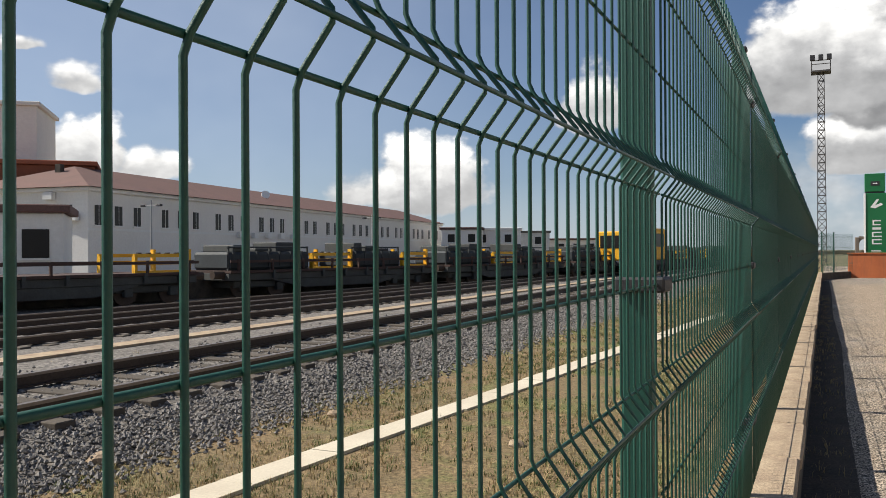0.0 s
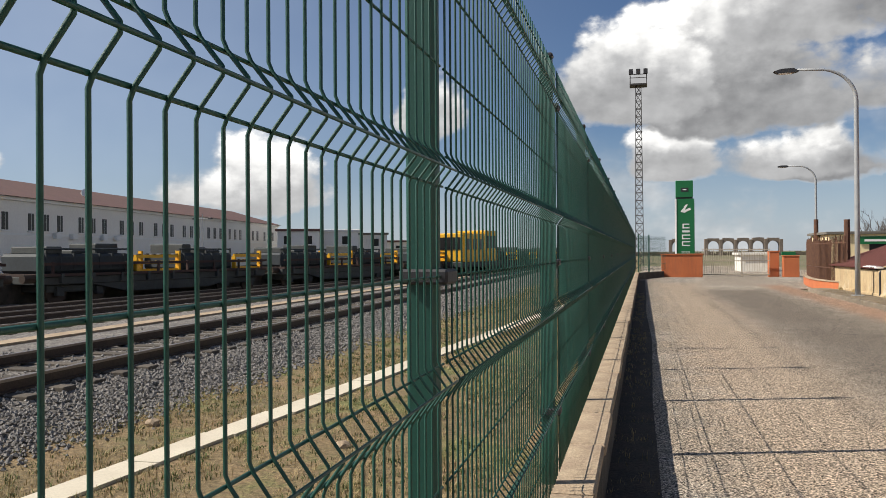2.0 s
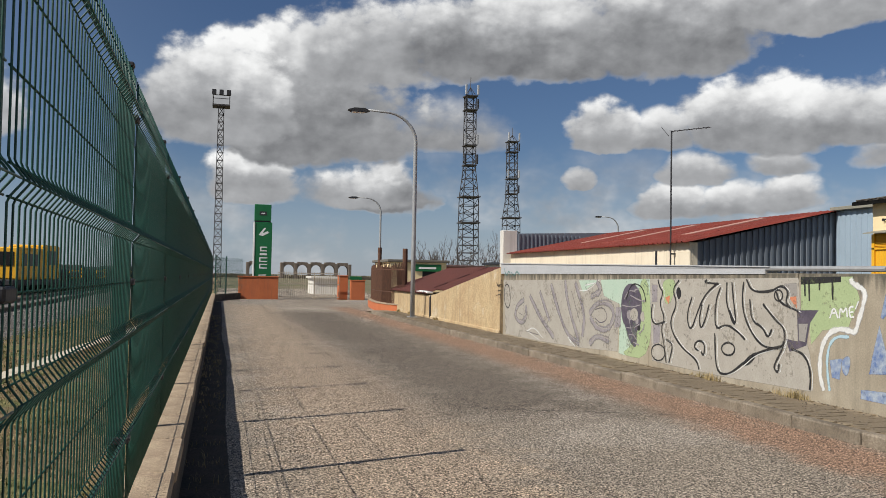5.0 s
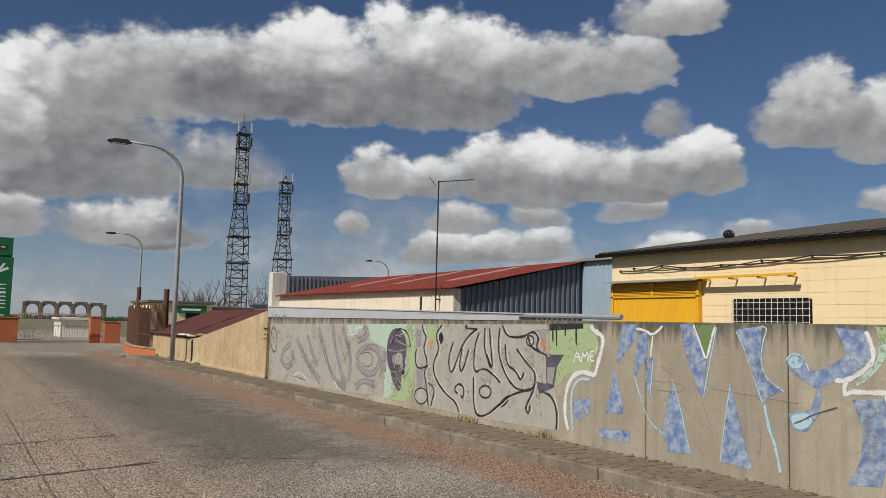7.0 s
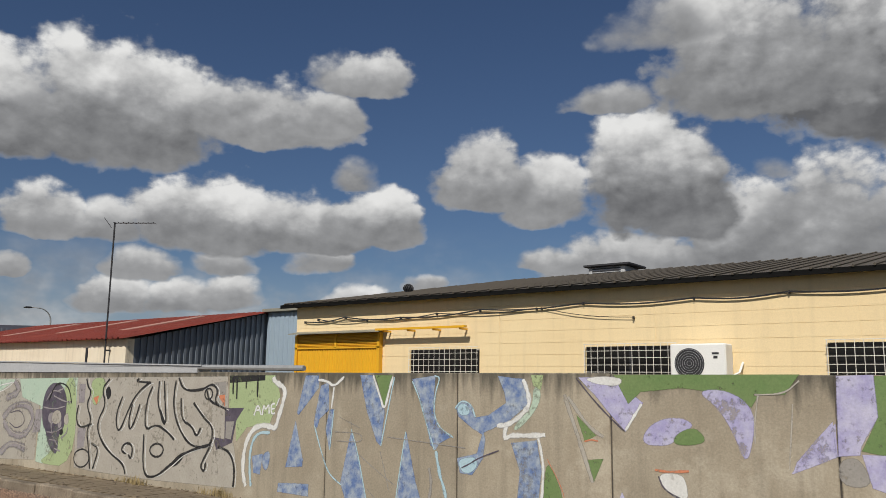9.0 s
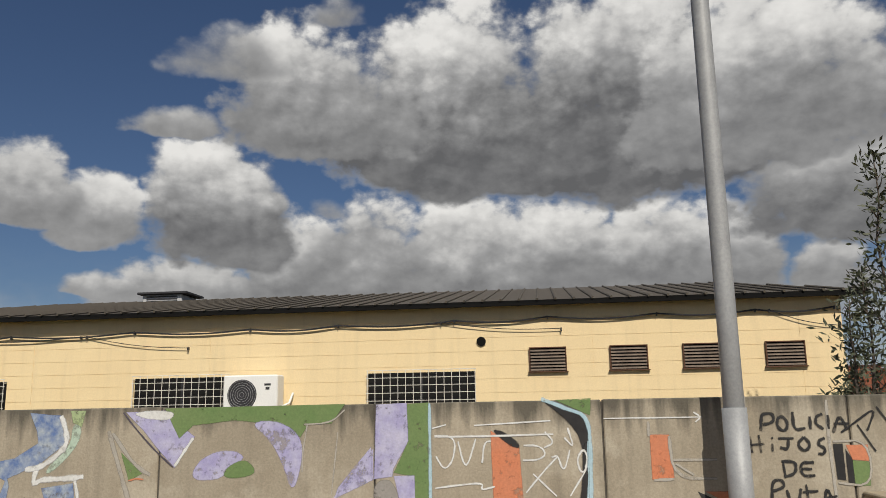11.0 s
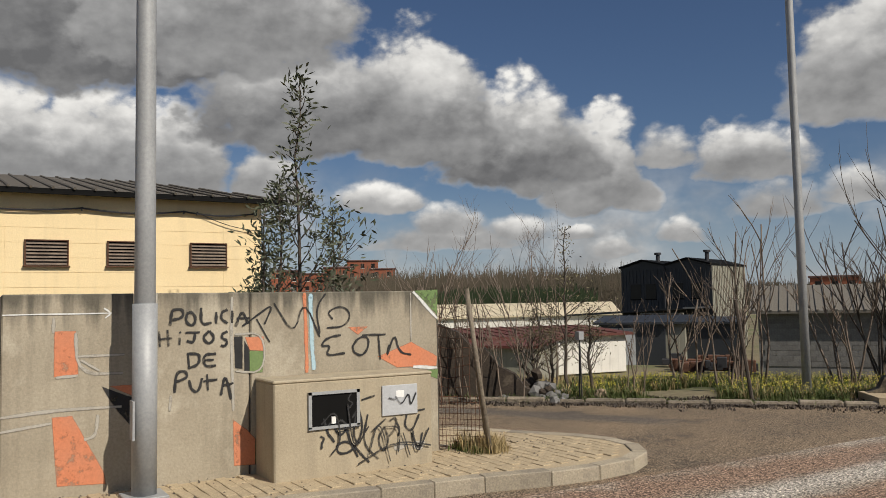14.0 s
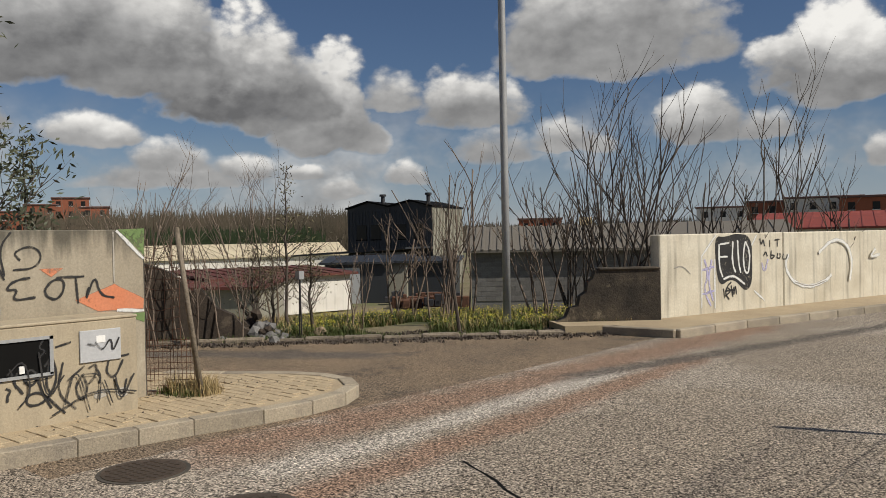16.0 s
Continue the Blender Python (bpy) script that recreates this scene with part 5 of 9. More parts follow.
# loose ballast stones on the near shoulder
stones = [bmesh.new() for _ in range(1)][0]
vs, fs = [], []
for k in range(36000):
    y = 1.5 + 38 * random.random() ** 1.7
    x = -5.5 - (4.8 if k % 4 == 0 else 2.2) * random.random() + random.gauss(0, 0.16)
    s = random.uniform(0.014, 0.034) * (1 + 0.012 * y)
    a = random.uniform(0, math.tau)
    z = bed_level(x) + random.uniform(-0.01, 0.025)
    base = len(vs)
    for dx, dy, dz in ((1, 0, 0.1), (0.1, 1, -0.1), (-1, 0.1, 0.15), (-0.1, -1, 0), (0.15, 0.1, 0.85), (0, 0, -0.7)):
        dx, dy = dx * random.uniform(0.7, 1.2), dy * random.uniform(0.7, 1.2)
        vs.append((x + s * (dx * math.cos(a) - dy * math.sin(a)), y + s * (dx * math.sin(a) + dy * math.cos(a)), z + s * dz))
    for i in range(4):
        fs.append((base + i, base + (i + 1) % 4, base + 4))
        fs.append((base + (i + 1) % 4, base + i, base + 5))
stones.free()
me = bpy.data.meshes.new("ballast_stones")
me.from_pydata(vs, [], fs)
me.materials.append(material("loose_ballast", (0.25, 0.235, 0.22), 0.92, second=(0.10, 0.093, 0.086), scale=9, amount=0.95, grain=50, grain_amount=0.3, bump=0.2))
tagged(new("ballast_stones", me), "loose grey crushed stones along the track", "ballast", kind="stuff")


def railway_track(x0, label, z, slope=0.0, sleepers=True):
    t = thing("railway_track", label, "railway track", "yard tracks")
    for side in (-0.87, 0.87):
        r = strip("rail", x0 + side - 0.025, x0 + side + 0.025, -20, 150, z + 0.02, z + 0.15, "rail", t, slope)
        strip("running_surface", x0 + side - 0.036, x0 + side + 0.036, -20, 150, z + 0.13, z + 0.165, "rail_top" if sleepers else "rail", r, slope)
        strip("foot", x0 + side - 0.075, x0 + side + 0.075, -20, 150, z, z + 0.025, "rail", r, slope)
    if sleepers:
        me = mesh_of(bx(-1.3, 1.3, -0.12, 0.12, z - 0.12, z - 0.004, bevel=0.01), "sleeper", M["sleeper"])
        for k in range(60):
            y = 2 + 0.62 * k
            part("sleeper", me, None, t, m=pose(x0 + slope * (y - 10), y, random.uniform(-0.01, 0.01), 0, 0, random.uniform(-1, 1)))


railway_track(-8.2, "rusty railway track on dark sleepers and ballast", -0.03, -0.02)
railway_track(-15.0, "rusty railway track on worn yard gravel", -0.15)
railway_track(-18.6, "polished railway track beside the parked wagons", -0.16, 0.02)
b = strip("service_path", -12.6, -12.1, -20, 120, -0.3, -0.13, "coping", None)
tagged(b, "pale concrete service path between the tracks", "path", kind="structure")


def wheelset(parent, y, z, name="wheelset"):
    w = part(name, rd((-1.0, y, z), (1.0, y, z), 0.07, seg=8), M["rail"], parent)
    for x in (-0.83, 0.83):
        part("wheel", rd((x - 0.06, y, z), (x + 0.06, y, z), 0.46, seg=20), M["rail"], w)
        part("axle_box", bx(x * 1.25 - 0.1, x * 1.25 + 0.1, y - 0.16, y + 0.16, z - 0.16, z + 0.16, bevel=0.02), M["wagon"], w)
    return w


STRAP = mesh_of(bx(-1.12, 1.12, 0, 0.08, 1.3, 1.9), "strap", M["tarp"])
POCKET = mesh_of(bx(1.25, 1.38, -0.06, 0.06, 0.78, 1.12), "stake_pocket", M["wagon"])


def flat_wagon(m, racks, loads):
    w = thing("flat_wagon", "dark grey flat railway wagon with yellow rack ends" if racks else "empty dark grey flat railway wagon", "railway wagon", "parked wagons", m=m)
    L = 6.4
    part("underframe", bx(-1.25, 1.25, -L, L, 0.72, 1.02, bevel=0.03), M["wagon"], w)
    part("deck", bx(-1.35, 1.35, -L, L, 1.02, 1.12), M["wagon_rust"], w)
    bm = bmesh.new()
    prism(bm, [(-4.2, 0.72), (4.2, 0.72), (2.4, 0.36), (-2.4, 0.36)], 1.1, "x", 0.12)
    part("truss", bm, M["wagon"], w)
    for k in range(9):
        part("stake_pocket", POCKET, None, w, m=pose(0, -L + 0.8 + k * (2 * L - 1.6) / 8, 0))
    for y in (-4.6, 4.6):
        b = part("bogie", bx(-1.0, 1.0, y - 1.35, y + 1.35, 0.42, 0.72, bevel=0.05), M["wagon"], w)
        for d in (-0.9, 0.9):
            wheelset(b, y + d, 0.46)
    for s in (-1, 1):
        for x in (-0.87, 0.87):
            part("buffer", rd((x, s * L, 0.95), (x, s * (L + 0.5), 0.95), 0.16, seg=12), M["rail"], w)
    part("side_rail", bx(1.3, 1.36, -L, L, 1.42, 1.52), M["wagon_rust"], w)
    part("side_rail", bx(-1.36, -1.3, -L, L, 1.42, 1.52), M["wagon_rust"], w)
    for k in range(8):
        y = -L + 0.4 + k * (2 * L - 0.8) / 7
        part("stake", bx(1.29, 1.37, y - 0.04, y + 0.04, 1.12, 1.55), M["wagon_rust"], w)
    for y0, y1 in racks:
        r = part("rack", bx(1.05, 1.12, y0, y1, 1.12, 1.2), M["yellow_metal"], w, "yellow steel load rack")
        for z in (1.4, 1.66):
            part("beam", bx(1.05, 1.15, y0, y1, z, z + 0.13), M["yellow_metal"], r)
            part("beam", bx(-1.15, -1.05, y0, y1, z, z + 0.13), M["yellow_metal"], r)
        for y, top in ((y0, 1.7), (y1 - 0.1, 1.95)):
            part("end_post", bx(0.98, 1.18, y, y + 0.1, 1.12, top), M["yellow_metal"], r)
            part("end_post", bx(-1.18, -0.98, y, y + 0.1, 1.12, top), M["yellow_metal"], r)
        for k in range(6):
            y = y0 + 0.2 + k * (y1 - y0 - 0.4) / 5
            part("rubber_pad", bx(1.04, 1.16, y - 0.07, y + 0.07, 1.79, 1.83), M["tarp"], r)
    for y0, y1 in loads:
        ld = part("load", bx(-1.1, 1.1, y0, y1, 1.13, 1.84, bevel=0.1), M["tarp"], w, "dark tarpaulined load")
        for k in range(int((y1 - y0) / 0.6)):
            part("strap", STRAP, None, ld, m=pose(0, y0 + 0.2 + k * 0.6, -0.04))
        for k in range(3):
            a = y0 + (y1 - y0) * (0.08 + 0.3 * k)
            part("crate", bx(-0.95, 0.95 - 0.2 * k, a, a + (y1 - y0) * (0.16 + 0.05 * k), 1.83, 1.98 + 0.13 * ((k * 2 + len(loads) + int(y0 + 9)) % 3), bevel=0.04), M["wagon"], ld)
        part("lashing_pole", rd((1.0, y0, 2.02), (1.0, y1, 2.02), 0.035, seg=6), M["tarp"], ld)
        for y in (y0 + 0.05, (y0 + y1) / 2, y1 - 0.05):
            part("stake", bx(0.96, 1.04, y - 0.03, y + 0.03, 1.12, 2.06), M["wagon"], ld)
    return w


for k in range(-1, 8):
    y = 17.5 + 14.0 * k
    x = -24.6 + 0.2 * (y - 12)
    racks = [] if k < 0 else [(3.9, 6.2)] if k == 0 else [(-1.9, 0.6), (4.2, 6.2)]
    flat_wagon(pose(x, y, -0.2, 0, 0, -11.3), racks, [] if k < 1 else [(-6.3, -2.0), (0.7, 4.1)])


# dark block added behind the wagons so the space beneath them reads shaded
pl = thing("platform", "added dark block behind the wagons to darken their gaps", "platform", kind="structure")
part("body", prism(bmesh.new(), [(-30.4, 0), (-27.4, 0), (-2.4, 125), (-5.4, 125)], -0.3, "z", 1.05), M["dark_concrete"], pl)


def rail_crane():
    c = thing("maintenance_vehicle", "yellow orange railway maintenance vehicle on the track", "rail vehicle", m=pose(-13.2, 62, -0.2, 0, 0, -10))
    part("chassis", bx(-1.2, 1.2, -4, 4, 0.7, 1.1, bevel=0.05), M["dark_metal"], c)
    part("body", bx(-1.25, 1.25, -3.6, 0.8, 1.1, 3.2, bevel=0.08), M["yellow_metal"], c)
    cab = part("cab", bx(-1.25, 1.25, 0.9, 3.6, 1.1, 3.5, bevel=0.1), M["yellow_metal"], c)
    for y in (-3.0, -1.9, -0.8):
        part("window", bx(1.25, 1.27, y, y + 0.8, 2.0, 2.8), M["glass_dark"], c)
    part("window", bx(-1.0, 1.0, -3.64, -3.6, 2.0, 2.9), M["glass_dark"], c)
    part("window", bx(1.25, 1.27, 1.2, 3.2, 2.1, 3.1), M["glass_dark"], cab)
    for y in (-2.6, 2.6):
        wheelset(c, y, 0.46)


rail_crane()


def station():
    h = thing("station_building", "long white two-storey station building with red tiled hip roof", "building", m=pose(-52.7, 46.8, 0, 0, 0, 8.2))
    L, W, he, hr = 96.0, 13.0, 6.9, 9.3
    part("wall", bx(-W, 0, 0, L, -0.3, he), M["station_white"], h)
    part("cornice", bx(-W - 0.3, 0.3, -0.3, L + 0.3, he - 0.35, he, bevel=0.05), M["station_white"], h)
    part("band", bx(0, 0.06, 0, L, 3.45, 3.65), M["white"], h)
    bm = bmesh.new()
    v = [bm.verts.new(p) for p in ((0.6, -0.6, he), (0.6, L + 0.6, he), (-W - 0.6, L + 0.6, he), (-W - 0.6, -0.6, he), (-W / 2, 6, hr), (-W / 2, L - 6, hr))]
    for f in ((0, 1, 5, 4), (1, 2, 5), (2, 3, 4, 5), (3, 0, 4)):
        bm.faces.new([v[i] for i in f])
    bmesh.ops.recalc_face_normals(bm, faces=bm.faces)
    part("roof", bm, M["tile_roof"], h)
    y, k = 1.2, 0
    win = mesh_of(bx(0, 0.04, -0.45, 0.45, 3.9, 5.5), "window", M["glass_dark"])
    sill = mesh_of(bx(0, 0.14, -0.6, 0.6, 3.8, 3.9), "sill", M["white"])
    sash = mesh_of(bx(0.04, 0.06, -0.015, 0.015, 3.9, 5.5), "frame", M["white"])
    while y < L - 1:
        w = part("window", win, None, h, m=pose(0, y, 0))
        part("sill", sill, None, w)
        part("frame", sash, None, w)
        k += 1
        y += 2.4 if k % 3 else 3.9
    for x in (-2.0, -5.5, -9.5):
        w = part("window", bx(x - 0.5, x + 0.5, -0.04, 0, 3.9, 5.5), M["glass_dark"], h)
        part("sill", bx(x - 0.6, x + 0.6, -0.12, 0, 3.8, 3.9), M["white"], w)
    for k in range(5):
        part("air_unit", bx(0.05, 0.5, 22.0 + 3.0 * k, 22.9 + 3.0 * k, 3.2, 3.75, bevel=0.03), M["white"], h)
    for k, (x, z) in enumerate(((-1.2, 4.2), (-3.5, 5.9))):
        part("air_unit", bx(x - 0.45, x + 0.45, -0.5, -0.05, z, z + 0.6, bevel=0.03), M["white"], h)
    for y in (2.0, 3.4):
        part("chimney", bx(-W / 2 - 0.3, -W / 2 + 0.3, y + 2, y + 2.5, 7.5, 9.7 - 0.2 * y, bevel=0.03), M["dark_concrete"], h)
    part("satellite_dish", rd((-3.2, 34, 8.5), (-3.1, 33.9, 8.55), 0.5, seg=16), M["white"], h)
    return h


station()


def town_block(name, label, bearing, dist, w, d, z1, mat, roof=None, floors=0, turn=0):
    c = polar(bearing, dist)
    h = thing(name, label, "building", m=pose(c.x, c.y, 0, 0, 0, turn))
    part("wall", bx(-w / 2, w / 2, -d / 2, d / 2, -0.3, z1, bevel=0.05), M[mat], h)
    part("roof", bx(-w / 2 - 0.3, w / 2 + 0.3, -d / 2 - 0.3, d / 2 + 0.3, z1, z1 + 0.4, bevel=0.05), M[roof or mat], h)
    for f in range(floors):
        n = max(2, int(w / 3.2))
        for k in range(n):
            x = -w / 2 + (k + 0.5) * w / n
            win = part("window", bx(x - 0.6, x + 0.6, -d / 2 - 0.05, -d / 2, z1 - 2.2 - 3 * f, z1 - 0.8 - 3 * f), M["glass_dark"], h)
            part("sill", bx(x - 0.7, x + 0.7, -d / 2 - 0.15, -d / 2, z1 - 2.3 - 3 * f, z1 - 2.2 - 3 * f), M["white"], win)
    return h


town_block("apartment_block", "tall plain grey rendered block behind the station", -53.5, 92, 9, 9, 15.6, "station_white", turn=40)
town_block("brick_building", "reddish brick building with flat roof by the station", -52, 84, 12, 6, 9.5, "brick", turn=45)
town_block("annex_building", "low white annex with red tiled roof", -52.6, 47, 5, 5, 3.6, "station_white", "tile_roof", 1, 45)
town_block("white_house", "white town house with roof terrace beyond the station", -21.3, 150, 9, 8, 5.4, "station_white", floors=1, turn=20)
town_block("white_house", "white town house with dark upper storey", -19.2, 165, 9, 8, 5.2, "white_wall", "fibro", 1, 20)
town_block("low_house", "low pale town house at the end of the yard", -16.8, 185, 16, 8, 4.0, "station_white", "tile_roof", 1, 18)
town_block("low_house", "low pale town house behind the parked train", -23.6, 145, 7, 8, 5.4, "station_white", "tile_roof", 1, 20)


def catenary_post(x, y, h):
    p = thing("line_post", "slim grey yard lamp post beside the tracks", "post", "yard posts")
    part("pole", rd((x, y, -0.3), (x, y, h), 0.06, 0.03, seg=8), M["galv"], p)
    part("crossarm", rd((x - 0.6, y, h - 0.3), (x + 0.6, y, h - 0.3), 0.025, seg=6), M["galv"], p)
    for s in (-0.6, 0.6):
        part("lamp", bx(x + s - 0.15, x + s + 0.15, y - 0.1, y + 0.1, h - 0.36, h - 0.24, bevel=0.02), M["dark_metal"], p)


catenary_post(-34.5, 35.0, 4.6)
catenary_post(-30.0, 52.0, 4.4)


# ---- dry grass and weeds ----
def tufts(name, label, n, place, hmin, hmax, mat, blades=5, lean=0.35, width=0.006):
    vs, fs = [], []
    for _ in range(n):
        x, y, z = place()
        s = random.uniform(hmin, hmax)
        for _ in range(blades):
            a = random.uniform(0, math.tau)
            l = s * random.uniform(0.6, 1.1)
            dx, dy = math.cos(a), math.sin(a)
            ox, oy = random.gauss(0, 0.03), random.gauss(0, 0.03)
            k = random.uniform(0.1, lean)
            w = width * (0.7 + 0.02 * math.hypot(x, y) * 2)
            b = len(vs)
            vs += [(x + ox - dy * w, y + oy + dx * w, z - 0.02), (x + ox + dy * w, y + oy - dx * w, z - 0.02),
                   (x + ox + dx * l * k * 0.5 + dy * w * 0.7, y + oy + dy * l * k * 0.5 - dx * w * 0.7, z + l * 0.6), (x + ox + dx * l * k * 0.5 - dy * w * 0.7, y + oy + dy * l * k * 0.5 + dx * w * 0.7, z + l * 0.6),
                   (x + ox + dx * l * k * 1.4, y + oy + dy * l * k * 1.4, z + l)]
            fs += [(b, b + 1, b + 2, b + 3), (b + 3, b + 2, b + 4)]
    me = bpy.data.meshes.new(name)
    me.from_pydata(vs, [], fs)
    me.materials.append(M[mat])
    return tagged(new(name, me), label, "grass", kind="stuff")


def verge(xa, xb, y0, y1, p=1.6):
    def f():
        y = y0 + (y1 - y0) * random.random() ** p
        while True:
            x = random.uniform(xa, xb)
            if not (-4.24 < x - 0.08 * (y - 10) < -3.82) and x < -0.55 and (noise.noise((x * 0.8, y * 0.5, 0)) > random.uniform(-0.5, 0.3)):
                break
        return x, y, -0.28
    return f


tufts("dry_grass", "dry straw-coloured grass on the railway verge", 15000, verge(-6.4, -0.5, 1.0, 45), 0.015, 0.085, "dry_grass", 6, 1.4, 0.003)
tufts("green_weeds", "patchy green weeds on the railway verge", 7500, verge(-6.6, -0.5, 1.0, 40), 0.015, 0.07, "weed", 7, 1.4, 0.004)
tufts("track_weeds", "sparse dry weeds between the tracks", 500, verge(-20, -6, 4, 60), 0.06, 0.2, "dry_grass", 4, 1.0, 0.005)


def rubble_stone(p, s, label="brownish loose stone lying on the dry verge"):
    r = thing("stone", label, "stone", "loose stones")
    bm = bmesh.new()
    bmesh.ops.create_icosphere(bm, subdivisions=2, radius=s, matrix=Matrix.Translation(p))
    for v in bm.verts:
        d = v.co - Vector(p)
        v.co = Vector(p) + d * (1 + 0.35 * noise.noise(v.co * 5 / s * 0.3))
        v.co.z = p[2] + (v.co.z - p[2]) * 0.6
    part("stone_body", bm, M["coping"], r)


for p, s in (((-6.0, 5.4, -0.25), 0.13), ((-6.6, 5.2, -0.25), 0.07), ((-5.2, 8.0, -0.25), 0.08), ((-2.0, 4.4, -0.26), 0.09), ((-1.6, 5.6, -0.26), 0.07), ((-2.8, 7.5, -0.26), 0.08)):
    rubble_stone(p, s)

# ---- trees ----
def limb(bm, p, d, length, r, depth, rnd, spread, up, tips, steps=5, wobble=0.12):
    pts = [Vector(p)]
    d = Vector(d).normalized()
    for k in range(steps):
        d = (d + Vector((rnd.gauss(0, wobble), rnd.gauss(0, wobble), rnd.gauss(0, wobble * 0.5) + up))).normalized()
        pts.append(pts[-1] + d * length / steps)
    tube(bm, pts, r, 5 if r > 0.012 else 4, r * 0.45)
    tips.append((pts[-1], d))
    if depth > 0:
        for _ in range(rnd.randint(2, 4)):
            f = rnd.uniform(0.3, 0.95)
            i = min(int(f * steps), steps - 1)
            q = pts[i].lerp(pts[i + 1], f * steps - i)
            a = rnd.uniform(0, math.tau)
            side = Vector((math.cos(a), math.sin(a), 0.25))
            limb(bm, q, d * (1 - spread) + side * spread, length * rnd.uniform(0.32, 0.55), r * 0.5, depth - 1, rnd, spread, up, tips, max(3, steps - 1), wobble)


def bare_tree(x, y, z, h, stems, fan, seed, label="bare leafless multi-stemmed tree in the overgrown lot", mat="bark", r=0.026, depth=2, group="bare trees"):
    rnd = random.Random(seed)
    t = thing("bare_tree", label, "tree", group)
    for s in range(stems):
        bm = bmesh.new()
        a = rnd.uniform(0, math.tau)
        d = Vector((math.cos(a) * fan * rnd.random(), math.sin(a) * fan * rnd.random(), 1))
        limb(bm, (x + 0.18 * math.cos(a), y + 0.18 * math.sin(a), z - 0.05), d, h * rnd.uniform(0.65, 1.0), r * rnd.uniform(0.7, 1.1), depth, rnd, 0.42, 0.06, [], 7, 0.09)
        part("stem", bm, M[mat], t, smooth=True)
    return t


def leaves(tips, n, rnd, size, spread, narrow=0.28):
    vs, fs = [], []
    for p, d in tips:
        for _ in range(n):
            c = p + Vector((rnd.gauss(0, spread), rnd.gauss(0, spread), rnd.gauss(0, spread)))
            u = (d * 0.6 + Vector((rnd.gauss(0, 0.6), rnd.gauss(0, 0.6), rnd.gauss(0, 0.5)))).normalized()
            w = u.cross(Vector((rnd.gauss(0, 1), rnd.gauss(0, 1), rnd.gauss(0, 1)))).normalized() * size * narrow * 0.5
            l = u * size * rnd.uniform(0.6, 1.15)
            b = len(vs)
            vs += [tuple(c), tuple(c + l * 0.5 + w), tuple(c + l), tuple(c + l * 0.5 - w)]
            fs.append((b, b + 1, b + 2, b + 3))
    me = bpy.data.meshes.new("leaves")
    me.from_pydata(vs, [], fs)
    return me


def leafy_tree(x, y, z, h, width, seed, label, per_tip=6, size=0.10, mat="leaf"):
    rnd = random.Random(seed)
    t = thing("young_tree", label, "tree")
    bm = bmesh.new()
    tips = []
    trunk = [Vector((x + 0.04 * math.sin(3 * k / 9) + rnd.gauss(0, 0.015), y + rnd.gauss(0, 0.02), z + h * k / 9)) for k in range(10)]
    tube(bm, trunk, 0.035, 7, 0.006)
    part("trunk", bm, M["bark"], t, smooth=True)
    bm = bmesh.new()
    for k in range(34):
        f = 0.18 + 0.8 * (k / 33)
        i = min(8, int(f * 9))
        p = trunk[i].lerp(trunk[i + 1], f * 9 - i)
        reach = width * (max(0.0, 1 - abs(f - 0.32) / 0.36) * 0.9 + 0.14)
        a = k * 2.4 + rnd.uniform(-0.4, 0.4)
        limb(bm, p, (math.cos(a), math.sin(a), rnd.uniform(0.5, 1.0)), reach * rnd.uniform(0.7, 1.15), 0.010, 1 if reach > 0.25 else 0, rnd, 0.5, 0.05, tips, 4, 0.12)
        for j in range(2):
            tips.append((p + Vector((math.cos(a), math.sin(a), 0.7)) * reach * rnd.uniform(0.3, 0.8), Vector((math.cos(a), math.sin(a), 0.5))))
    tips += [(q, Vector((0, 0, 1))) for q in trunk[4:]]
    tagged(part("branchwork", bm, M["bark"], t, smooth=True), kind="stuff")
    me = leaves(tips, per_tip, rnd, size, 0.07)
    me.materials.append(M[mat])
    crown = part("crown", me, None, t, "narrow grey-green leaves")
    tagged(crown, kind="stuff")
    return t


p = polar(111.2, 10.4)
leafy_tree(p.x, p.y, -0.05, 4.5, 1.1, 4, "slender young tree with narrow grey-green leaves behind the wall", 7, 0.12)
for k, (b, d, h) in enumerate(((108.9, 9.6, 2.75), (113.5, 11.0, 2.9), (109.8, 10.3, 3.2))):
    q = polar(b, d)
    leafy_tree(q.x, q.y, -0.05, h, 0.6, 20 + k, "bushy grey-green sapling behind the concrete wall", 6, 0.10)


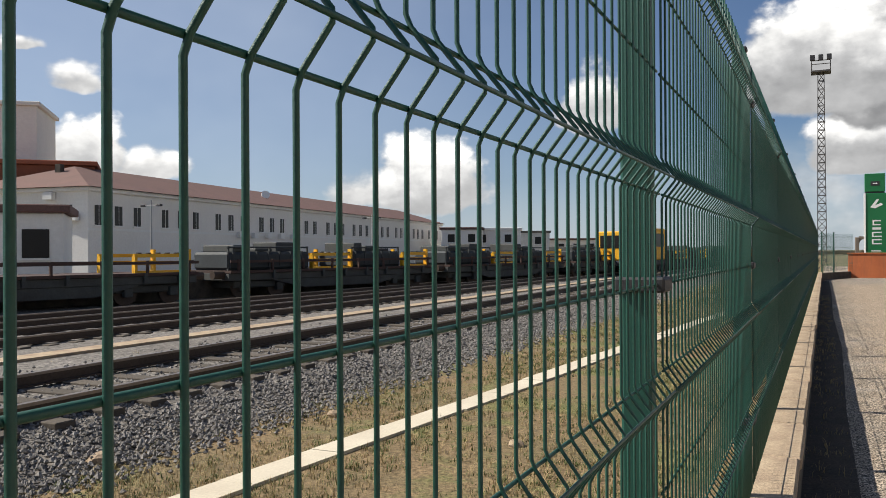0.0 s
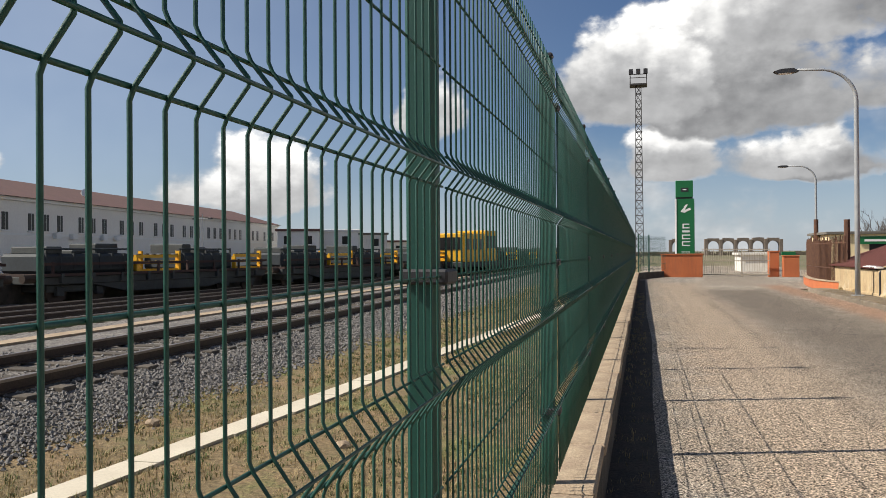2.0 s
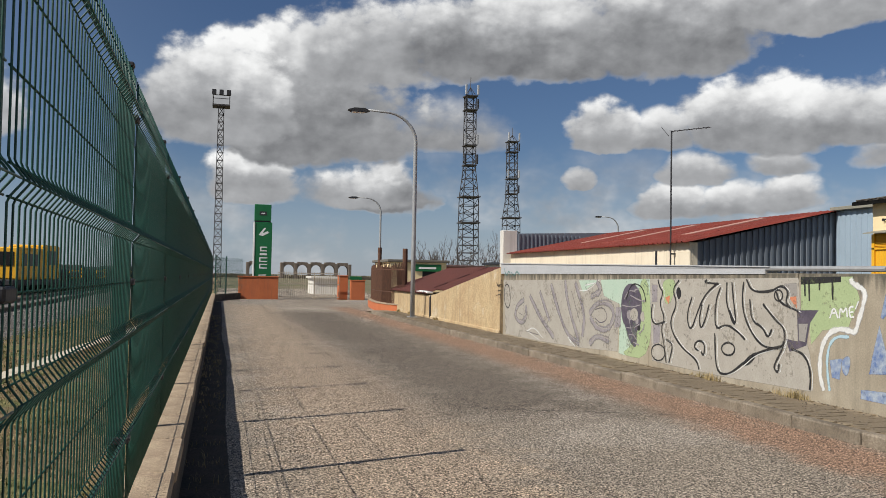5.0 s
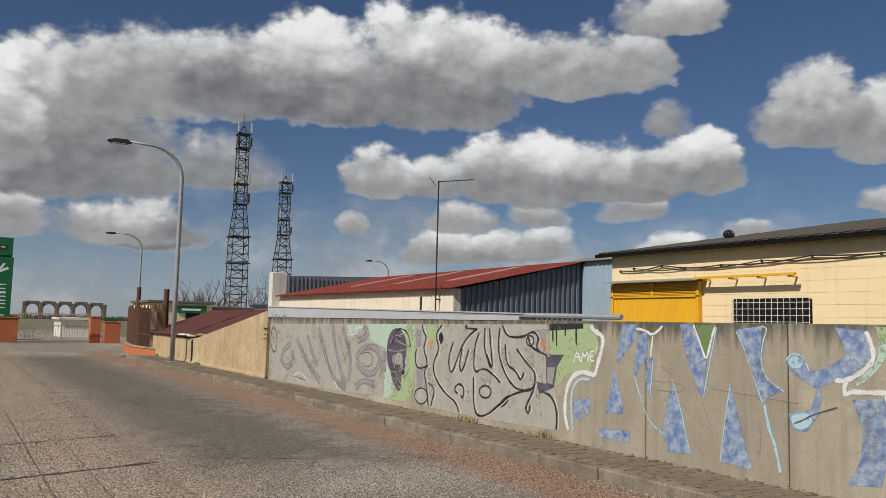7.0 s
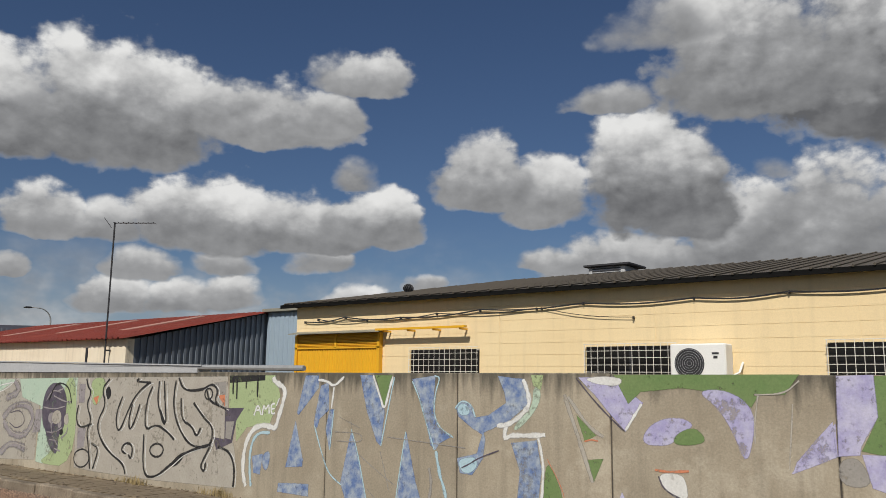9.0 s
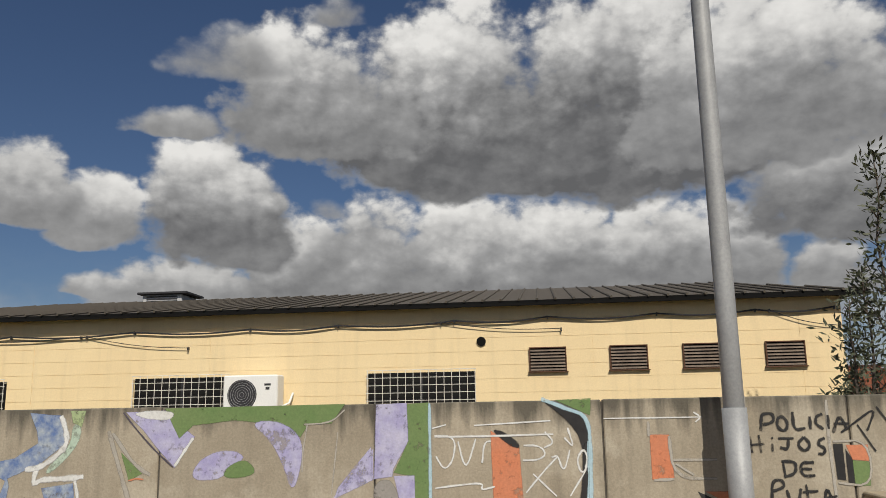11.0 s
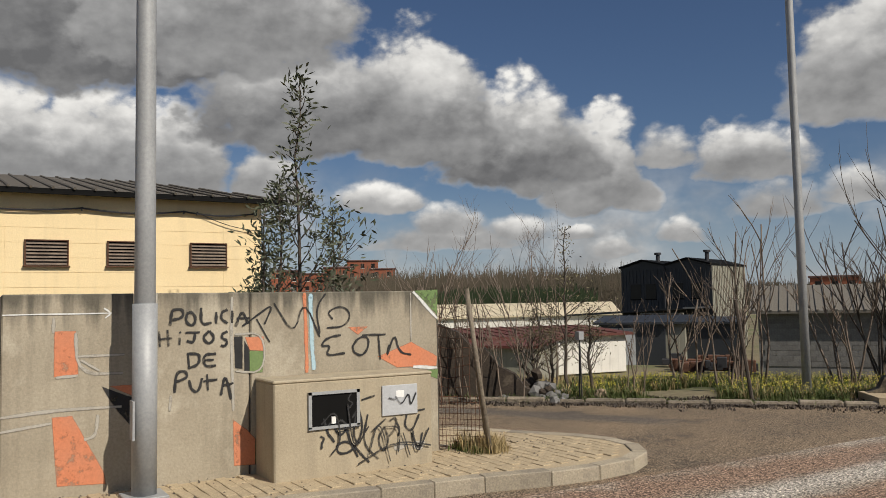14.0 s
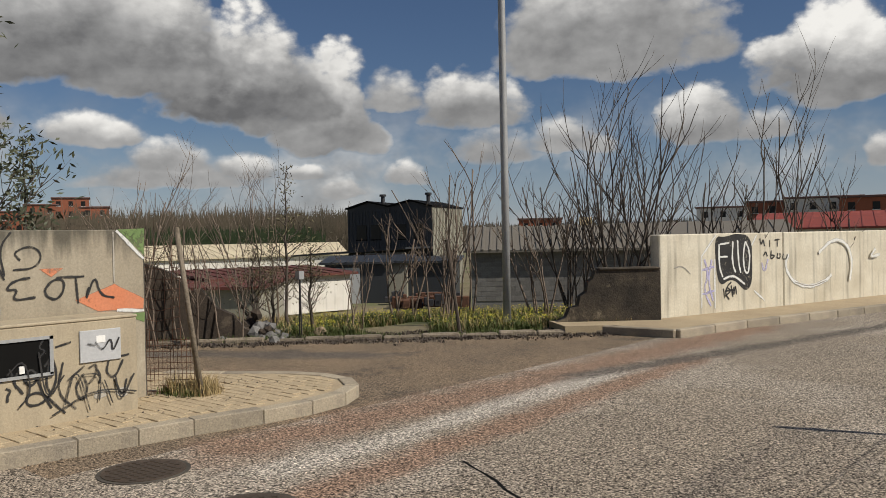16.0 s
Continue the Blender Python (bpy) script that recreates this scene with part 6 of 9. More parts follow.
# ---- pavement corner: wire fence at the end of the wall ----
def corner_fence():
    f = thing("old_wire_fence", "bent rusty wire mesh on leaning tube posts", "fence")
    for a, b in (((6.86, -4.62, 0.1), (7.02, -4.50, 1.72)), ((6.74, -4.56, 0.1), (6.95, -4.46, 1.66))):
        part("post", rd(a, b, 0.024, seg=10), M["kerb_dirty"], f, smooth=True)
    bm = bmesh.new()
    n = 12
    for k in range(n + 1):
        q = Vector((7.24, -4.28, 0)).lerp(Vector((6.9, -4.58, 0)), k / n)
        rod(bm, (q.x, q.y, 0.13), (q.x + 0.02 * math.sin(k), q.y, 0.66), 0.003, seg=4)
    for k in range(10):
        z = 0.15 + k * 0.055
        rod(bm, (7.24, -4.28, z), (6.9, -4.58, z), 0.003, seg=4)
    part("mesh", bm, M["rust"], f)
    bm = bmesh.new()
    for k in range(9):
        z = 0.75 + k * 0.1
        tube(bm, [(7.35, -4.3, z), (7.2, -4.40 + 0.03 * math.sin(k * 2), z - 0.03), (7.0, -4.5, z + 0.02 * math.sin(k))], 0.003, 4)
    for k in range(6):
        q = Vector((7.35, -4.3, 0)).lerp(Vector((7.0, -4.5, 0)), k / 5)
        rod(bm, (q.x, q.y, 0.6), (q.x + random.uniform(-0.05, 0.05), q.y, 1.62), 0.003, seg=4)
    part("mesh", bm, M["rust"], f)


corner_fence()


def scatter(n, cx, cy, rx, ry, z=0.115):
    def f():
        a, r = random.uniform(0, math.tau), math.sqrt(random.random())
        return cx + rx * r * math.cos(a), cy + ry * r * math.sin(a), z
    return f


tufts("corner_weeds", "dry weeds growing round the fence post", 130, scatter(0, 6.95, -4.6, 0.3, 0.22), 0.06, 0.24, "dry_grass", 7, 0.6, 0.004)
tufts("corner_weeds", "green weeds at the foot of the fence post", 90, scatter(0, 7.0, -4.55, 0.26, 0.2), 0.04, 0.14, "weed", 6, 0.6, 0.005)


# ---- the overgrown lot ----
KA, KB = Vector((12.6, -5.9, 0)), Vector((6.45, -11.95, 0))


def along_kerb(f, s, z=0.0):
    """A point f of the way along the far kerb, s metres behind it."""
    p = KA.lerp(KB, f)
    n = Vector((0.70, -0.714, 0))
    p = p + n * s
    return Vector((p.x, p.y, height(p.x, p.y) if z is None else z))


def lot_spot(f0, f1, s0, s1):
    def f():
        for _ in range(12):
            p = along_kerb(random.uniform(f0, f1), s0 + (s1 - s0) * random.random() ** 1.5, None)
            if noise.noise((p.x * 0.55, p.y * 0.55, 3.0)) > -0.25:
                break
        return p.x, p.y, p.z
    return f


tufts("weeds", "lush green weeds in the overgrown lot", 9000, lot_spot(0.36, 1.05, 0.6, 13), 0.05, 0.24, "weed", 7, 0.8, 0.006)
tufts("dry_weeds", "tangled dry weeds in the overgrown lot", 3200, lot_spot(0.0, 1.1, 0.6, 16), 0.06, 0.3, "dry_grass", 6, 0.5, 0.006)
tufts("kerb_weeds", "low weeds along the far kerb", 600, lot_spot(0.0, 1.0, 0.05, 0.5), 0.04, 0.16, "weed", 6, 0.7, 0.006)
vs, fs = [], []
for _ in range(1500):
    x, y, z = lot_spot(0.40, 1.03, 0.8, 11)()
    for _ in range(3):
        c = Vector((x + random.gauss(0, 0.08), y + random.gauss(0, 0.08), z + random.uniform(0.08, 0.27)))
        s = random.uniform(0.009, 0.02)
        b = len(vs)
        vs += [tuple(c + Vector((s, 0, 0))), tuple(c + Vector((-s * 0.5, s * 0.8, 0.3 * s))), tuple(c + Vector((-s * 0.5, -s * 0.8, 0.3 * s))), tuple(c + Vector((0, 0, s)))]
        fs += [(b, b + 1, b + 3), (b + 1, b + 2, b + 3), (b + 2, b, b + 3)]
me = bpy.data.meshes.new("mustard_flowers")
me.from_pydata(vs, [], fs)
me.materials.append(M["mustard"])
tagged(new("mustard_flowers", me), "yellow mustard flowers among the weeds", "flowers", kind="stuff")


def ruin_wall():
    w = thing("ruined_wall", "broken dark rendered wall ending in rubble", "wall")
    pts = [(0.0, 0.0), (0.0, 1.35), (1.0, 1.28), (1.6, 1.12), (2.0, 0.82), (2.25, 0.86), (2.6, 0.55), (3.0, 0.42), (3.25, 0.2), (3.6, 0.1), (3.6, -0.1), (0.0, -0.1)]
    a, b = polar(117.5, 13.8), polar(127.5, 13.6)
    d = (b - a).normalized()
    ob = prism(bmesh.new(), [(u * (b - a).length / 3.6, v) for u, v in pts], 0, "y", 0.3)
    ang = math.degrees(math.atan2(d.y, d.x))
    part("wall_body", ob, M["ruin"], w, m=pose(a.x, a.y, -0.02, 0, 0, ang))
    return w


ruin_wall()
rnd = random.Random(3)
for k in range(130):
    q = polar(rnd.gauss(127.4, 1.3), rnd.gauss(14.2, 0.35))
    s = rnd.uniform(0.04, 0.15)
    r = thing("rubble_block", "grey and pale lumps of broken masonry" if k % 3 else "pale lump of broken render among rubble", "rubble", "rubble heap")
    bm = bmesh.new()
    bmesh.ops.create_icosphere(bm, subdivisions=1, radius=s)
    for v in bm.verts:
        v.co *= rnd.uniform(0.65, 1.25)
    h = max(0.0, 0.42 - abs(q.length - 13.9) * 0.7 - abs(math.degrees(math.atan2(q.x, q.y)) - 127.3) * 0.22)
    part("lump", bm, M["coping"] if k % 9 == 0 else M["grey_block"] if k % 3 else M["ruin"], r, m=pose(q.x, q.y, height(q.x, q.y) + rnd.random() * h + s * 0.3, rnd.uniform(0, 90), 0, rnd.uniform(0, 180)))


def kerb_litter():
    p = along_kerb(random.random(), random.choice((-0.1 - abs(random.gauss(0, 0.22)), random.uniform(0.15, 0.9))), None)
    return p.x, p.y, max(p.z, 0.0) + 0.012


tufts("kerb_litter", "dead stalks and dirt gathered along the far kerb", 1500, kerb_litter, 0.008, 0.035, "bark", 4, 2.5, 0.01)


def far_kerb():
    k_ = thing("far_kerb", "dark worn concrete kerb along the overgrown lot", "kerb", kind="structure")
    L = (KB - KA).length
    n = int(L / 0.6)
    d = (KB - KA).normalized()
    ang = math.degrees(math.atan2(d.y, d.x))
    me = mesh_of(bx(0.003, L / n - 0.003, 0, 0.16, -0.15, 0.06, bevel=0.025), "kerb_stone", M["kerb_dirty"])
    for k in range(n):
        q = KA.lerp(KB, k / n)
        part("kerb_stone", me, None, k_, m=pose(q.x, q.y, random.uniform(-0.02, 0.01), 0, 0, ang + random.uniform(-1, 1)))
    return k_


far_kerb()

# pavement and white wall on the far side of the junction
wa, wb, wc = Vector((6.25, -13.25, 0)), Vector((4.28, -20.6, 0)), Vector((1.2, -34, 0))
pv = thing("far_pavement", "worn concrete pavement along the stained white wall", "pavement", kind="structure")
part("bed", prism(bmesh.new(), [(6.45, -11.95), (5.35, -11.75), (5.0, -13.6), (3.55, -18.6), (0.2, -34), (1.4, -34), (4.4, -20.6), (6.4, -13.2), (7.7, -12.0), (7.0, -11.4)], -0.1, "z", 0.22), M["pavement"], pv)
edge = [Vector((6.5, -11.75, 0)), Vector((5.3, -11.8, 0)), Vector((4.95, -13.6, 0)), Vector((3.5, -18.6, 0)), Vector((0.1, -34, 0))]
for a, b in zip(edge, edge[1:]):
    n = max(1, int((b - a).length / 0.8))
    d = (b - a).normalized()
    for k in range(n):
        q = a.lerp(b, k / n)
        part("kerb_stone", bx(0.005, (b - a).length / n - 0.005, -0.07, 0.07, -0.15, 0.13, bevel=0.015), M["kerb"], pv, m=pose(q.x, q.y, 0, 0, 0, math.degrees(math.atan2(d.y, d.x))))


def white_wall():
    w = thing("wall_south", "stained white rendered wall with black graffiti", "wall", kind="structure")
    for a, b in ((wa, Vector((5.3, -16.7, 0))), (Vector((5.3, -16.7, 0)), wb), (wb, wc)):
        d = b - a
        part("panel", bx(0.01, d.length - 0.01, 0.0, 0.22, -0.1, 1.56, bevel=0.02), M["old_white"], w, m=pose(a.x, a.y, 0, 0, 0, math.degrees(math.atan2(d.y, d.x))))
    return w


white_wall()


def dark_stub():
    w = thing("low_ruined_wall", "low soot-dark wall stub beside the white wall", "wall")
    a, b = Vector((7.95, -11.75, 0)), Vector((6.32, -13.25, 0))
    d = b - a
    L = d.length
    o = [(0.4, -0.05), (L, -0.05), (L, 0.95), (1.12, 0.96), (1.07, 0.82), (0.99, 0.76), (0.96, 0.6), (0.85, 0.52), (0.82, 0.36), (0.68, 0.33), (0.6, 0.17), (0.4, 0.08)]
    part("wall_body", prism(bmesh.new(), o, -0.25, "y", 0.25), M["soot"], w, m=pose(a.x, a.y, 0.02, 0, 0, math.degrees(math.atan2(d.y, d.x))))
    part("coping", bx(1.16, L, -0.28, 0.03, 0.952, 1.0, bevel=0.02), M["soot"], w, m=pose(a.x, a.y, 0.02, 0, 0, math.degrees(math.atan2(d.y, d.x))))


dark_stub()

# bare shrubs and trees
for k, (b, d, h, st, fan) in enumerate(((139.8, 15.5, 2.3, 7, 0.18), (141.4, 16.5, 3.4, 6, 0.2), (137.2, 16.5, 1.9, 5, 0.25), (151.6, 16.3, 4.0, 15, 0.34), (149.0, 16.8, 3.0, 10, 0.42),
                                        (153.6, 17.0, 3.2, 8, 0.3), (146.6, 15.8, 2.3, 6, 0.4), (158.8, 17.5, 3.3, 7, 0.36), (162.2, 18.2, 4.0, 7, 0.4), (165.8, 20, 2.8, 5, 0.4))):
    q = polar(b, d)
    bare_tree(q.x, q.y, height(q.x, q.y), h, st, fan, 50 + k, mat="pale_bark" if k in (0, 1, 2, 6) else "bark")
for k, (b, d, h, st) in enumerate(((120.8, 13.2, 2.2, 6), (123.0, 13.4, 1.9, 5), (125.6, 13.5, 1.8, 5), (118.9, 12.9, 2.6, 6), (121.9, 16, 3.0, 4), (134, 15, 1.5, 5))):
    q = polar(b, d)
    bare_tree(q.x, q.y, height(q.x, q.y), h, st, 0.4, 80 + k, "thin bare scrub among the rubble", "pale_bark", 0.016, 2, "scrub")
q = polar(129.4, 14.6)
leafy_tree(q.x, q.y, height(q.x, q.y), 2.9, 1.0, 9, "small sparse shrub with few leaves by the kerb", 3, 0.07, "scrub_leaf")
bare_tree(q.x + 0.3, q.y + 0.2, height(q.x, q.y), 2.8, 9, 0.65, 140, "reddish brown twiggy shrub in front of the white shed", "pale_bark", 0.016, 3, "scrub")
for k, (b, d) in enumerate(((127.2, 14.4), (131.0, 15.0), (128.4, 15.5))):
    q = polar(b, d)
    leafy_tree(q.x, q.y, height(q.x, q.y), 1.5, 0.7, 30 + k, "low tangled shrub in front of the white shed", 4, 0.06, "scrub_leaf")

pole = thing("leaning_stake", "thin leaning post standing in the weeds", "post")
q = along_kerb(0.72, 0.5)
part("stake", rd((q.x, q.y, -0.1), (q.x + 0.05, q.y + 0.25, 1.55), 0.03, seg=7), M["bark"], pole)
q = along_kerb(0.42, 0.5)
pole = thing("low_signpost", "short thin metal stand among the weeds", "post")
for dx in (0, 0.07):
    part("leg", rd((q.x + dx, q.y, -0.1), (q.x + 0.03, q.y, 0.95), 0.012, seg=6), M["dark_metal"], pole)
part("plate", bx(q.x - 0.02, q.x + 0.08, q.y - 0.05, q.y + 0.05, 0.95, 1.08), M["galv"], pole)


# ---- yard buildings in the hollow ----
def turned(bearing, dist, z=-2.05, turn=0.0):
    """A place in the hollow whose local -y looks back to the street."""
    c = polar(bearing, dist)
    return pose(c.x, c.y, z, 0, 0, -bearing + turn)


def tower_block():
    """Twin-gabled black building; local x to the right, y away from the street."""
    h = thing("industrial_tower", "tall black sheet metal building with twin gables", "building", m=turned(136.0, 62, -2.1, -25))
    W, D, e, r = 7.0, 6.4, 6.0, 6.5
    o = [(-W / 2, 0), (W / 2, 0), (W / 2, e), (W / 4, r), (0, e + 0.1), (-W / 4, r), (-W / 2, e)]
    part("wall", prism(bmesh.new(), o, 0, "y", D), M["black_sheet"], h)
    for a, b, c, d in ((-W / 2 - 0.1, e, -W / 4, r), (-W / 4, r, 0, e + 0.1), (0, e + 0.1, W / 4, r), (W / 4, r, W / 2 + 0.1, e)):
        part("roof", prism(bmesh.new(), [(a, b + 0.01), (c, d + 0.01), (c, d + 0.13), (a, b + 0.13)], -0.2, "y", D + 0.4), M["black"], h)
    rib = mesh_of(bx(0, 0.09, -0.035, 0, 2.6, e - 0.15), "rib", M["black_sheet"])
    for k in range(24):
        part("rib", rib, None, h, m=pose(-W / 2 + 0.05 + k * 0.28, 0, 0))
    for x in (-2.3, -1.1, 1.0, 2.4):
        w = part("window", bx(x - 0.4, x + 0.4, -0.05, 0.0, 3.7, 4.8), M["glass_dark"], h)
        part("frame", bx(x - 0.46, x + 0.46, -0.06, -0.0, 3.62, 3.7), M["black"], w)
    part("downpipe", rd((0, -0.08, 2.5), (0, -0.08, e), 0.07), M["dark_metal"], h)
    for x in (-W / 4 + 0.6, W / 4 + 0.9):
        v = part("chimney", rd((x, 1.4, r - 0.3), (x, 1.4, r + 0.6), 0.15, seg=12), M["dark_metal"], h)
        part("cowl", rd((x, 1.4, r + 0.5), (x, 1.4, r + 0.66), 0.26, seg=12), M["dark_metal"], v)
    g = part("side_wall", bx(W / 2, W / 2 + 0.04, 0, D, 0, e), M["grey_sheet"], h, "grey green ribbed side wall")
    rib2 = mesh_of(bx(W / 2 + 0.04, W / 2 + 0.08, 0, 0.12, 0, e - 0.05), "rib", M["grey_sheet"])
    for k in range(21):
        part("rib", rib2, None, g, m=pose(0, 0.1 + k * 0.3, 0))
    part("lean_roof", prism(bmesh.new(), [(-5.8, 2.55), (3.3, 3.0), (3.3, 3.12), (-5.8, 2.67)], -4.5, "y", 4.5), M["black_sheet"], h)
    part("lean_wall", bx(0.1, 3.2, -4.3, -4.2, 1.2, 2.75), M["grey_sheet"], h, "weathered vertical board wall")
    plank = mesh_of(bx(0, 0.16, -4.36, -4.3, 0.9, 2.7), "plank", M["pale_bark"])
    for k in range(16):
        part("plank", plank, None, h, m=pose(0.12 + 0.195 * k, 0, 0))
    part("lower_roof", prism(bmesh.new(), [(-3.4, 1.7), (1.6, 2.0), (1.6, 2.1), (-3.4, 1.8)], -8.5, "y", 4.0), M["black_sheet"], h)
    return h


tower_block()


def yard_shed(label, m, W, D, h, wall, roof, rise=0.6, door=None):
    s = thing("yard_shed", label, "shed", "yard sheds", m=m)
    part("wall", bx(-W / 2, W / 2, 0, D, 0, h), M[wall], s)
    part("roof", prism(bmesh.new(), [(-0.3, h), (D + 0.3, h + rise), (D + 0.3, h + rise + 0.12), (-0.3, h + 0.12)], -W / 2 - 0.3, "x", W + 0.6), M[roof], s)
    rib = mesh_of(prism(bmesh.new(), [(-0.32, h + 0.12), (D + 0.3, h + rise + 0.12), (D + 0.3, h + rise + 0.16), (-0.32, h + 0.16)], 0, "x", 0.08), "rib", M[roof])
    for k in range(int(W / 0.8)):
        part("rib", rib, None, s, m=pose(-W / 2 + 0.4 + 0.8 * k, 0, 0))
    if door:
        a, b, mt = door
        d = part("door", bx(a, b, -0.06, 0, 0.02, h - 0.2), M[mt], s)
        part("door_frame", bx((a + b) / 2 - 0.03, (a + b) / 2 + 0.03, -0.09, -0.06, 0.02, h - 0.2), M["dark_metal"], d)
    return s


yard_shed("grey metal workshop with wide sliding door", turned(133.7, 47, -2.05, -6), 3.6, 4, 2.25, "black_sheet", "black_sheet", 0.3, (-1.6, 0.2, "grey_paint"))
yard_shed("pale metal workshop front with mesh door", turned(135.6, 47.5, -2.05, -6), 2.6, 4, 2.25, "grey_sheet", "black_sheet", 0.3, (-1.0, 1.0, "grey_sheet"))
yard_shed("dark open store with stacked junk", turned(138.0, 48.5, -2.05, -6), 4.4, 4, 2.2, "black_sheet", "black_sheet", 0.2)
yard_shed("white walled shed with red roof", turned(128.9, 40, -1.95, 32), 7.6, 4.0, 1.8, "white_wall", "maroon_roof", 0.3)
yard_shed("dark walled shed with red roof", turned(123.6, 36, -1.9, -20), 4.6, 4.0, 1.5, "grey_sheet", "maroon_roof", 0.25)
cr = material("pale_roof", (0.62, 0.54, 0.38), 0.8, second=(0.45, 0.38, 0.27), scale=0.4, amount=0.6, grain=6, grain_amount=0.12, bump=0.05)
M["pale_roof"] = cr
for k, b in enumerate((119.6, 123.2, 126.6, 130.2)):
    yard_shed("long low shed with pale cream roof", turned(b, 70 + 3 * k, -2.0, 18 - 5 * k), 7.5, 10, 2.2, "white_wall", "pale_roof", 1.1)


def block_house():
    h = thing("block_house", "grey block building with fibre cement roof", "building", m=turned(148.0, 34, -2.05, 4))
    W, D, e = 7.4, 7.0, 3.0
    part("wall", bx(-W / 2, W / 2, 0, D, 0, e), M["grey_block"], h)
    o = [(-0.4, e), (D / 2, e + 1.0), (D / 2, e + 1.1), (-0.4, e + 0.1)]
    part("roof", prism(bmesh.new(), o, -W / 2 - 0.3, "x", W + 0.6), M["fibro"], h)
    part("roof", prism(bmesh.new(), [(D + 0.4, e), (D / 2, e + 1.0), (D / 2, e + 1.1), (D + 0.4, e + 0.1)], -W / 2 - 0.3, "x", W + 0.6), M["fibro"], h)
    rib = mesh_of(prism(bmesh.new(), [(-0.42, e + 0.1), (D / 2, e + 1.1), (D / 2, e + 1.14), (-0.42, e + 0.14)], 0, "x", 0.09), "rib", M["fibro"])
    for k in range(24):
        part("rib", rib, None, h, m=pose(-W / 2 - 0.2 + 0.32 * k, 0, 0))
    blk = mesh_of(bx(0.005, 0.395, -0.025, 0, 0.005, 0.195), "block", M["grey_block"])
    for r in range(5, 15):
        for k in range(19):
            x = -W / 2 + k * 0.4 + (0.2 if r % 2 else 0)
            if x + 0.4 <= W / 2:
                part("block", blk, None, h, m=pose(x, 0, r * 0.2))
    return h


block_house()
yard_shed("grey low store with fibre cement roof", turned(156.5, 40, -1.9, 0), 9, 6, 3.0, "grey_block", "fibro", 1.0)
tk = thing("chimney_block", "small cream chimney block above the roofs", "chimney", m=turned(149.6, 60, -2.0))
part("stack", bx(-0.45, 0.45, 0, 0.9, 0, 4.9, bevel=0.03), M["cream"], tk)
part("opening", bx(0.1, 0.3, -0.02, 0, 3.7, 4.3), M["black"], tk)
junk = random.Random(8)
for k in range(16):
    b, d = junk.uniform(135.5, 141), junk.uniform(42, 46)
    j = thing("scrap_pile", "rusty scrap and old machine parts in the yard", "scrap", "yard scrap", m=turned(b, d, -2.05))
    for _ in range(5):
        a, c = junk.uniform(-0.5, 0.5), junk.uniform(0, 0.4)
        part("scrap_piece", bx(a, a + junk.uniform(0.2, 0.7), -0.3, junk.uniform(0, 0.4), c * 0.5, c * 0.5 + junk.uniform(0.15, 0.6), bevel=0.03), M["rust"] if k % 3 else M["dark_metal"], j)


# ---- distance: woods, apartment blocks, low town ----
def far_woods(name, label, b0, b1, d0, d1, n, h0, h1, mat, seed, blob=False):
    """Many thin upright crowns with uneven tops, as one stretch of wood."""
    rnd = random.Random(seed)
    vs, fs = [], []
    for _ in range(n):
        c = polar(rnd.uniform(b0, b1), rnd.uniform(d0, d1), -2.2)
        h = rnd.uniform(h0, h1)
        w = h * rnd.uniform(0.10, 0.2)
        for _ in range(30 if not blob else 34):
            a = rnd.uniform(0, math.tau)
            r = w * math.sqrt(rnd.random()) * (1.6 if blob else 1.0)
            z0 = rnd.uniform(0.15, 0.8) * h
            l = h * rnd.uniform(0.1, 0.3) * (0.5 + 0.5 * rnd.random())
            t = 0.00034 * c.length * rnd.uniform(0.6, 1.4) * (2.6 if blob else 1)
            ox, oy = c.x + r * math.cos(a), c.y + r * math.sin(a)
            s = rnd.uniform(-0.25, 0.25) * l
            px, py = c.y / c.length, -c.x / c.length
            b = len(vs)
            vs += [(ox - px * t, oy - py * t, c.z + z0), (ox + px * t, oy + py * t, c.z + z0), (ox + px * (s + t * 0.3), oy + py * (s + t * 0.3), c.z + min(h, z0 + l)), (ox + px * (s - t * 0.3), oy + py * (s - t * 0.3), c.z + min(h, z0 + l))]
            fs.append((b, b + 1, b + 2, b + 3))
    me = bpy.data.meshes.new(name)
    me.from_pydata(vs, [], fs)
    me.materials.append(M[mat])
    return tagged(new(name, me), label, "trees", kind="stuff")


far_woods("far_woods", "brown leafless poplar wood in the distance", 113, 137, 170, 260, 3600, 6, 12.6, "far_trees", 1)
far_woods("far_woods", "brown leafless wood beyond the yard roofs", 136, 175, 230, 330, 3400, 4, 9.5, "far_trees", 2)
far_woods("far_pines", "dark green pines in front of the wood", 120.5, 131, 120, 150, 260, 4.2, 6.8, "pine", 3, True)
for k, (b, d, h) in enumerate(((14.8, 70, 4.6), (16.0, 71, 4.2), (14.4, 74, 3.8), (18.4, 72, 4.2))):
    q = polar(b, d)
    bare_tree(q.x, q.y, -0.1, h, 12, 0.9, 120 + k, "rounded bare tree behind the low buildings", "bark", 0.05, 3, "street trees")
far_woods("street_trees", "bare trees beyond the gate", -3, 13, 300, 360, 900, 2, 4.0, "far_trees", 5)
far_woods("yard_trees", "bare trees beyond the railway yard", -26, -2, 260, 330, 900, 2.5, 5.5, "far_trees", 6)
for k, (b, w, z) in enumerate(((113.6, 9, 13.5), (115.3, 10, 15.5), (116.7, 8, 12.8), (111.5, 12, 11.5), (110.0, 9, 12.5))):
    town_block("brick_apartments", "orange brick apartment block in the distance", b, 270, w, 9, z, "brick", "tile_roof", 3, -b)
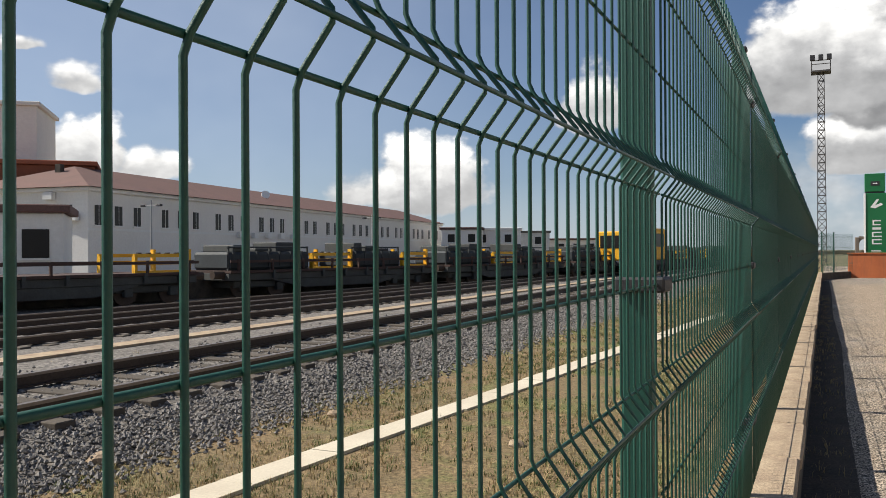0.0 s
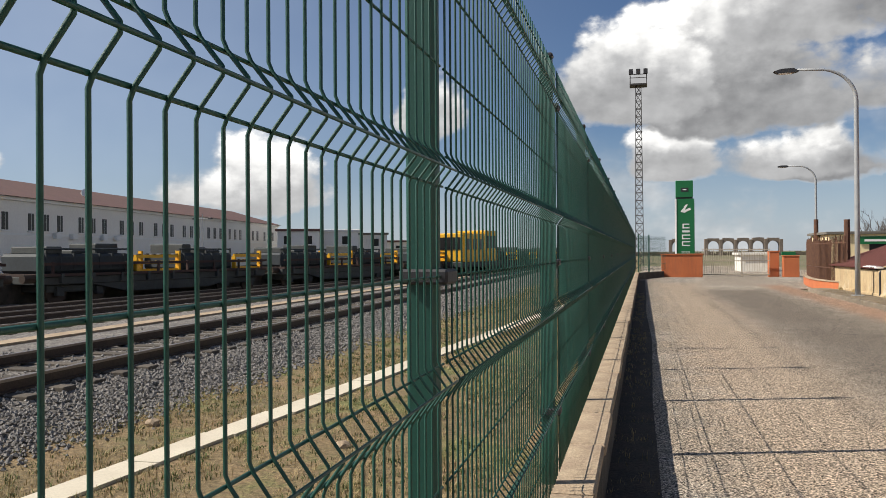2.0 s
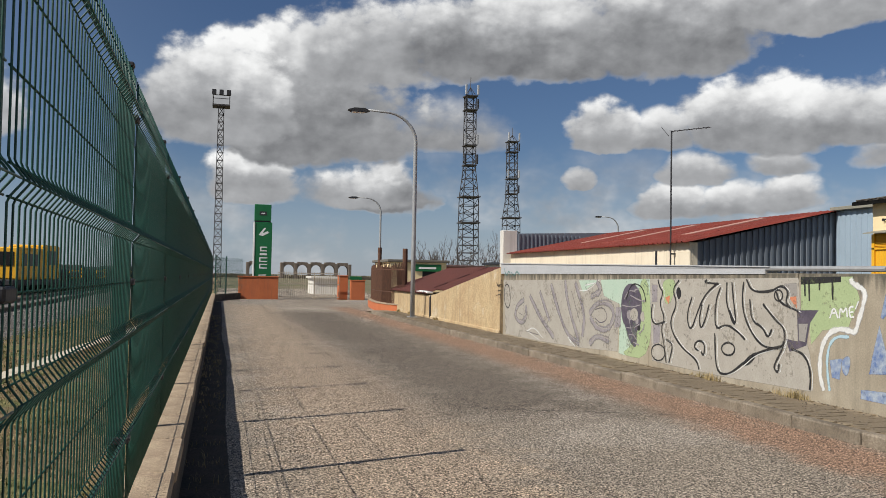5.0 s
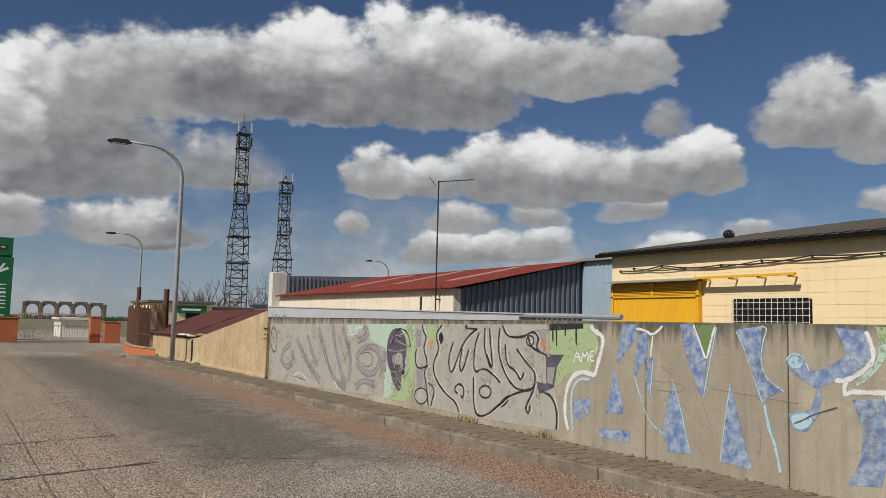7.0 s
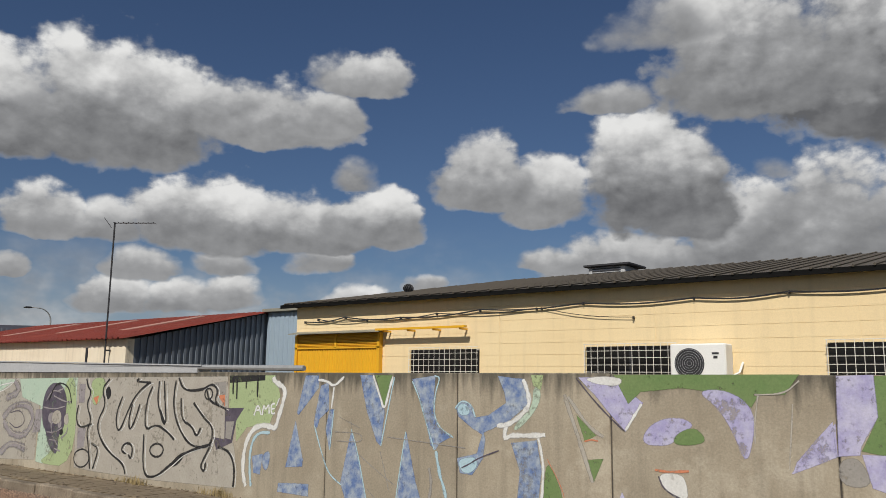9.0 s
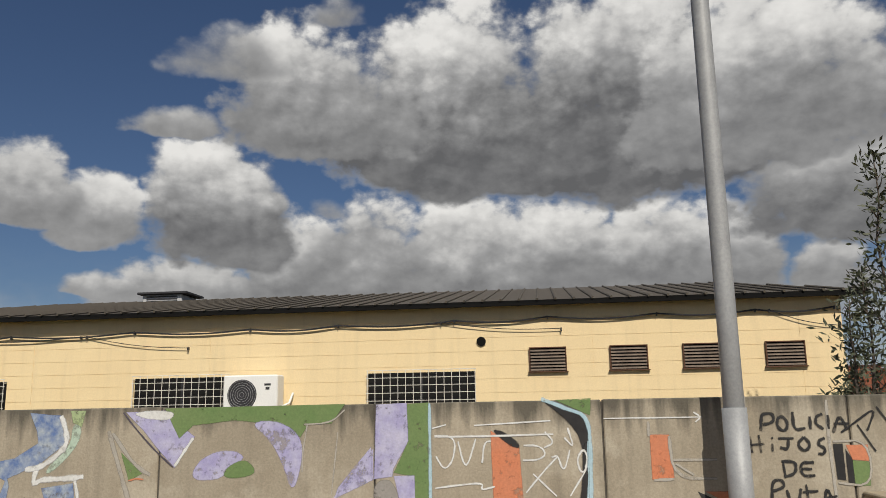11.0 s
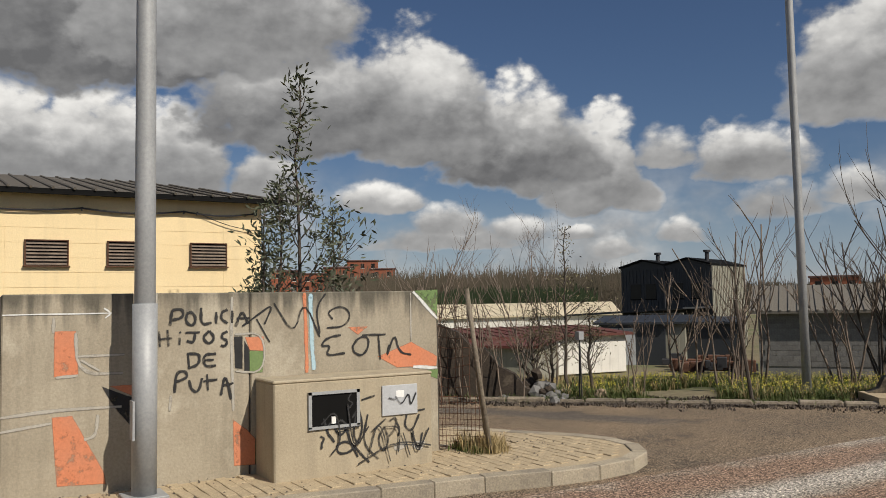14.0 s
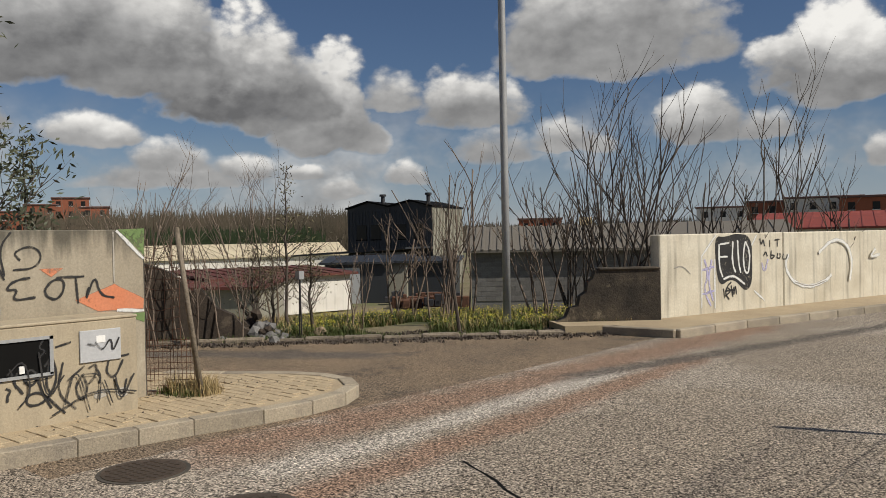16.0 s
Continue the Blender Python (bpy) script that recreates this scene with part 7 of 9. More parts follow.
for k, (b, d, w, z, mt) in enumerate(((124.0, 255, 9, 8.5, "station_white"), (128.2, 262, 7, 9.0, "station_white"), (146.4, 200, 10, 5.6, "brick"), (158.5, 210, 12, 7.5, "station_white"), (161.5, 190, 10, 7.8, "brick"), (164.5, 180, 14, 8.0, "white_wall"), (167.5, 170, 12, 7.5, "brick"))):
    town_block("far_house", "distant town house with red roof", b, d, w, 8, z, mt, "tile_roof", 1, -b)
yard_shed("low store with bright red roof", turned(166.0, 60, -1.0, 0), 12, 8, 2.7, "white_wall", "red_roof", 1.2)

# ---- spray paint on the walls ----
def rounded(pts, closed, times=2):
    for _ in range(times):
        out = [] if closed else [pts[0]]
        n = len(pts)
        for i in range(n if closed else n - 1):
            (a, b), (c, d) = pts[i], pts[(i + 1) % n]
            out += [(a * 0.75 + c * 0.25, b * 0.75 + d * 0.25), (a * 0.25 + c * 0.75, b * 0.25 + d * 0.75)]
        pts = out if closed else out + [pts[-1]]
    return pts


SOUTH = bpy.data.objects["wall_south"]
BOX = bpy.data.objects["meter_box"]
SOUTH_TURN = pose(6.25, -13.25, 0, 0, 0, math.degrees(math.atan2(-3.45, -0.95)))


def painted(bm, col, plane, name):
    """Sets paint drawn on (u, height) onto a wall."""
    ob = part(name, bm, M[col], {"wall": wall_east, "box": BOX, "south": SOUTH}[plane])
    if plane == "south":
        ob.matrix_basis = SOUTH_TURN
    return ob


def on_plane(plane, u, v, lift):
    if plane == "south":
        return Vector((u, -lift, v))
    return Vector(((WX if plane == "wall" else 6.72) - lift, u, v))


COATS = [0]


def stroke(col, width, pts, layer=2, plane="wall"):
    """A sprayed line with soft round ends and uneven width."""
    COATS[0] += 1
    pts = rounded(pts, False) if len(pts) > 2 else [tuple(pts[0]), ((pts[0][0] + pts[1][0]) / 2, (pts[0][1] + pts[1][1]) / 2), tuple(pts[1])]
    bm = bmesh.new()
    soft = bm.verts.layers.float.new("soft")
    rows = []
    n = len(pts)
    for i, (u, v) in enumerate(pts):
        a, b = pts[max(0, i - 1)], pts[min(n - 1, i + 1)]
        dx, dy = b[0] - a[0], b[1] - a[1]
        l = math.hypot(dx, dy) or 1
        w = (width * 0.52 + 0.002) * (0.8 if i in (0, n - 1) else 1.1 + 0.18 * math.sin(i * 1.7 + u * 9))
        lift = (0.003 + 0.0004 * layer if layer < 9 else 0.011 + 0.0012 * layer) + 0.0003 * i / n + 0.000008 * COATS[0]
        rows.append([bm.verts.new(on_plane(plane, u + k * dy / l * w, v - k * dx / l * w, lift)) for k in (-1, 0, 1)])
        rows[-1][0][soft] = rows[-1][2][soft] = 1.0
    for p, q in zip(rows, rows[1:]):
        for k in (0, 1):
            bm.faces.new((p[k], p[k + 1], q[k + 1], q[k]))
    return painted(bm, col, plane, "spray_line")


def fill(col, pts, smooth=0, layer=0, plane="wall"):
    """A painted patch with a feathered rim."""
    COATS[0] += 1
    if smooth:
        pts = rounded(pts, True, smooth + 1)
    n = len(pts)
    area = sum(pts[i][0] * pts[(i + 1) % n][1] - pts[(i + 1) % n][0] * pts[i][1] for i in range(n))
    turn = 1 if area > 0 else -1
    lift = 0.001 + 0.0004 * layer + 0.000008 * COATS[0]
    bm = bmesh.new()
    soft = bm.verts.layers.float.new("soft")
    core, rim = [], []
    for i, (u, v) in enumerate(pts):
        (a, b), (c, d) = pts[i - 1], pts[(i + 1) % n]
        l1, l2 = math.hypot(u - a, v - b) or 1, math.hypot(c - u, d - v) or 1
        nx, ny = turn * ((v - b) / l1 + (d - v) / l2), -turn * ((u - a) / l1 + (c - u) / l2)
        l = max(0.5, math.hypot(nx, ny))
        core.append(bm.verts.new(on_plane(plane, u - nx / l * 0.004, v - ny / l * 0.004, lift)))
        rim.append(bm.verts.new(on_plane(plane, u + nx / l * 0.014, min(v + ny / l * 0.014, 1.7 if plane == "wall" and v < 1.7 else v), lift)))
        core[-1][soft], rim[-1][soft] = 0.3, 1.0
    f = bm.faces.new(core)
    for i in range(n):
        k = (i + 1) % n
        bm.faces.new((core[k], core[i], rim[i], rim[k]))
    f.normal_update()
    bmesh.ops.triangulate(bm, faces=[f])
    return painted(bm, col, plane, "spray_patch")


# grey letters on mint, a skull, outlined letters
fill("p_silver", [(20.44, 1.52), (14.71, 1.59), (13.98, 1.22), (14.0, 0.25), (15.65, 0.18), (17.91, 0.14), (20.21, 0.14)], 0, 0, "wall")
fill("p_mint", [(14.73, 1.58), (12.83, 1.61), (12.78, 0.77), (13.11, 0.63), (13.71, 0.21), (13.95, 0.23), (13.93, 1.14), (14.58, 1.27)], 0, 1, "wall")
fill("p_pale_green", [(13.21, 1.6), (12.83, 1.61), (12.74, 0.22), (13.9, 0.2), (13.49, 0.38), (13.21, 0.75)], 1, 2, "wall")
fill("p_mint", [(15.74, 1.56), (14.82, 1.57), (15.53, 1.32)], 0, 1, "wall")
fill("p_mauve", [(14.07, 1.07), (13.86, 1.08), (13.89, 0.71), (14.13, 0.69)], 0, 1, "wall")
stroke("p_black", 0.04, [(19.89, 1.12), (19.89, 0.97), (19.96, 0.85), (20.07, 0.8), (20.19, 0.84), (20.3, 0.95), (20.35, 1.11), (20.35, 1.27), (20.28, 1.39), (20.17, 1.43), (20.04, 1.39), (19.94, 1.28), (19.89, 1.12)], 2, "wall")
stroke("p_white", 0.02, [(15.72, 1.36), (15.33, 1.34), (14.82, 1.57)], 3, "wall")
stroke("p_white", 0.02, [(16.28, 0.35), (15.88, 0.18)], 3, "wall")
stroke("p_white", 0.02, [(18.73, 0.32), (17.91, 0.17)], 3, "wall")
stroke("p_white", 0.02, [(16.9, 0.81), (16.81, 0.9), (16.7, 0.82)], 3, "wall")
fill("p_violet", [(13.59, 1.53), (13.31, 1.5), (13.11, 1.31), (13.1, 1.06), (13.13, 0.79), (13.28, 0.7), (13.27, 0.39), (13.41, 0.4), (13.6, 0.54), (13.68, 0.72), (13.84, 0.87), (13.87, 1.18), (13.79, 1.4)], 1, 3, "wall")
fill("p_mauve", [(13.41, 0.95), (13.43, 0.91), (13.47, 0.87), (13.52, 0.86), (13.58, 0.87), (13.63, 0.9), (13.65, 0.94), (13.64, 0.99), (13.6, 1.03), (13.54, 1.04), (13.48, 1.03), (13.43, 1.0)], 0, 4, "wall")
fill("p_mauve", [(13.21, 0.86), (13.22, 0.83), (13.24, 0.81), (13.27, 0.8), (13.3, 0.8), (13.32, 0.83), (13.33, 0.86), (13.33, 0.89), (13.31, 0.92), (13.28, 0.93), (13.25, 0.92), (13.22, 0.9)], 0, 4, "wall")
stroke("p_mauve", 0.025, [(13.75, 1.23), (13.58, 1.41), (13.3, 1.37)], 5, "wall")
stroke("p_mauve", 0.025, [(13.66, 0.72), (13.39, 0.72), (13.17, 0.81)], 5, "wall")
stroke("p_mauve", 0.025, [(13.56, 0.6), (13.33, 0.6)], 5, "wall")
stroke("p_mauve", 0.025, [(13.83, 1.12), (13.46, 1.09), (13.15, 1.15)], 5, "wall")
fill("p_silver", [(12.83, 1.61), (9.04, 1.65), (9.0, 1.22), (8.81, 0.63), (8.81, 0.23), (10.75, 0.19), (12.18, 0.2), (12.73, 0.22)], 0, 0, "wall")
fill("p_pale_green", [(12.4, 1.61), (11.94, 1.61), (12.12, 1.24), (12.29, 1.18), (12.38, 1.35)], 1, 1, "wall")
fill("p_orange", [(12.31, 1.3), (12.16, 1.34), (12.2, 1.2)], 0, 2, "wall")
stroke("p_black", 0.042, [(12.55, 1.6), (12.49, 1.47), (12.37, 1.39), (12.5, 1.19), (12.31, 0.96), (12.44, 0.79), (12.36, 0.6), (12.26, 0.22)], 2, "wall")
stroke("p_white", 0.014, [(12.48, 1.6), (12.41, 1.46), (12.29, 1.39), (12.43, 1.18), (12.23, 0.95), (12.37, 0.79), (12.29, 0.6), (12.19, 0.22)], 1, "wall")
stroke("p_black", 0.042, [(12.73, 1.18), (12.78, 0.98), (12.66, 0.82), (12.3, 0.9)], 2, "wall")
stroke("p_white", 0.014, [(12.65, 1.18), (12.71, 0.97), (12.59, 0.82), (12.23, 0.9)], 1, "wall")
stroke("p_black", 0.042, [(11.88, 1.6), (12.09, 1.44), (11.93, 1.21), (12.16, 0.93), (12.05, 0.7), (11.74, 0.49), (11.37, 0.37), (11.29, 0.22)], 2, "wall")
stroke("p_white", 0.014, [(11.81, 1.59), (12.02, 1.43), (11.86, 1.2), (12.09, 0.92), (11.98, 0.7), (11.67, 0.49), (11.31, 0.37), (11.23, 0.21)], 1, "wall")
stroke("p_black", 0.042, [(11.5, 1.34), (11.66, 1.03), (11.54, 0.77), (11.34, 1.12), (11.14, 1.39), (10.81, 1.56)], 2, "wall")
stroke("p_white", 0.014, [(11.43, 1.33), (11.59, 1.02), (11.47, 0.77), (11.28, 1.11), (11.08, 1.38), (10.75, 1.55)], 1, "wall")
stroke("p_black", 0.042, [(11.22, 1.23), (11.3, 1.01), (11.25, 0.83), (11.12, 1.02), (11.03, 1.24)], 2, "wall")
stroke("p_white", 0.014, [(11.16, 1.23), (11.23, 1.0), (11.19, 0.82), (11.06, 1.01), (10.97, 1.24)], 1, "wall")
stroke("p_black", 0.042, [(11.31, 0.51), (11.45, 0.55), (11.35, 0.67), (11.14, 0.65), (11.16, 0.43), (11.24, 0.5)], 2, "wall")
stroke("p_white", 0.014, [(11.24, 0.51), (11.39, 0.55), (11.29, 0.67), (11.08, 0.65), (11.1, 0.43), (11.17, 0.49)], 1, "wall")
stroke("p_black", 0.042, [(10.74, 1.5), (10.87, 1.28), (10.88, 0.85), (10.59, 0.97), (10.33, 0.88), (10.14, 0.77)], 2, "wall")
stroke("p_white", 0.014, [(10.68, 1.5), (10.81, 1.28), (10.82, 0.85), (10.53, 0.97), (10.27, 0.88), (10.09, 0.77)], 1, "wall")
stroke("p_black", 0.042, [(10.58, 1.58), (10.6, 1.26), (10.43, 1.02), (10.35, 0.99), (10.41, 1.26), (10.46, 1.58)], 2, "wall")
stroke("p_white", 0.014, [(10.53, 1.57), (10.54, 1.25), (10.37, 1.01), (10.29, 0.98), (10.35, 1.26), (10.4, 1.58)], 1, "wall")
stroke("p_black", 0.042, [(10.18, 1.59), (10.22, 1.31), (10.15, 1.07), (9.96, 0.84), (9.73, 0.7), (9.39, 0.71), (9.31, 0.81)], 2, "wall")
stroke("p_white", 0.014, [(10.12, 1.58), (10.17, 1.3), (10.1, 1.06), (9.91, 0.83), (9.67, 0.7), (9.34, 0.71), (9.26, 0.81)], 1, "wall")
stroke("p_black", 0.042, [(10.04, 1.35), (10.0, 1.04), (9.76, 0.98), (9.64, 0.82), (9.56, 0.96)], 2, "wall")
stroke("p_white", 0.014, [(9.99, 1.34), (9.95, 1.03), (9.71, 0.98), (9.59, 0.82), (9.51, 0.96)], 1, "wall")
stroke("p_black", 0.042, [(10.12, 1.63), (9.99, 1.45), (9.58, 1.46), (9.36, 1.56), (9.22, 1.47), (9.3, 1.3), (9.03, 1.22)], 2, "wall")
stroke("p_white", 0.014, [(10.06, 1.63), (9.93, 1.45), (9.53, 1.46), (9.31, 1.56), (9.17, 1.46), (9.25, 1.3), (8.98, 1.21)], 1, "wall")
stroke("p_black", 0.042, [(10.88, 0.81), (10.85, 0.24), (10.55, 0.22), (10.22, 0.41), (9.93, 0.6), (9.34, 0.75)], 2, "wall")
stroke("p_white", 0.014, [(10.82, 0.81), (10.79, 0.24), (10.5, 0.22), (10.16, 0.4), (9.87, 0.6), (9.29, 0.74)], 1, "wall")
stroke("p_black", 0.042, [(9.75, 1.29), (9.51, 1.1), (9.29, 0.98), (9.31, 0.75), (9.47, 0.54), (9.52, 0.44), (9.43, 0.38), (9.41, 0.51)], 2, "wall")
stroke("p_white", 0.014, [(9.69, 1.28), (9.46, 1.09), (9.24, 0.97), (9.26, 0.75), (9.42, 0.54), (9.47, 0.44), (9.38, 0.38), (9.36, 0.51)], 1, "wall")
stroke("p_black", 0.042, [(9.17, 0.73), (8.91, 0.68), (8.8, 0.47), (8.82, 0.24)], 2, "wall")
stroke("p_white", 0.014, [(9.13, 0.72), (8.87, 0.68), (8.76, 0.47), (8.78, 0.24)], 1, "wall")
stroke("p_black", 0.042, [(12.28, 0.61), (12.04, 0.55), (12.18, 0.23)], 2, "wall")
stroke("p_white", 0.014, [(12.21, 0.6), (11.98, 0.54), (12.11, 0.22)], 1, "wall")
stroke("p_black", 0.042, [(11.09, 1.61), (11.19, 1.57), (10.78, 1.55)], 2, "wall")
stroke("p_white", 0.014, [(11.02, 1.6), (11.13, 1.56), (10.72, 1.54)], 1, "wall")
stroke("p_black", 0.042, [(9.47, 1.46), (9.41, 1.33), (9.19, 1.26)], 2, "wall")
stroke("p_white", 0.014, [(9.42, 1.46), (9.36, 1.33), (9.14, 1.25)], 1, "wall")
stroke("p_black", 0.03, [(12.3, 0.39), (12.32, 0.32), (12.4, 0.26), (12.51, 0.23), (12.63, 0.24), (12.72, 0.29), (12.75, 0.35), (12.73, 0.43), (12.65, 0.48), (12.53, 0.51), (12.42, 0.5), (12.33, 0.46), (12.3, 0.39)], 2, "wall")
stroke("p_black", 0.035, [(10.38, 0.62), (10.4, 0.57), (10.45, 0.53), (10.54, 0.51), (10.62, 0.52), (10.68, 0.55), (10.71, 0.59), (10.69, 0.64), (10.63, 0.68), (10.54, 0.7), (10.46, 0.69), (10.4, 0.66), (10.38, 0.62)], 2, "wall")
fill("p_black", [(11.82, 1.39), (11.83, 1.34), (11.86, 1.31), (11.89, 1.29), (11.93, 1.3), (11.96, 1.34), (11.97, 1.38), (11.97, 1.43), (11.94, 1.46), (11.9, 1.48), (11.87, 1.47), (11.84, 1.43)], 0, 2, "wall")
stroke("p_black", 0.03, [(9.34, 1.42), (9.35, 1.38), (9.38, 1.35), (9.42, 1.34), (9.47, 1.35), (9.5, 1.38), (9.51, 1.41), (9.5, 1.45), (9.47, 1.48), (9.43, 1.49), (9.38, 1.48), (9.35, 1.45), (9.34, 1.42)], 2, "wall")
fill("p_black", [(10.54, 1.24), (10.35, 0.94), (10.48, 1.01)], 1, 3, "wall")
fill("p_black", [(10.22, 0.38), (10.07, 0.55), (9.83, 0.64), (10.0, 0.45)], 1, 3, "wall")
fill("p_violet", [(9.06, 1.23), (8.67, 1.25), (8.82, 1.09), (8.89, 0.8), (9.2, 0.69), (9.28, 0.85), (9.04, 0.83)], 0, 2, "wall")
fill("p_grey", [(9.03, 1.06), (8.86, 1.07), (8.91, 0.84), (9.02, 0.85)], 0, 3, "wall")
fill("p_grey", [(9.31, 1.57), (9.07, 1.58), (9.06, 1.42), (9.25, 1.42)], 0, 2, "wall")
fill("p_orange", [(9.22, 1.4), (9.08, 1.41), (9.07, 1.26)], 0, 2, "wall")
fill("p_mauve", [(12.75, 1.51), (12.57, 1.51), (12.57, 1.23), (12.73, 1.22)], 0, 1, "wall")
fill("p_mauve", [(12.7, 0.82), (12.46, 0.83), (12.49, 0.55), (12.68, 0.5)], 0, 1, "wall")
stroke("p_grey", 0.165, [(18.9, 1.06), (19.39, 0.9), (19.54, 0.61), (19.07, 0.46), (18.69, 0.66), (18.8, 0.93)], 1, "wall")
stroke("p_mauve", 0.135, [(18.9, 1.06), (19.39, 0.9), (19.54, 0.61), (19.07, 0.46), (18.69, 0.66), (18.8, 0.93)], 2, "wall")
stroke("p_silver", 0.018, [(18.83, 1.08), (19.31, 0.93), (19.46, 0.64), (19.0, 0.49), (18.62, 0.68), (18.72, 0.95)], 3, "wall")
stroke("p_grey", 0.165, [(18.53, 1.18), (17.87, 0.7), (17.02, 0.29)], 1, "wall")
stroke("p_mauve", 0.135, [(18.53, 1.18), (17.87, 0.7), (17.02, 0.29)], 2, "wall")
stroke("p_silver", 0.018, [(18.45, 1.2), (17.8, 0.72), (16.95, 0.31)], 3, "wall")
stroke("p_grey", 0.165, [(17.89, 1.29), (17.27, 0.63)], 1, "wall")
stroke("p_mauve", 0.135, [(17.89, 1.29), (17.27, 0.63)], 2, "wall")
stroke("p_silver", 0.018, [(17.82, 1.31), (17.21, 0.66)], 3, "wall")
stroke("p_grey", 0.165, [(17.22, 1.47), (16.8, 0.88), (16.25, 0.36), (15.67, 0.26)], 1, "wall")
stroke("p_mauve", 0.135, [(17.22, 1.47), (16.8, 0.88), (16.25, 0.36), (15.67, 0.26)], 2, "wall")
stroke("p_silver", 0.018, [(17.16, 1.49), (16.74, 0.9), (16.19, 0.38), (15.62, 0.28)], 3, "wall")
stroke("p_grey", 0.165, [(16.44, 1.56), (16.27, 1.02), (15.7, 0.31)], 1, "wall")
stroke("p_mauve", 0.135, [(16.44, 1.56), (16.27, 1.02), (15.7, 0.31)], 2, "wall")
stroke("p_silver", 0.018, [(16.38, 1.57), (16.21, 1.04), (15.65, 0.33)], 3, "wall")
stroke("p_grey", 0.165, [(15.92, 1.52), (15.42, 0.88), (15.54, 0.41)], 1, "wall")
stroke("p_mauve", 0.135, [(15.92, 1.52), (15.42, 0.88), (15.54, 0.41)], 2, "wall")
stroke("p_silver", 0.018, [(15.86, 1.54), (15.36, 0.9), (15.48, 0.43)], 3, "wall")
stroke("p_grey", 0.165, [(15.22, 0.89), (14.9, 1.13), (14.29, 1.15), (14.11, 0.89), (14.39, 0.61), (14.89, 0.63), (15.18, 0.84)], 1, "wall")
stroke("p_mauve", 0.135, [(15.22, 0.89), (14.9, 1.13), (14.29, 1.15), (14.11, 0.89), (14.39, 0.61), (14.89, 0.63), (15.18, 0.84)], 2, "wall")
stroke("p_silver", 0.018, [(15.16, 0.91), (14.85, 1.15), (14.24, 1.17), (14.06, 0.91), (14.35, 0.63), (14.84, 0.65), (15.12, 0.86)], 3, "wall")
stroke("p_grey", 0.165, [(15.2, 0.29), (14.88, 0.49), (14.33, 0.42)], 1, "wall")
stroke("p_mauve", 0.135, [(15.2, 0.29), (14.88, 0.49), (14.33, 0.42)], 2, "wall")
stroke("p_silver", 0.018, [(15.15, 0.32), (14.83, 0.51), (14.28, 0.44)], 3, "wall")
stroke("p_grey", 0.165, [(14.91, 1.55), (14.66, 1.36), (15.16, 1.24)], 1, "wall")
stroke("p_mauve", 0.135, [(14.91, 1.55), (14.66, 1.36), (15.16, 1.24)], 2, "wall")
stroke("p_silver", 0.018, [(14.86, 1.57), (14.61, 1.38), (15.11, 1.26)], 3, "wall")
stroke("p_violet", 0.02, [(18.24, 1.05), (17.52, 0.46)], 4, "wall")
stroke("p_violet", 0.02, [(16.97, 1.25), (16.48, 0.53)], 4, "wall")
stroke("p_violet", 0.02, [(16.1, 1.33), (15.66, 0.7)], 4, "wall")
stroke("p_violet", 0.02, [(14.96, 0.99), (14.59, 1.06), (14.38, 0.85), (14.7, 0.72), (14.96, 0.82)], 4, "wall")
stroke("p_violet", 0.02, [(18.77, 0.31), (17.86, 0.27)], 4, "wall")
stroke("p_violet", 0.02, [(19.28, 0.73), (18.98, 0.68)], 4, "wall")
stroke("p_white", 0.03, [(18.68, 0.31), (18.22, 0.45), (17.68, 0.22)], 4, "wall")
stroke("p_white", 0.03, [(15.43, 1.46), (14.97, 1.52)], 4, "wall")
stroke("p_white", 0.03, [(16.25, 0.36), (16.07, 0.22)], 4, "wall")
fill("p_silver", [(13.23, 0.98), (13.25, 0.92), (13.3, 0.88), (13.37, 0.86), (13.45, 0.87), (13.5, 0.91), (13.52, 0.96), (13.5, 1.02), (13.45, 1.06), (13.38, 1.08), (13.3, 1.07), (13.25, 1.03)], 0, 7, "wall")
fill("p_silver", [(13.0, 0.95), (13.0, 0.9), (13.03, 0.87), (13.06, 0.86), (13.1, 0.87), (13.13, 0.9), (13.14, 0.94), (13.13, 0.99), (13.1, 1.02), (13.07, 1.04), (13.03, 1.03), (13.01, 0.99)], 0, 7, "wall")
fill("p_black", [(13.14, 0.74), (13.15, 0.72), (13.17, 0.7), (13.19, 0.69), (13.22, 0.7), (13.24, 0.71), (13.24, 0.73), (13.24, 0.76), (13.22, 0.78), (13.19, 0.78), (13.17, 0.78), (13.15, 0.76)], 0, 7, "wall")
stroke("p_mauve", 0.035, [(13.51, 1.31), (13.19, 1.23), (12.97, 1.22)], 7, "wall")
stroke("p_mauve", 0.035, [(13.56, 1.0), (13.49, 0.67), (13.26, 0.52)], 7, "wall")
stroke("p_mauve", 0.035, [(13.4, 1.39), (13.2, 1.44)], 7, "wall")
stroke("p_mauve", 0.035, [(13.18, 0.64), (13.03, 0.72), (13.0, 0.82)], 7, "wall")
stroke("p_mauve", 0.035, [(13.38, 0.47), (13.18, 0.44)], 7, "wall")
stroke("p_black", 0.03, [(13.67, 1.23), (13.51, 1.49), (13.3, 1.53), (13.05, 1.45), (12.94, 1.2)], 7, "wall")
stroke("p_teal", 0.03, [(20.33, 1.83), (20.16, 1.61), (19.96, 1.8), (19.84, 1.61)], 10, "wall")
stroke("p_teal", 0.03, [(19.8, 1.73), (19.59, 1.63), (19.39, 1.77), (19.18, 1.67)], 10, "wall")
stroke("p_black", 0.025, [(20.9, 1.46), (20.71, 1.31), (20.49, 1.54)], 17, "wall")
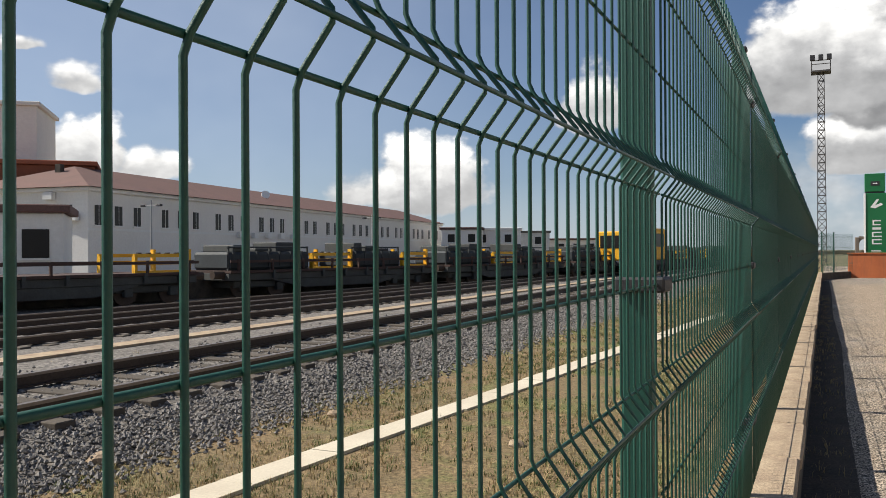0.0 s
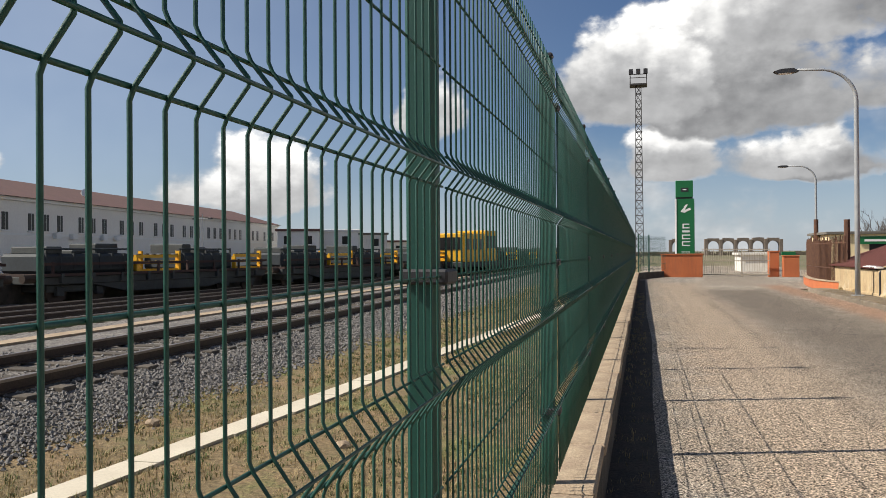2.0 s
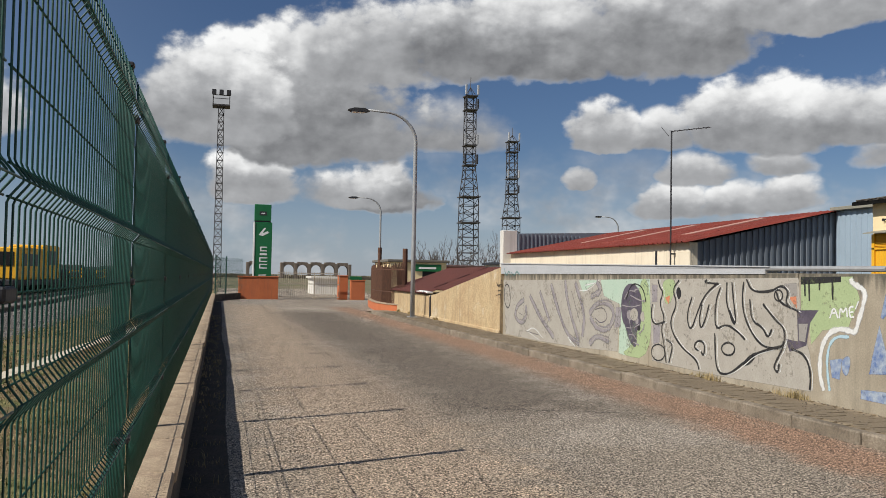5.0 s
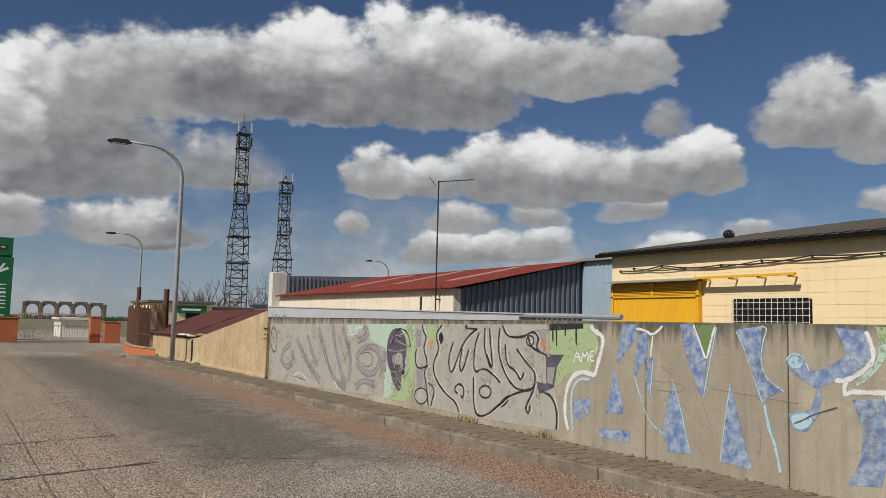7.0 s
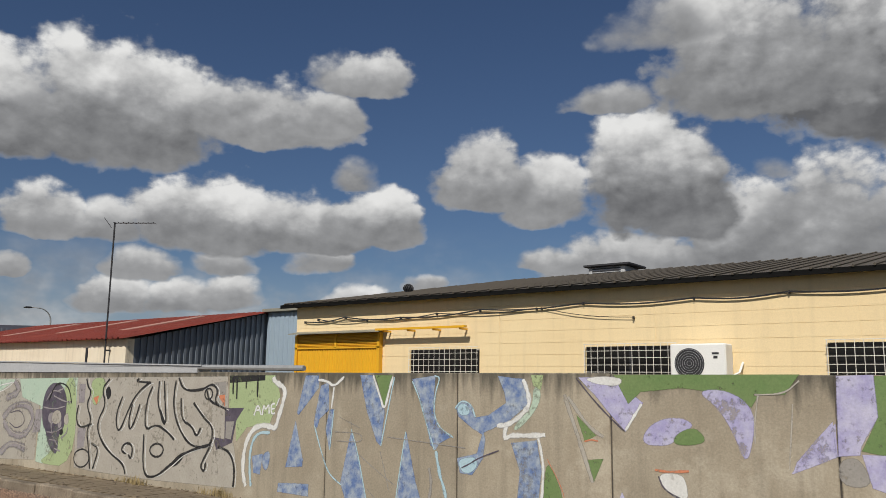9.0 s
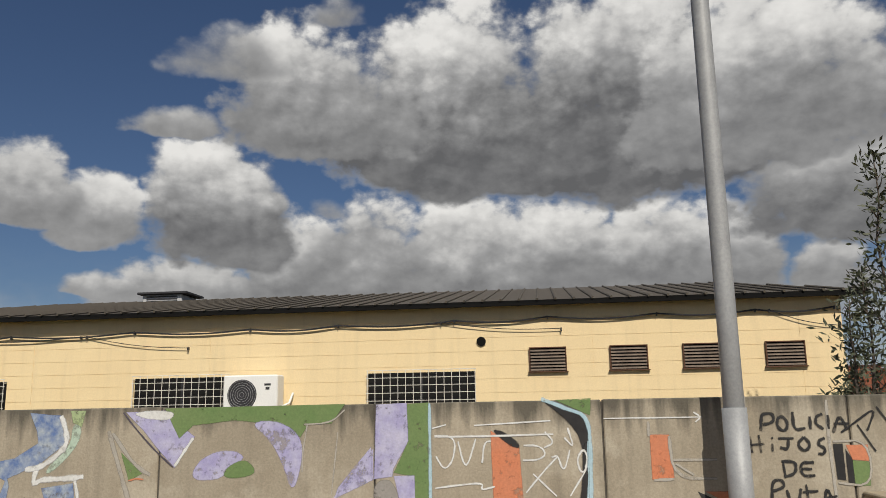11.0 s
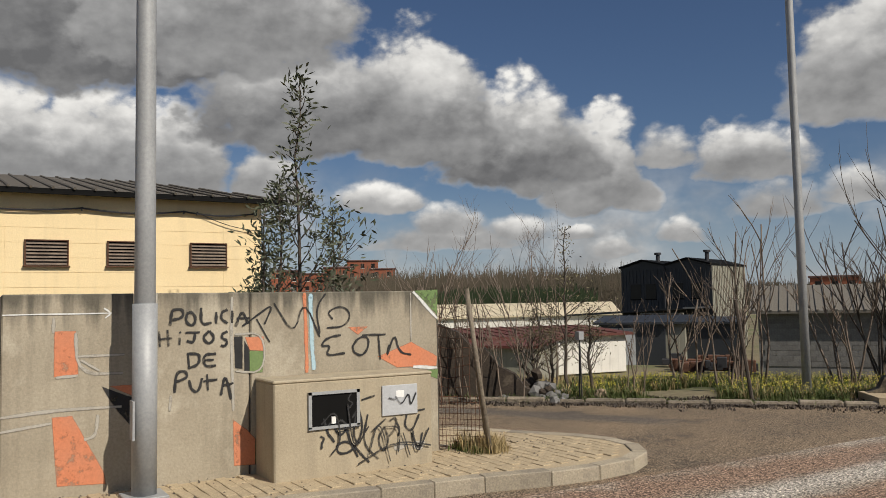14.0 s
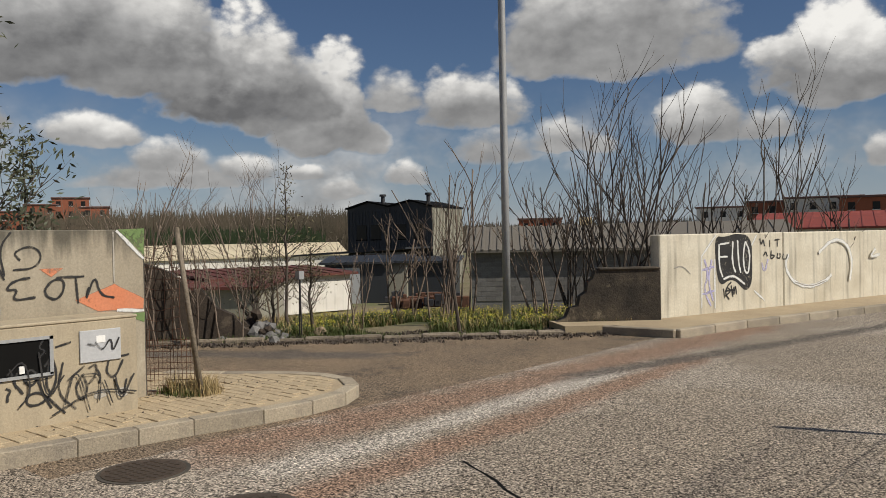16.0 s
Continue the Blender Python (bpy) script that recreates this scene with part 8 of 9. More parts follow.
stroke("p_black", 0.025, [(20.82, 1.23), (20.48, 1.27), (20.65, 1.04)], 17, "wall")
stroke("p_black", 0.025, [(20.93, 1.11), (20.52, 1.16)], 17, "wall")
stroke("p_black", 0.025, [(20.87, 1.38), (20.44, 1.42)], 17, "wall")
# blue letters with white edges
stroke("p_white", 0.03, [(8.47, 1.16), (8.4, 1.32), (8.33, 1.17)], 4, "wall")
stroke("p_white", 0.03, [(8.45, 1.22), (8.35, 1.24)], 4, "wall")
stroke("p_white", 0.03, [(8.31, 1.17), (8.29, 1.31), (8.25, 1.23), (8.19, 1.32), (8.18, 1.19)], 4, "wall")
stroke("p_white", 0.03, [(8.08, 1.32), (8.15, 1.31), (8.14, 1.19), (8.07, 1.2)], 4, "wall")
stroke("p_white", 0.03, [(8.14, 1.25), (8.08, 1.26)], 4, "wall")
stroke("p_white", 0.03, [(8.05, 1.29), (8.0, 1.39)], 4, "wall")
stroke("p_white", 0.085, [(8.57, 0.27), (8.65, 0.47), (8.62, 0.79), (8.5, 0.97), (8.33, 1.05), (8.12, 1.03), (8.05, 1.01), (7.97, 1.24), (7.87, 1.51), (8.1, 1.59), (8.13, 1.65)], 3, "wall")
stroke("p_sky", 0.05, [(8.47, 0.28), (8.52, 0.55), (8.5, 0.8), (8.38, 0.95), (8.15, 0.96)], 2, "wall")
fill("p_blue", [(8.28, 0.68), (8.12, 0.75), (8.17, 0.49), (8.26, 0.52)], 1, 2, "wall")
fill("p_pale_green", [(8.99, 1.66), (8.1, 1.67), (7.99, 1.42), (8.17, 1.07), (8.6, 1.01), (8.8, 0.82), (8.85, 1.21), (8.98, 1.21)], 0, 0, "wall")
fill("p_black", [(8.99, 1.66), (8.29, 1.67), (8.29, 1.61), (8.99, 1.57)], 0, 1, "wall")
stroke("p_black", 0.04, [(8.92, 1.63), (8.91, 1.42)], 2, "wall")
stroke("p_black", 0.04, [(8.84, 1.63), (8.83, 1.36)], 2, "wall")
stroke("p_black", 0.04, [(8.65, 1.64), (8.65, 1.5)], 2, "wall")
stroke("p_black", 0.04, [(8.43, 1.64), (8.42, 1.39)], 2, "wall")
fill("p_blue", [(8.47, 0.65), (8.27, 0.69), (8.31, 0.44), (8.43, 0.45)], 0, 1, "wall")
fill("p_blue", [(7.54, 1.67), (7.32, 1.67), (7.31, 1.53), (7.64, 1.20), (7.67, 1.22)], 0, 1, "wall")
fill("p_blue", [(7.69, 1.12), (7.54, 0.66), (7.55, 0.59), (7.84, 0.56), (7.80, 0.72)], 0, 1, "wall")
fill("p_blue", [(7.96, 0.36), (7.43, 0.39), (7.43, 0.25), (7.97, 0.26)], 0, 1, "wall")
fill("p_blue", [(7.27, 1.55), (7.14, 1.59), (7.13, 1.27), (7.28, 1.16), (7.32, 1.05), (7.37, 1.09), (7.34, 1.26)], 0, 1, "wall")
fill("p_blue", [(7.11, 1.27), (7.04, 1.28), (7.08, 0.86), (7.10, 0.81), (7.17, 1.05)], 0, 1, "wall")
stroke("p_white", 0.04, [(7.32, 1.62), (7.17, 1.61), (7.05, 1.54), (6.89, 1.66)], 3, "wall")
stroke("p_white", 0.035, [(7.05, 1.54), (7.08, 1.29)], 3, "wall")
stroke("p_sky", 0.022, [(7.36, 1.08), (7.21, 0.74), (7.09, 0.53), (6.89, 0.43)], 2, "wall")
stroke("p_sky", 0.02, [(7.04, 1.28), (7.09, 0.81)], 2, "wall")
fill("p_blue", [(6.63, 1.68), (6.45, 1.68), (6.25, 1.28), (6.30, 0.90), (6.35, 0.94), (6.51, 1.27)], 0, 1, "wall")
fill("p_green", [(6.40, 1.68), (6.15, 1.68), (6.25, 1.33)], 0, 1, "wall")
stroke("p_white", 0.035, [(6.43, 1.68), (6.33, 1.47), (6.25, 1.28), (6.20, 1.46), (6.13, 1.67)], 3, "wall")
stroke("p_sky", 0.02, [(6.11, 1.66), (6.20, 1.28), (6.29, 0.90)], 2, "wall")
fill("p_blue", [(6.75, 1.04), (6.66, 0.81), (6.49, 0.26), (6.80, 0.24), (6.90, 0.45)], 0, 1, "wall")
stroke("p_sky", 0.018, [(6.75, 1.06), (6.64, 0.81), (6.48, 0.26)], 2, "wall")
fill("p_blue", [(5.92, 1.06), (5.79, 0.56), (5.66, 0.22), (6.06, 0.24), (6.00, 0.64)], 0, 1, "wall")
stroke("p_sky", 0.018, [(5.93, 1.07), (6.01, 0.64), (6.07, 0.24)], 2, "wall")
fill("p_blue", [(5.85, 1.64), (5.53, 1.68), (5.56, 1.31), (5.49, 1.14), (5.32, 1.04), (5.47, 0.97), (5.52, 0.90), (5.58, 0.95), (5.66, 1.23), (5.75, 1.48)], 0, 1, "wall")
stroke("p_sky", 0.02, [(5.54, 1.68), (5.46, 1.66), (5.52, 1.53), (5.55, 1.31), (5.48, 1.14), (5.28, 1.04)], 2, "wall")
stroke("p_sky", 0.045, [(5.51, 0.89), (5.46, 0.66), (5.38, 0.48), (5.33, 0.24)], 2, "wall")
stroke("p_sky", 0.02, [(5.85, 1.62), (5.75, 1.45), (5.66, 1.21), (5.53, 0.90)], 2, "wall")
stroke("p_grey", 0.009, [(6.96, 1.20), (6.61, 1.08)], 2, "wall")
stroke("p_grey", 0.009, [(7.02, 1.02), (6.59, 1.03), (6.57, 0.92), (6.98, 0.92)], 2, "wall")
stroke("p_grey", 0.009, [(6.66, 0.81), (6.39, 0.65), (6.08, 0.49)], 2, "wall")
stroke("p_grey", 0.009, [(6.30, 0.84), (6.22, 0.62), (6.16, 0.43)], 2, "wall")
stroke("p_grey", 0.009, [(6.49, 0.42), (6.28, 0.26)], 2, "wall")
stroke("p_grey", 0.009, [(6.20, 1.00), (5.63, 0.97), (5.12, 0.94)], 2, "wall")
stroke("p_grey", 0.009, [(6.76, 1.19), (6.75, 1.07)], 2, "wall")
stroke("p_grey", 0.04, [(5.60, 0.71), (5.56, 0.54), (5.60, 0.36)], 2, "wall")
fill("p_blue", [(4.72, 1.68), (4.43, 1.65), (4.36, 1.41), (4.59, 1.24), (4.73, 1.18), (4.90, 1.11), (4.88, 1.04), (4.91, 0.85), (5.04, 0.68), (5.19, 0.69), (5.23, 0.83), (5.10, 0.86), (4.98, 0.89), (4.91, 1.09), (5.04, 1.15), (5.21, 1.26), (5.25, 1.36), (5.18, 1.42), (5.06, 1.39), (5.01, 1.25), (4.84, 1.28), (4.62, 1.41), (4.64, 1.52)], 0, 1, "wall")
fill("p_sky", [(5.22, 0.81), (5.08, 0.85), (5.00, 0.85), (4.97, 0.78), (5.06, 0.69), (5.17, 0.70)], 1, 2, "wall")
fill("p_sky", [(5.24, 1.33), (5.18, 1.40), (5.09, 1.37), (5.07, 1.29), (5.18, 1.27)], 1, 2, "wall")
stroke("p_violet", 0.014, [(5.17, 0.74), (5.06, 0.79), (4.96, 0.85), (4.71, 0.94)], 3, "wall")
stroke("p_sky", 0.02, [(5.26, 1.34), (5.18, 1.43), (5.05, 1.39), (5.00, 1.26)], 3, "wall")
fill("p_blue", [(4.56, 1.02), (4.27, 1.06), (4.22, 0.78), (4.26, 0.47), (4.31, 0.29), (4.62, 0.25), (4.49, 0.49), (4.46, 0.76)], 0, 1, "wall")
fill("p_mint", [(4.30, 1.59), (4.21, 1.54), (4.26, 1.37), (4.45, 1.18), (4.54, 1.14), (4.49, 1.23), (4.31, 1.38)], 1, 0, "wall")
fill("p_pale_green", [(4.33, 1.69), (4.19, 1.69), (4.22, 1.55), (4.30, 1.59)], 0, 0, "wall")
stroke("p_white", 0.06, [(4.42, 1.65), (4.37, 1.54), (4.34, 1.40), (4.46, 1.28), (4.59, 1.20), (4.73, 1.18)], 4, "wall")
stroke("p_white", 0.06, [(4.62, 1.20), (4.65, 1.05), (4.56, 1.10), (4.37, 1.10), (4.17, 1.12)], 4, "wall")
stroke("p_white", 0.035, [(4.25, 1.09), (4.21, 0.93), (4.19, 0.78), (4.23, 0.37)], 4, "wall")
fill("p_green", [(4.17, 0.87), (4.08, 0.77), (3.98, 0.53), (4.03, 0.43), (4.21, 0.32)], 1, 1, "wall")
stroke("p_orange", 0.006, [(4.15, 0.89), (3.99, 0.63), (3.96, 0.51), (4.09, 0.38)], 2, "wall")
stroke("p_silver", 0.05, [(3.96, 1.51), (3.81, 1.11), (3.67, 0.71)], 2, "wall")
stroke("p_silver", 0.04, [(3.92, 1.49), (3.70, 1.21), (3.55, 1.13)], 2, "wall")
fill("p_lilac", [(3.80, 1.67), (3.35, 1.68), (3.32, 1.56), (3.16, 1.45), (3.26, 1.31), (3.33, 1.19), (3.44, 1.30), (3.64, 1.52)], 0, 1, "wall")
fill("p_white", [(3.77, 1.67), (3.36, 1.68), (3.37, 1.60), (3.60, 1.61)], 1, 2, "wall")
stroke("p_white", 0.03, [(3.33, 1.20), (3.25, 1.32), (3.17, 1.44)], 2, "wall")
stroke("p_violet", 0.014, [(3.83, 1.67), (3.69, 1.51), (3.52, 1.34), (3.34, 1.19)], 3, "wall")
fill("p_green", [(3.83, 1.32), (3.63, 1.14), (3.75, 1.08), (3.77, 1.16)], 0, 1, "wall")
fill("p_green", [(3.72, 0.91), (3.56, 0.93), (3.66, 0.72)], 0, 1, "wall")
stroke("p_orange", 0.016, [(3.75, 1.08), (3.68, 1.10), (3.61, 1.09)], 2, "wall")
fill("p_white", [(3.04, 0.84), (2.82, 0.85), (2.78, 0.77), (2.77, 0.62), (2.97, 0.69)], 1, 1, "wall")
stroke("p_violet", 0.014, [(3.03, 0.82), (2.98, 0.70), (2.77, 0.62)], 2, "wall")
stroke("p_orange", 0.025, [(3.06, 0.87), (2.94, 0.86), (2.75, 0.88)], 2, "wall")
fill("p_lilac", [(3.47, 0.42), (3.38, 0.65), (3.28, 0.45)], 0, 1, "wall")
# lilac and green letters
fill("p_green", [(3.44, 1.7), (1.81, 1.71), (1.93, 1.55), (2.14, 1.54), (2.2, 1.44), (2.44, 1.55), (2.8, 1.59), (3.18, 1.55), (3.3, 1.44)], 0, 1, "wall")
fill("p_lilac", [(2.66, 1.57), (2.38, 1.57), (2.2, 1.44), (2.18, 1.25), (2.26, 0.95), (2.35, 1.22), (2.48, 1.43)], 1, 2, "wall")
fill("p_lilac", [(3.17, 1.08), (3.14, 1.21), (2.99, 1.31), (2.8, 1.33), (2.68, 1.26), (2.86, 1.19), (2.89, 1.09)], 1, 1, "wall")
fill("p_green", [(2.89, 1.09), (2.85, 1.19), (2.68, 1.26), (2.57, 1.12)], 1, 2, "wall")
fill("p_lilac", [(1.91, 0.92), (1.56, 1.33), (1.56, 1.08)], 0, 1, "wall")
stroke("p_silver", 0.015, [(2.14, 1.54), (2.18, 1.3), (2.18, 1.14)], 2, "wall")
stroke("p_silver", 0.015, [(1.87, 1.47), (1.92, 0.95)], 2, "wall")
stroke("p_silver", 0.015, [(2.17, 1.54), (1.93, 1.55), (1.81, 1.66)], 2, "wall")
fill("p_lilac", [(1.53, 1.7), (1.27, 1.71), (1.26, 1.39), (1.39, 1.16), (1.4, 1.1), (1.55, 1.08), (1.54, 1.37)], 0, 1, "wall")
fill("p_lilac", [(1.58, 1.34), (1.57, 1.07), (1.9, 0.92), (1.86, 1.01)], 0, 1, "wall")
fill("p_lilac", [(1.38, 1.1), (1.21, 1.1), (1.2, 0.82), (1.32, 0.86)], 0, 1, "wall")
fill("p_grey", [(1.55, 1.05), (1.4, 1.08), (1.32, 0.86), (1.55, 0.86)], 1, 0, "wall")
fill("p_green", [(1.26, 1.7), (1.08, 1.71), (1.08, 0.55), (1.21, 0.55), (1.21, 1.1), (1.38, 1.13), (1.27, 1.35)], 0, 0, "wall")
stroke("p_sky", 0.03, [(1.07, 1.7), (1.07, 1.26), (1.07, 0.47)], 2, "wall")
# white scribbles, orange shapes and a black crescent
stroke("p_white", 0.017, [(1.03, 1.43), (0.85, 1.42), (0.87, 1.23), (0.95, 1.14), (1.02, 1.26)], 2, "wall")
stroke("p_white", 0.017, [(0.83, 1.38), (0.79, 1.2), (0.75, 1.18), (0.68, 1.4)], 2, "wall")
stroke("p_white", 0.017, [(0.63, 1.2), (0.61, 1.37), (0.55, 1.38)], 2, "wall")
stroke("p_white", 0.017, [(0.69, 1.51), (0.05, 1.54)], 2, "wall")
stroke("p_white", 0.017, [(1.03, 1.42), (0.53, 1.42), (0.03, 1.43)], 2, "wall")
stroke("p_white", 0.017, [(0.1, 1.45), (0.02, 1.36), (0.11, 1.32)], 2, "wall")
stroke("p_white", 0.017, [(0.28, 1.34), (0.15, 1.34), (0.09, 1.27), (0.16, 1.22), (0.29, 1.22)], 2, "wall")
stroke("p_white", 0.017, [(-0.06, 1.4), (-0.14, 1.31), (-0.09, 1.48)], 2, "wall")
stroke("p_white", 0.017, [(0.05, 1.24), (-0.0, 1.26), (-0.03, 1.15), (-0.06, 1.15), (-0.1, 1.3)], 2, "wall")
stroke("p_white", 0.017, [(0.27, 0.96), (0.14, 1.11), (0.0, 1.25)], 2, "wall")
stroke("p_white", 0.017, [(0.21, 1.11), (0.02, 0.93)], 2, "wall")
stroke("p_white", 0.017, [(-0.09, 0.93), (-0.22, 1.13)], 2, "wall")
stroke("p_white", 0.017, [(1.03, 1.0), (0.78, 1.03), (0.62, 1.04), (0.65, 0.98), (0.53, 1.01)], 2, "wall")
stroke("p_white", 0.017, [(1.05, 1.49), (0.93, 1.52)], 2, "wall")
stroke("p_white", 0.02, [(-0.24, 1.21), (-0.23, 1.17), (-0.22, 1.13), (-0.2, 1.12), (-0.18, 1.13), (-0.17, 1.16), (-0.16, 1.21), (-0.17, 1.25), (-0.19, 1.28), (-0.21, 1.3), (-0.23, 1.28), (-0.24, 1.25), (-0.24, 1.21)], 2, "wall")
fill("p_orange", [(0.55, 1.46), (0.32, 1.32), (0.3, 0.92), (0.29, 0.49), (0.54, 0.48), (0.54, 1.03)], 0, 1, "wall")
fill("p_black", [(0.55, 1.48), (0.44, 1.45), (0.32, 1.36), (0.32, 1.31), (0.42, 1.36)], 1, 2, "wall")
fill("p_black", [(0.12, 1.71), (-0.05, 1.65), (-0.25, 1.56), (-0.27, 1.37), (-0.24, 0.93), (-0.22, 0.68), (-0.19, 0.68), (-0.23, 1.09), (-0.21, 1.33), (-0.15, 1.48), (-0.02, 1.61)], 1, 3, "wall")
stroke("p_sky", 0.04, [(0.12, 1.72), (-0.08, 1.64), (-0.27, 1.57), (-0.27, 1.26), (-0.26, 0.93), (-0.24, 0.68)], 4, "wall")
fill("p_green", [(0.0, 1.71), (-0.29, 1.72), (-0.28, 1.58)], 0, 1, "wall")
fill("p_orange", [(-0.76, 1.41), (-0.91, 1.41), (-0.93, 1.07), (-0.76, 1.06)], 0, 1, "wall")
stroke("p_silver", 0.03, [(-0.75, 1.52), (-0.75, 1.4)], 2, "wall")
stroke("p_silver", 0.03, [(-0.91, 1.4), (-0.93, 1.07), (-1.27, 1.06)], 2, "wall")
stroke("p_silver", 0.03, [(-0.77, 1.05), (-0.93, 1.06)], 2, "wall")
stroke("p_silver", 0.03, [(-0.93, 1.21), (-1.28, 1.21)], 2, "wall")
stroke("p_silver", 0.03, [(-0.95, 1.18), (-1.09, 1.09)], 2, "wall")
stroke("p_white", 0.012, [(-0.39, 1.55), (-1.18, 1.55)], 2, "wall")
stroke("p_white", 0.015, [(-1.12, 1.59), (-1.18, 1.55), (-1.13, 1.51)], 2, "wall")
fill("p_black", [(-0.21, 1.33), (-0.26, 1.37), (-0.25, 0.85), (-0.15, 0.56), (-0.04, 0.35), (0.11, 0.25), (0.0, 0.44), (-0.15, 0.77), (-0.2, 1.07)], 1, 3, "wall")
stroke("p_sky", 0.035, [(-0.26, 1.37), (-0.25, 0.94), (-0.19, 0.64), (-0.06, 0.35)], 4, "wall")
fill("p_orange", [(-0.75, 0.74), (-0.89, 0.74), (-1.12, 0.29), (-1.14, 0.19), (-0.79, 0.21)], 0, 1, "wall")
fill("p_black", [(-1.11, 0.96), (-1.35, 0.85), (-1.36, 0.59), (-1.23, 0.76)], 0, 2, "wall")
fill("p_orange", [(-1.17, 0.96), (-1.35, 0.96), (-1.35, 0.87)], 0, 1, "wall")
stroke("p_silver", 0.03, [(-0.39, 0.77), (-0.77, 0.8), (-1.26, 0.79)], 2, "wall")
stroke("p_silver", 0.03, [(-0.39, 0.66), (-0.74, 0.7)], 2, "wall")
stroke("p_silver", 0.03, [(-1.08, 0.74), (-1.07, 0.57), (-0.98, 0.55)], 2, "wall")
stroke("p_silver", 0.03, [(-2.17, 1.67), (-2.16, 1.38), (-2.18, 0.68)], 2, "wall")
stroke("p_silver", 0.03, [(-1.53, 1.71), (-1.53, 0.25)], 2, "wall")
stroke("p_silver", 0.03, [(-1.65, 0.85), (-1.64, 0.72)], 2, "wall")
# black lettering
stroke("p_black", 0.028, [(-1.64, 1.43), (-1.65, 1.51), (-1.66, 1.57), (-1.75, 1.57), (-1.75, 1.5), (-1.66, 1.48)], 3, "wall")
stroke("p_black", 0.028, [(-1.78, 1.53), (-1.77, 1.46), (-1.83, 1.42), (-1.86, 1.49), (-1.82, 1.55), (-1.78, 1.53)], 3, "wall")
stroke("p_black", 0.028, [(-1.9, 1.58), (-1.9, 1.43), (-1.99, 1.45)], 3, "wall")
stroke("p_black", 0.028, [(-2.03, 1.54), (-2.03, 1.44)], 3, "wall")
stroke("p_black", 0.028, [(-2.13, 1.56), (-2.08, 1.54), (-2.07, 1.48), (-2.13, 1.44)], 3, "wall")
stroke("p_black", 0.028, [(-2.17, 1.55), (-2.17, 1.44)], 3, "wall")
stroke("p_black", 0.028, [(-2.2, 1.41), (-2.26, 1.56), (-2.31, 1.43)], 3, "wall")
stroke("p_black", 0.028, [(-2.21, 1.48), (-2.33, 1.48)], 3, "wall")
stroke("p_black", 0.028, [(-1.55, 1.39), (-1.56, 1.26)], 3, "wall")
stroke("p_black", 0.028, [(-1.62, 1.4), (-1.63, 1.26)], 3, "wall")
stroke("p_black", 0.028, [(-1.55, 1.32), (-1.66, 1.33)], 3, "wall")
stroke("p_black", 0.028, [(-1.72, 1.33), (-1.72, 1.27)], 3, "wall")
stroke("p_black", 0.028, [(-1.72, 1.38), (-1.73, 1.37)], 3, "wall")
stroke("p_black", 0.028, [(-1.77, 1.37), (-1.89, 1.37)], 3, "wall")
stroke("p_black", 0.028, [(-1.85, 1.37), (-1.84, 1.28), (-1.78, 1.3)], 3, "wall")
stroke("p_black", 0.028, [(-1.97, 1.38), (-1.91, 1.32), (-1.97, 1.26), (-2.02, 1.32), (-1.97, 1.38)], 3, "wall")
stroke("p_black", 0.028, [(-2.13, 1.37), (-2.08, 1.35), (-2.08, 1.31), (-2.13, 1.29), (-2.11, 1.24), (-2.07, 1.25)], 3, "wall")
stroke("p_black", 0.028, [(-1.79, 1.19), (-1.8, 1.08)], 3, "wall")
stroke("p_black", 0.028, [(-1.78, 1.19), (-1.88, 1.19), (-1.89, 1.14), (-1.87, 1.09), (-1.79, 1.07)], 3, "wall")
stroke("p_black", 0.028, [(-2.03, 1.18), (-1.92, 1.18), (-1.93, 1.07), (-2.03, 1.08)], 3, "wall")
stroke("p_black", 0.028, [(-1.93, 1.13), (-2.01, 1.13)], 3, "wall")
stroke("p_black", 0.028, [(-1.68, 0.87), (-1.69, 1.04), (-1.77, 1.05), (-1.79, 0.99), (-1.69, 0.96)], 3, "wall")
stroke("p_black", 0.028, [(-1.8, 0.97), (-1.82, 0.88), (-1.88, 0.86), (-1.91, 0.98)], 3, "wall")
stroke("p_black", 0.028, [(-1.95, 1.01), (-1.96, 0.87)], 3, "wall")
stroke("p_black", 0.028, [(-1.92, 0.95), (-2.04, 0.96)], 3, "wall")
stroke("p_black", 0.028, [(-2.07, 0.82), (-2.11, 1.02), (-2.16, 0.78)], 3, "wall")
stroke("p_black", 0.028, [(-2.08, 0.9), (-2.18, 0.92)], 3, "wall")
stroke("p_black", 0.019, [(-2.26, 1.41), (-2.39, 1.5), (-2.55, 1.61), (-2.46, 1.42)], 4, "wall")
stroke("p_black", 0.019, [(-2.39, 1.47), (-2.51, 1.26)], 4, "wall")
stroke("p_black", 0.019, [(-2.55, 1.61), (-2.74, 1.3), (-2.83, 1.65), (-2.99, 1.29)], 4, "wall")
stroke("p_black", 0.019, [(-2.99, 1.32), (-2.95, 1.56), (-3.05, 1.69)], 4, "wall")
stroke("p_black", 0.019, [(-3.06, 1.37), (-3.25, 1.38), (-3.31, 1.5), (-3.21, 1.58), (-3.06, 1.52), (-3.12, 1.45)], 4, "wall")
fill("p_black", [(-2.19, 1.32), (-2.26, 1.32), (-2.26, 1.04), (-2.2, 1.05)], 0, 1, "wall")
fill("p_black", [(-2.28, 1.28), (-2.33, 1.2), (-2.33, 1.02), (-2.28, 1.02)], 0, 1, "wall")
fill("p_orange", [(-2.29, 1.31), (-2.45, 1.31), (-2.45, 1.19), (-2.33, 1.2)], 0, 1, "wall")
fill("p_green", [(-2.33, 1.19), (-2.45, 1.18), (-2.44, 1.0), (-2.33, 1.0)], 0, 1, "wall")
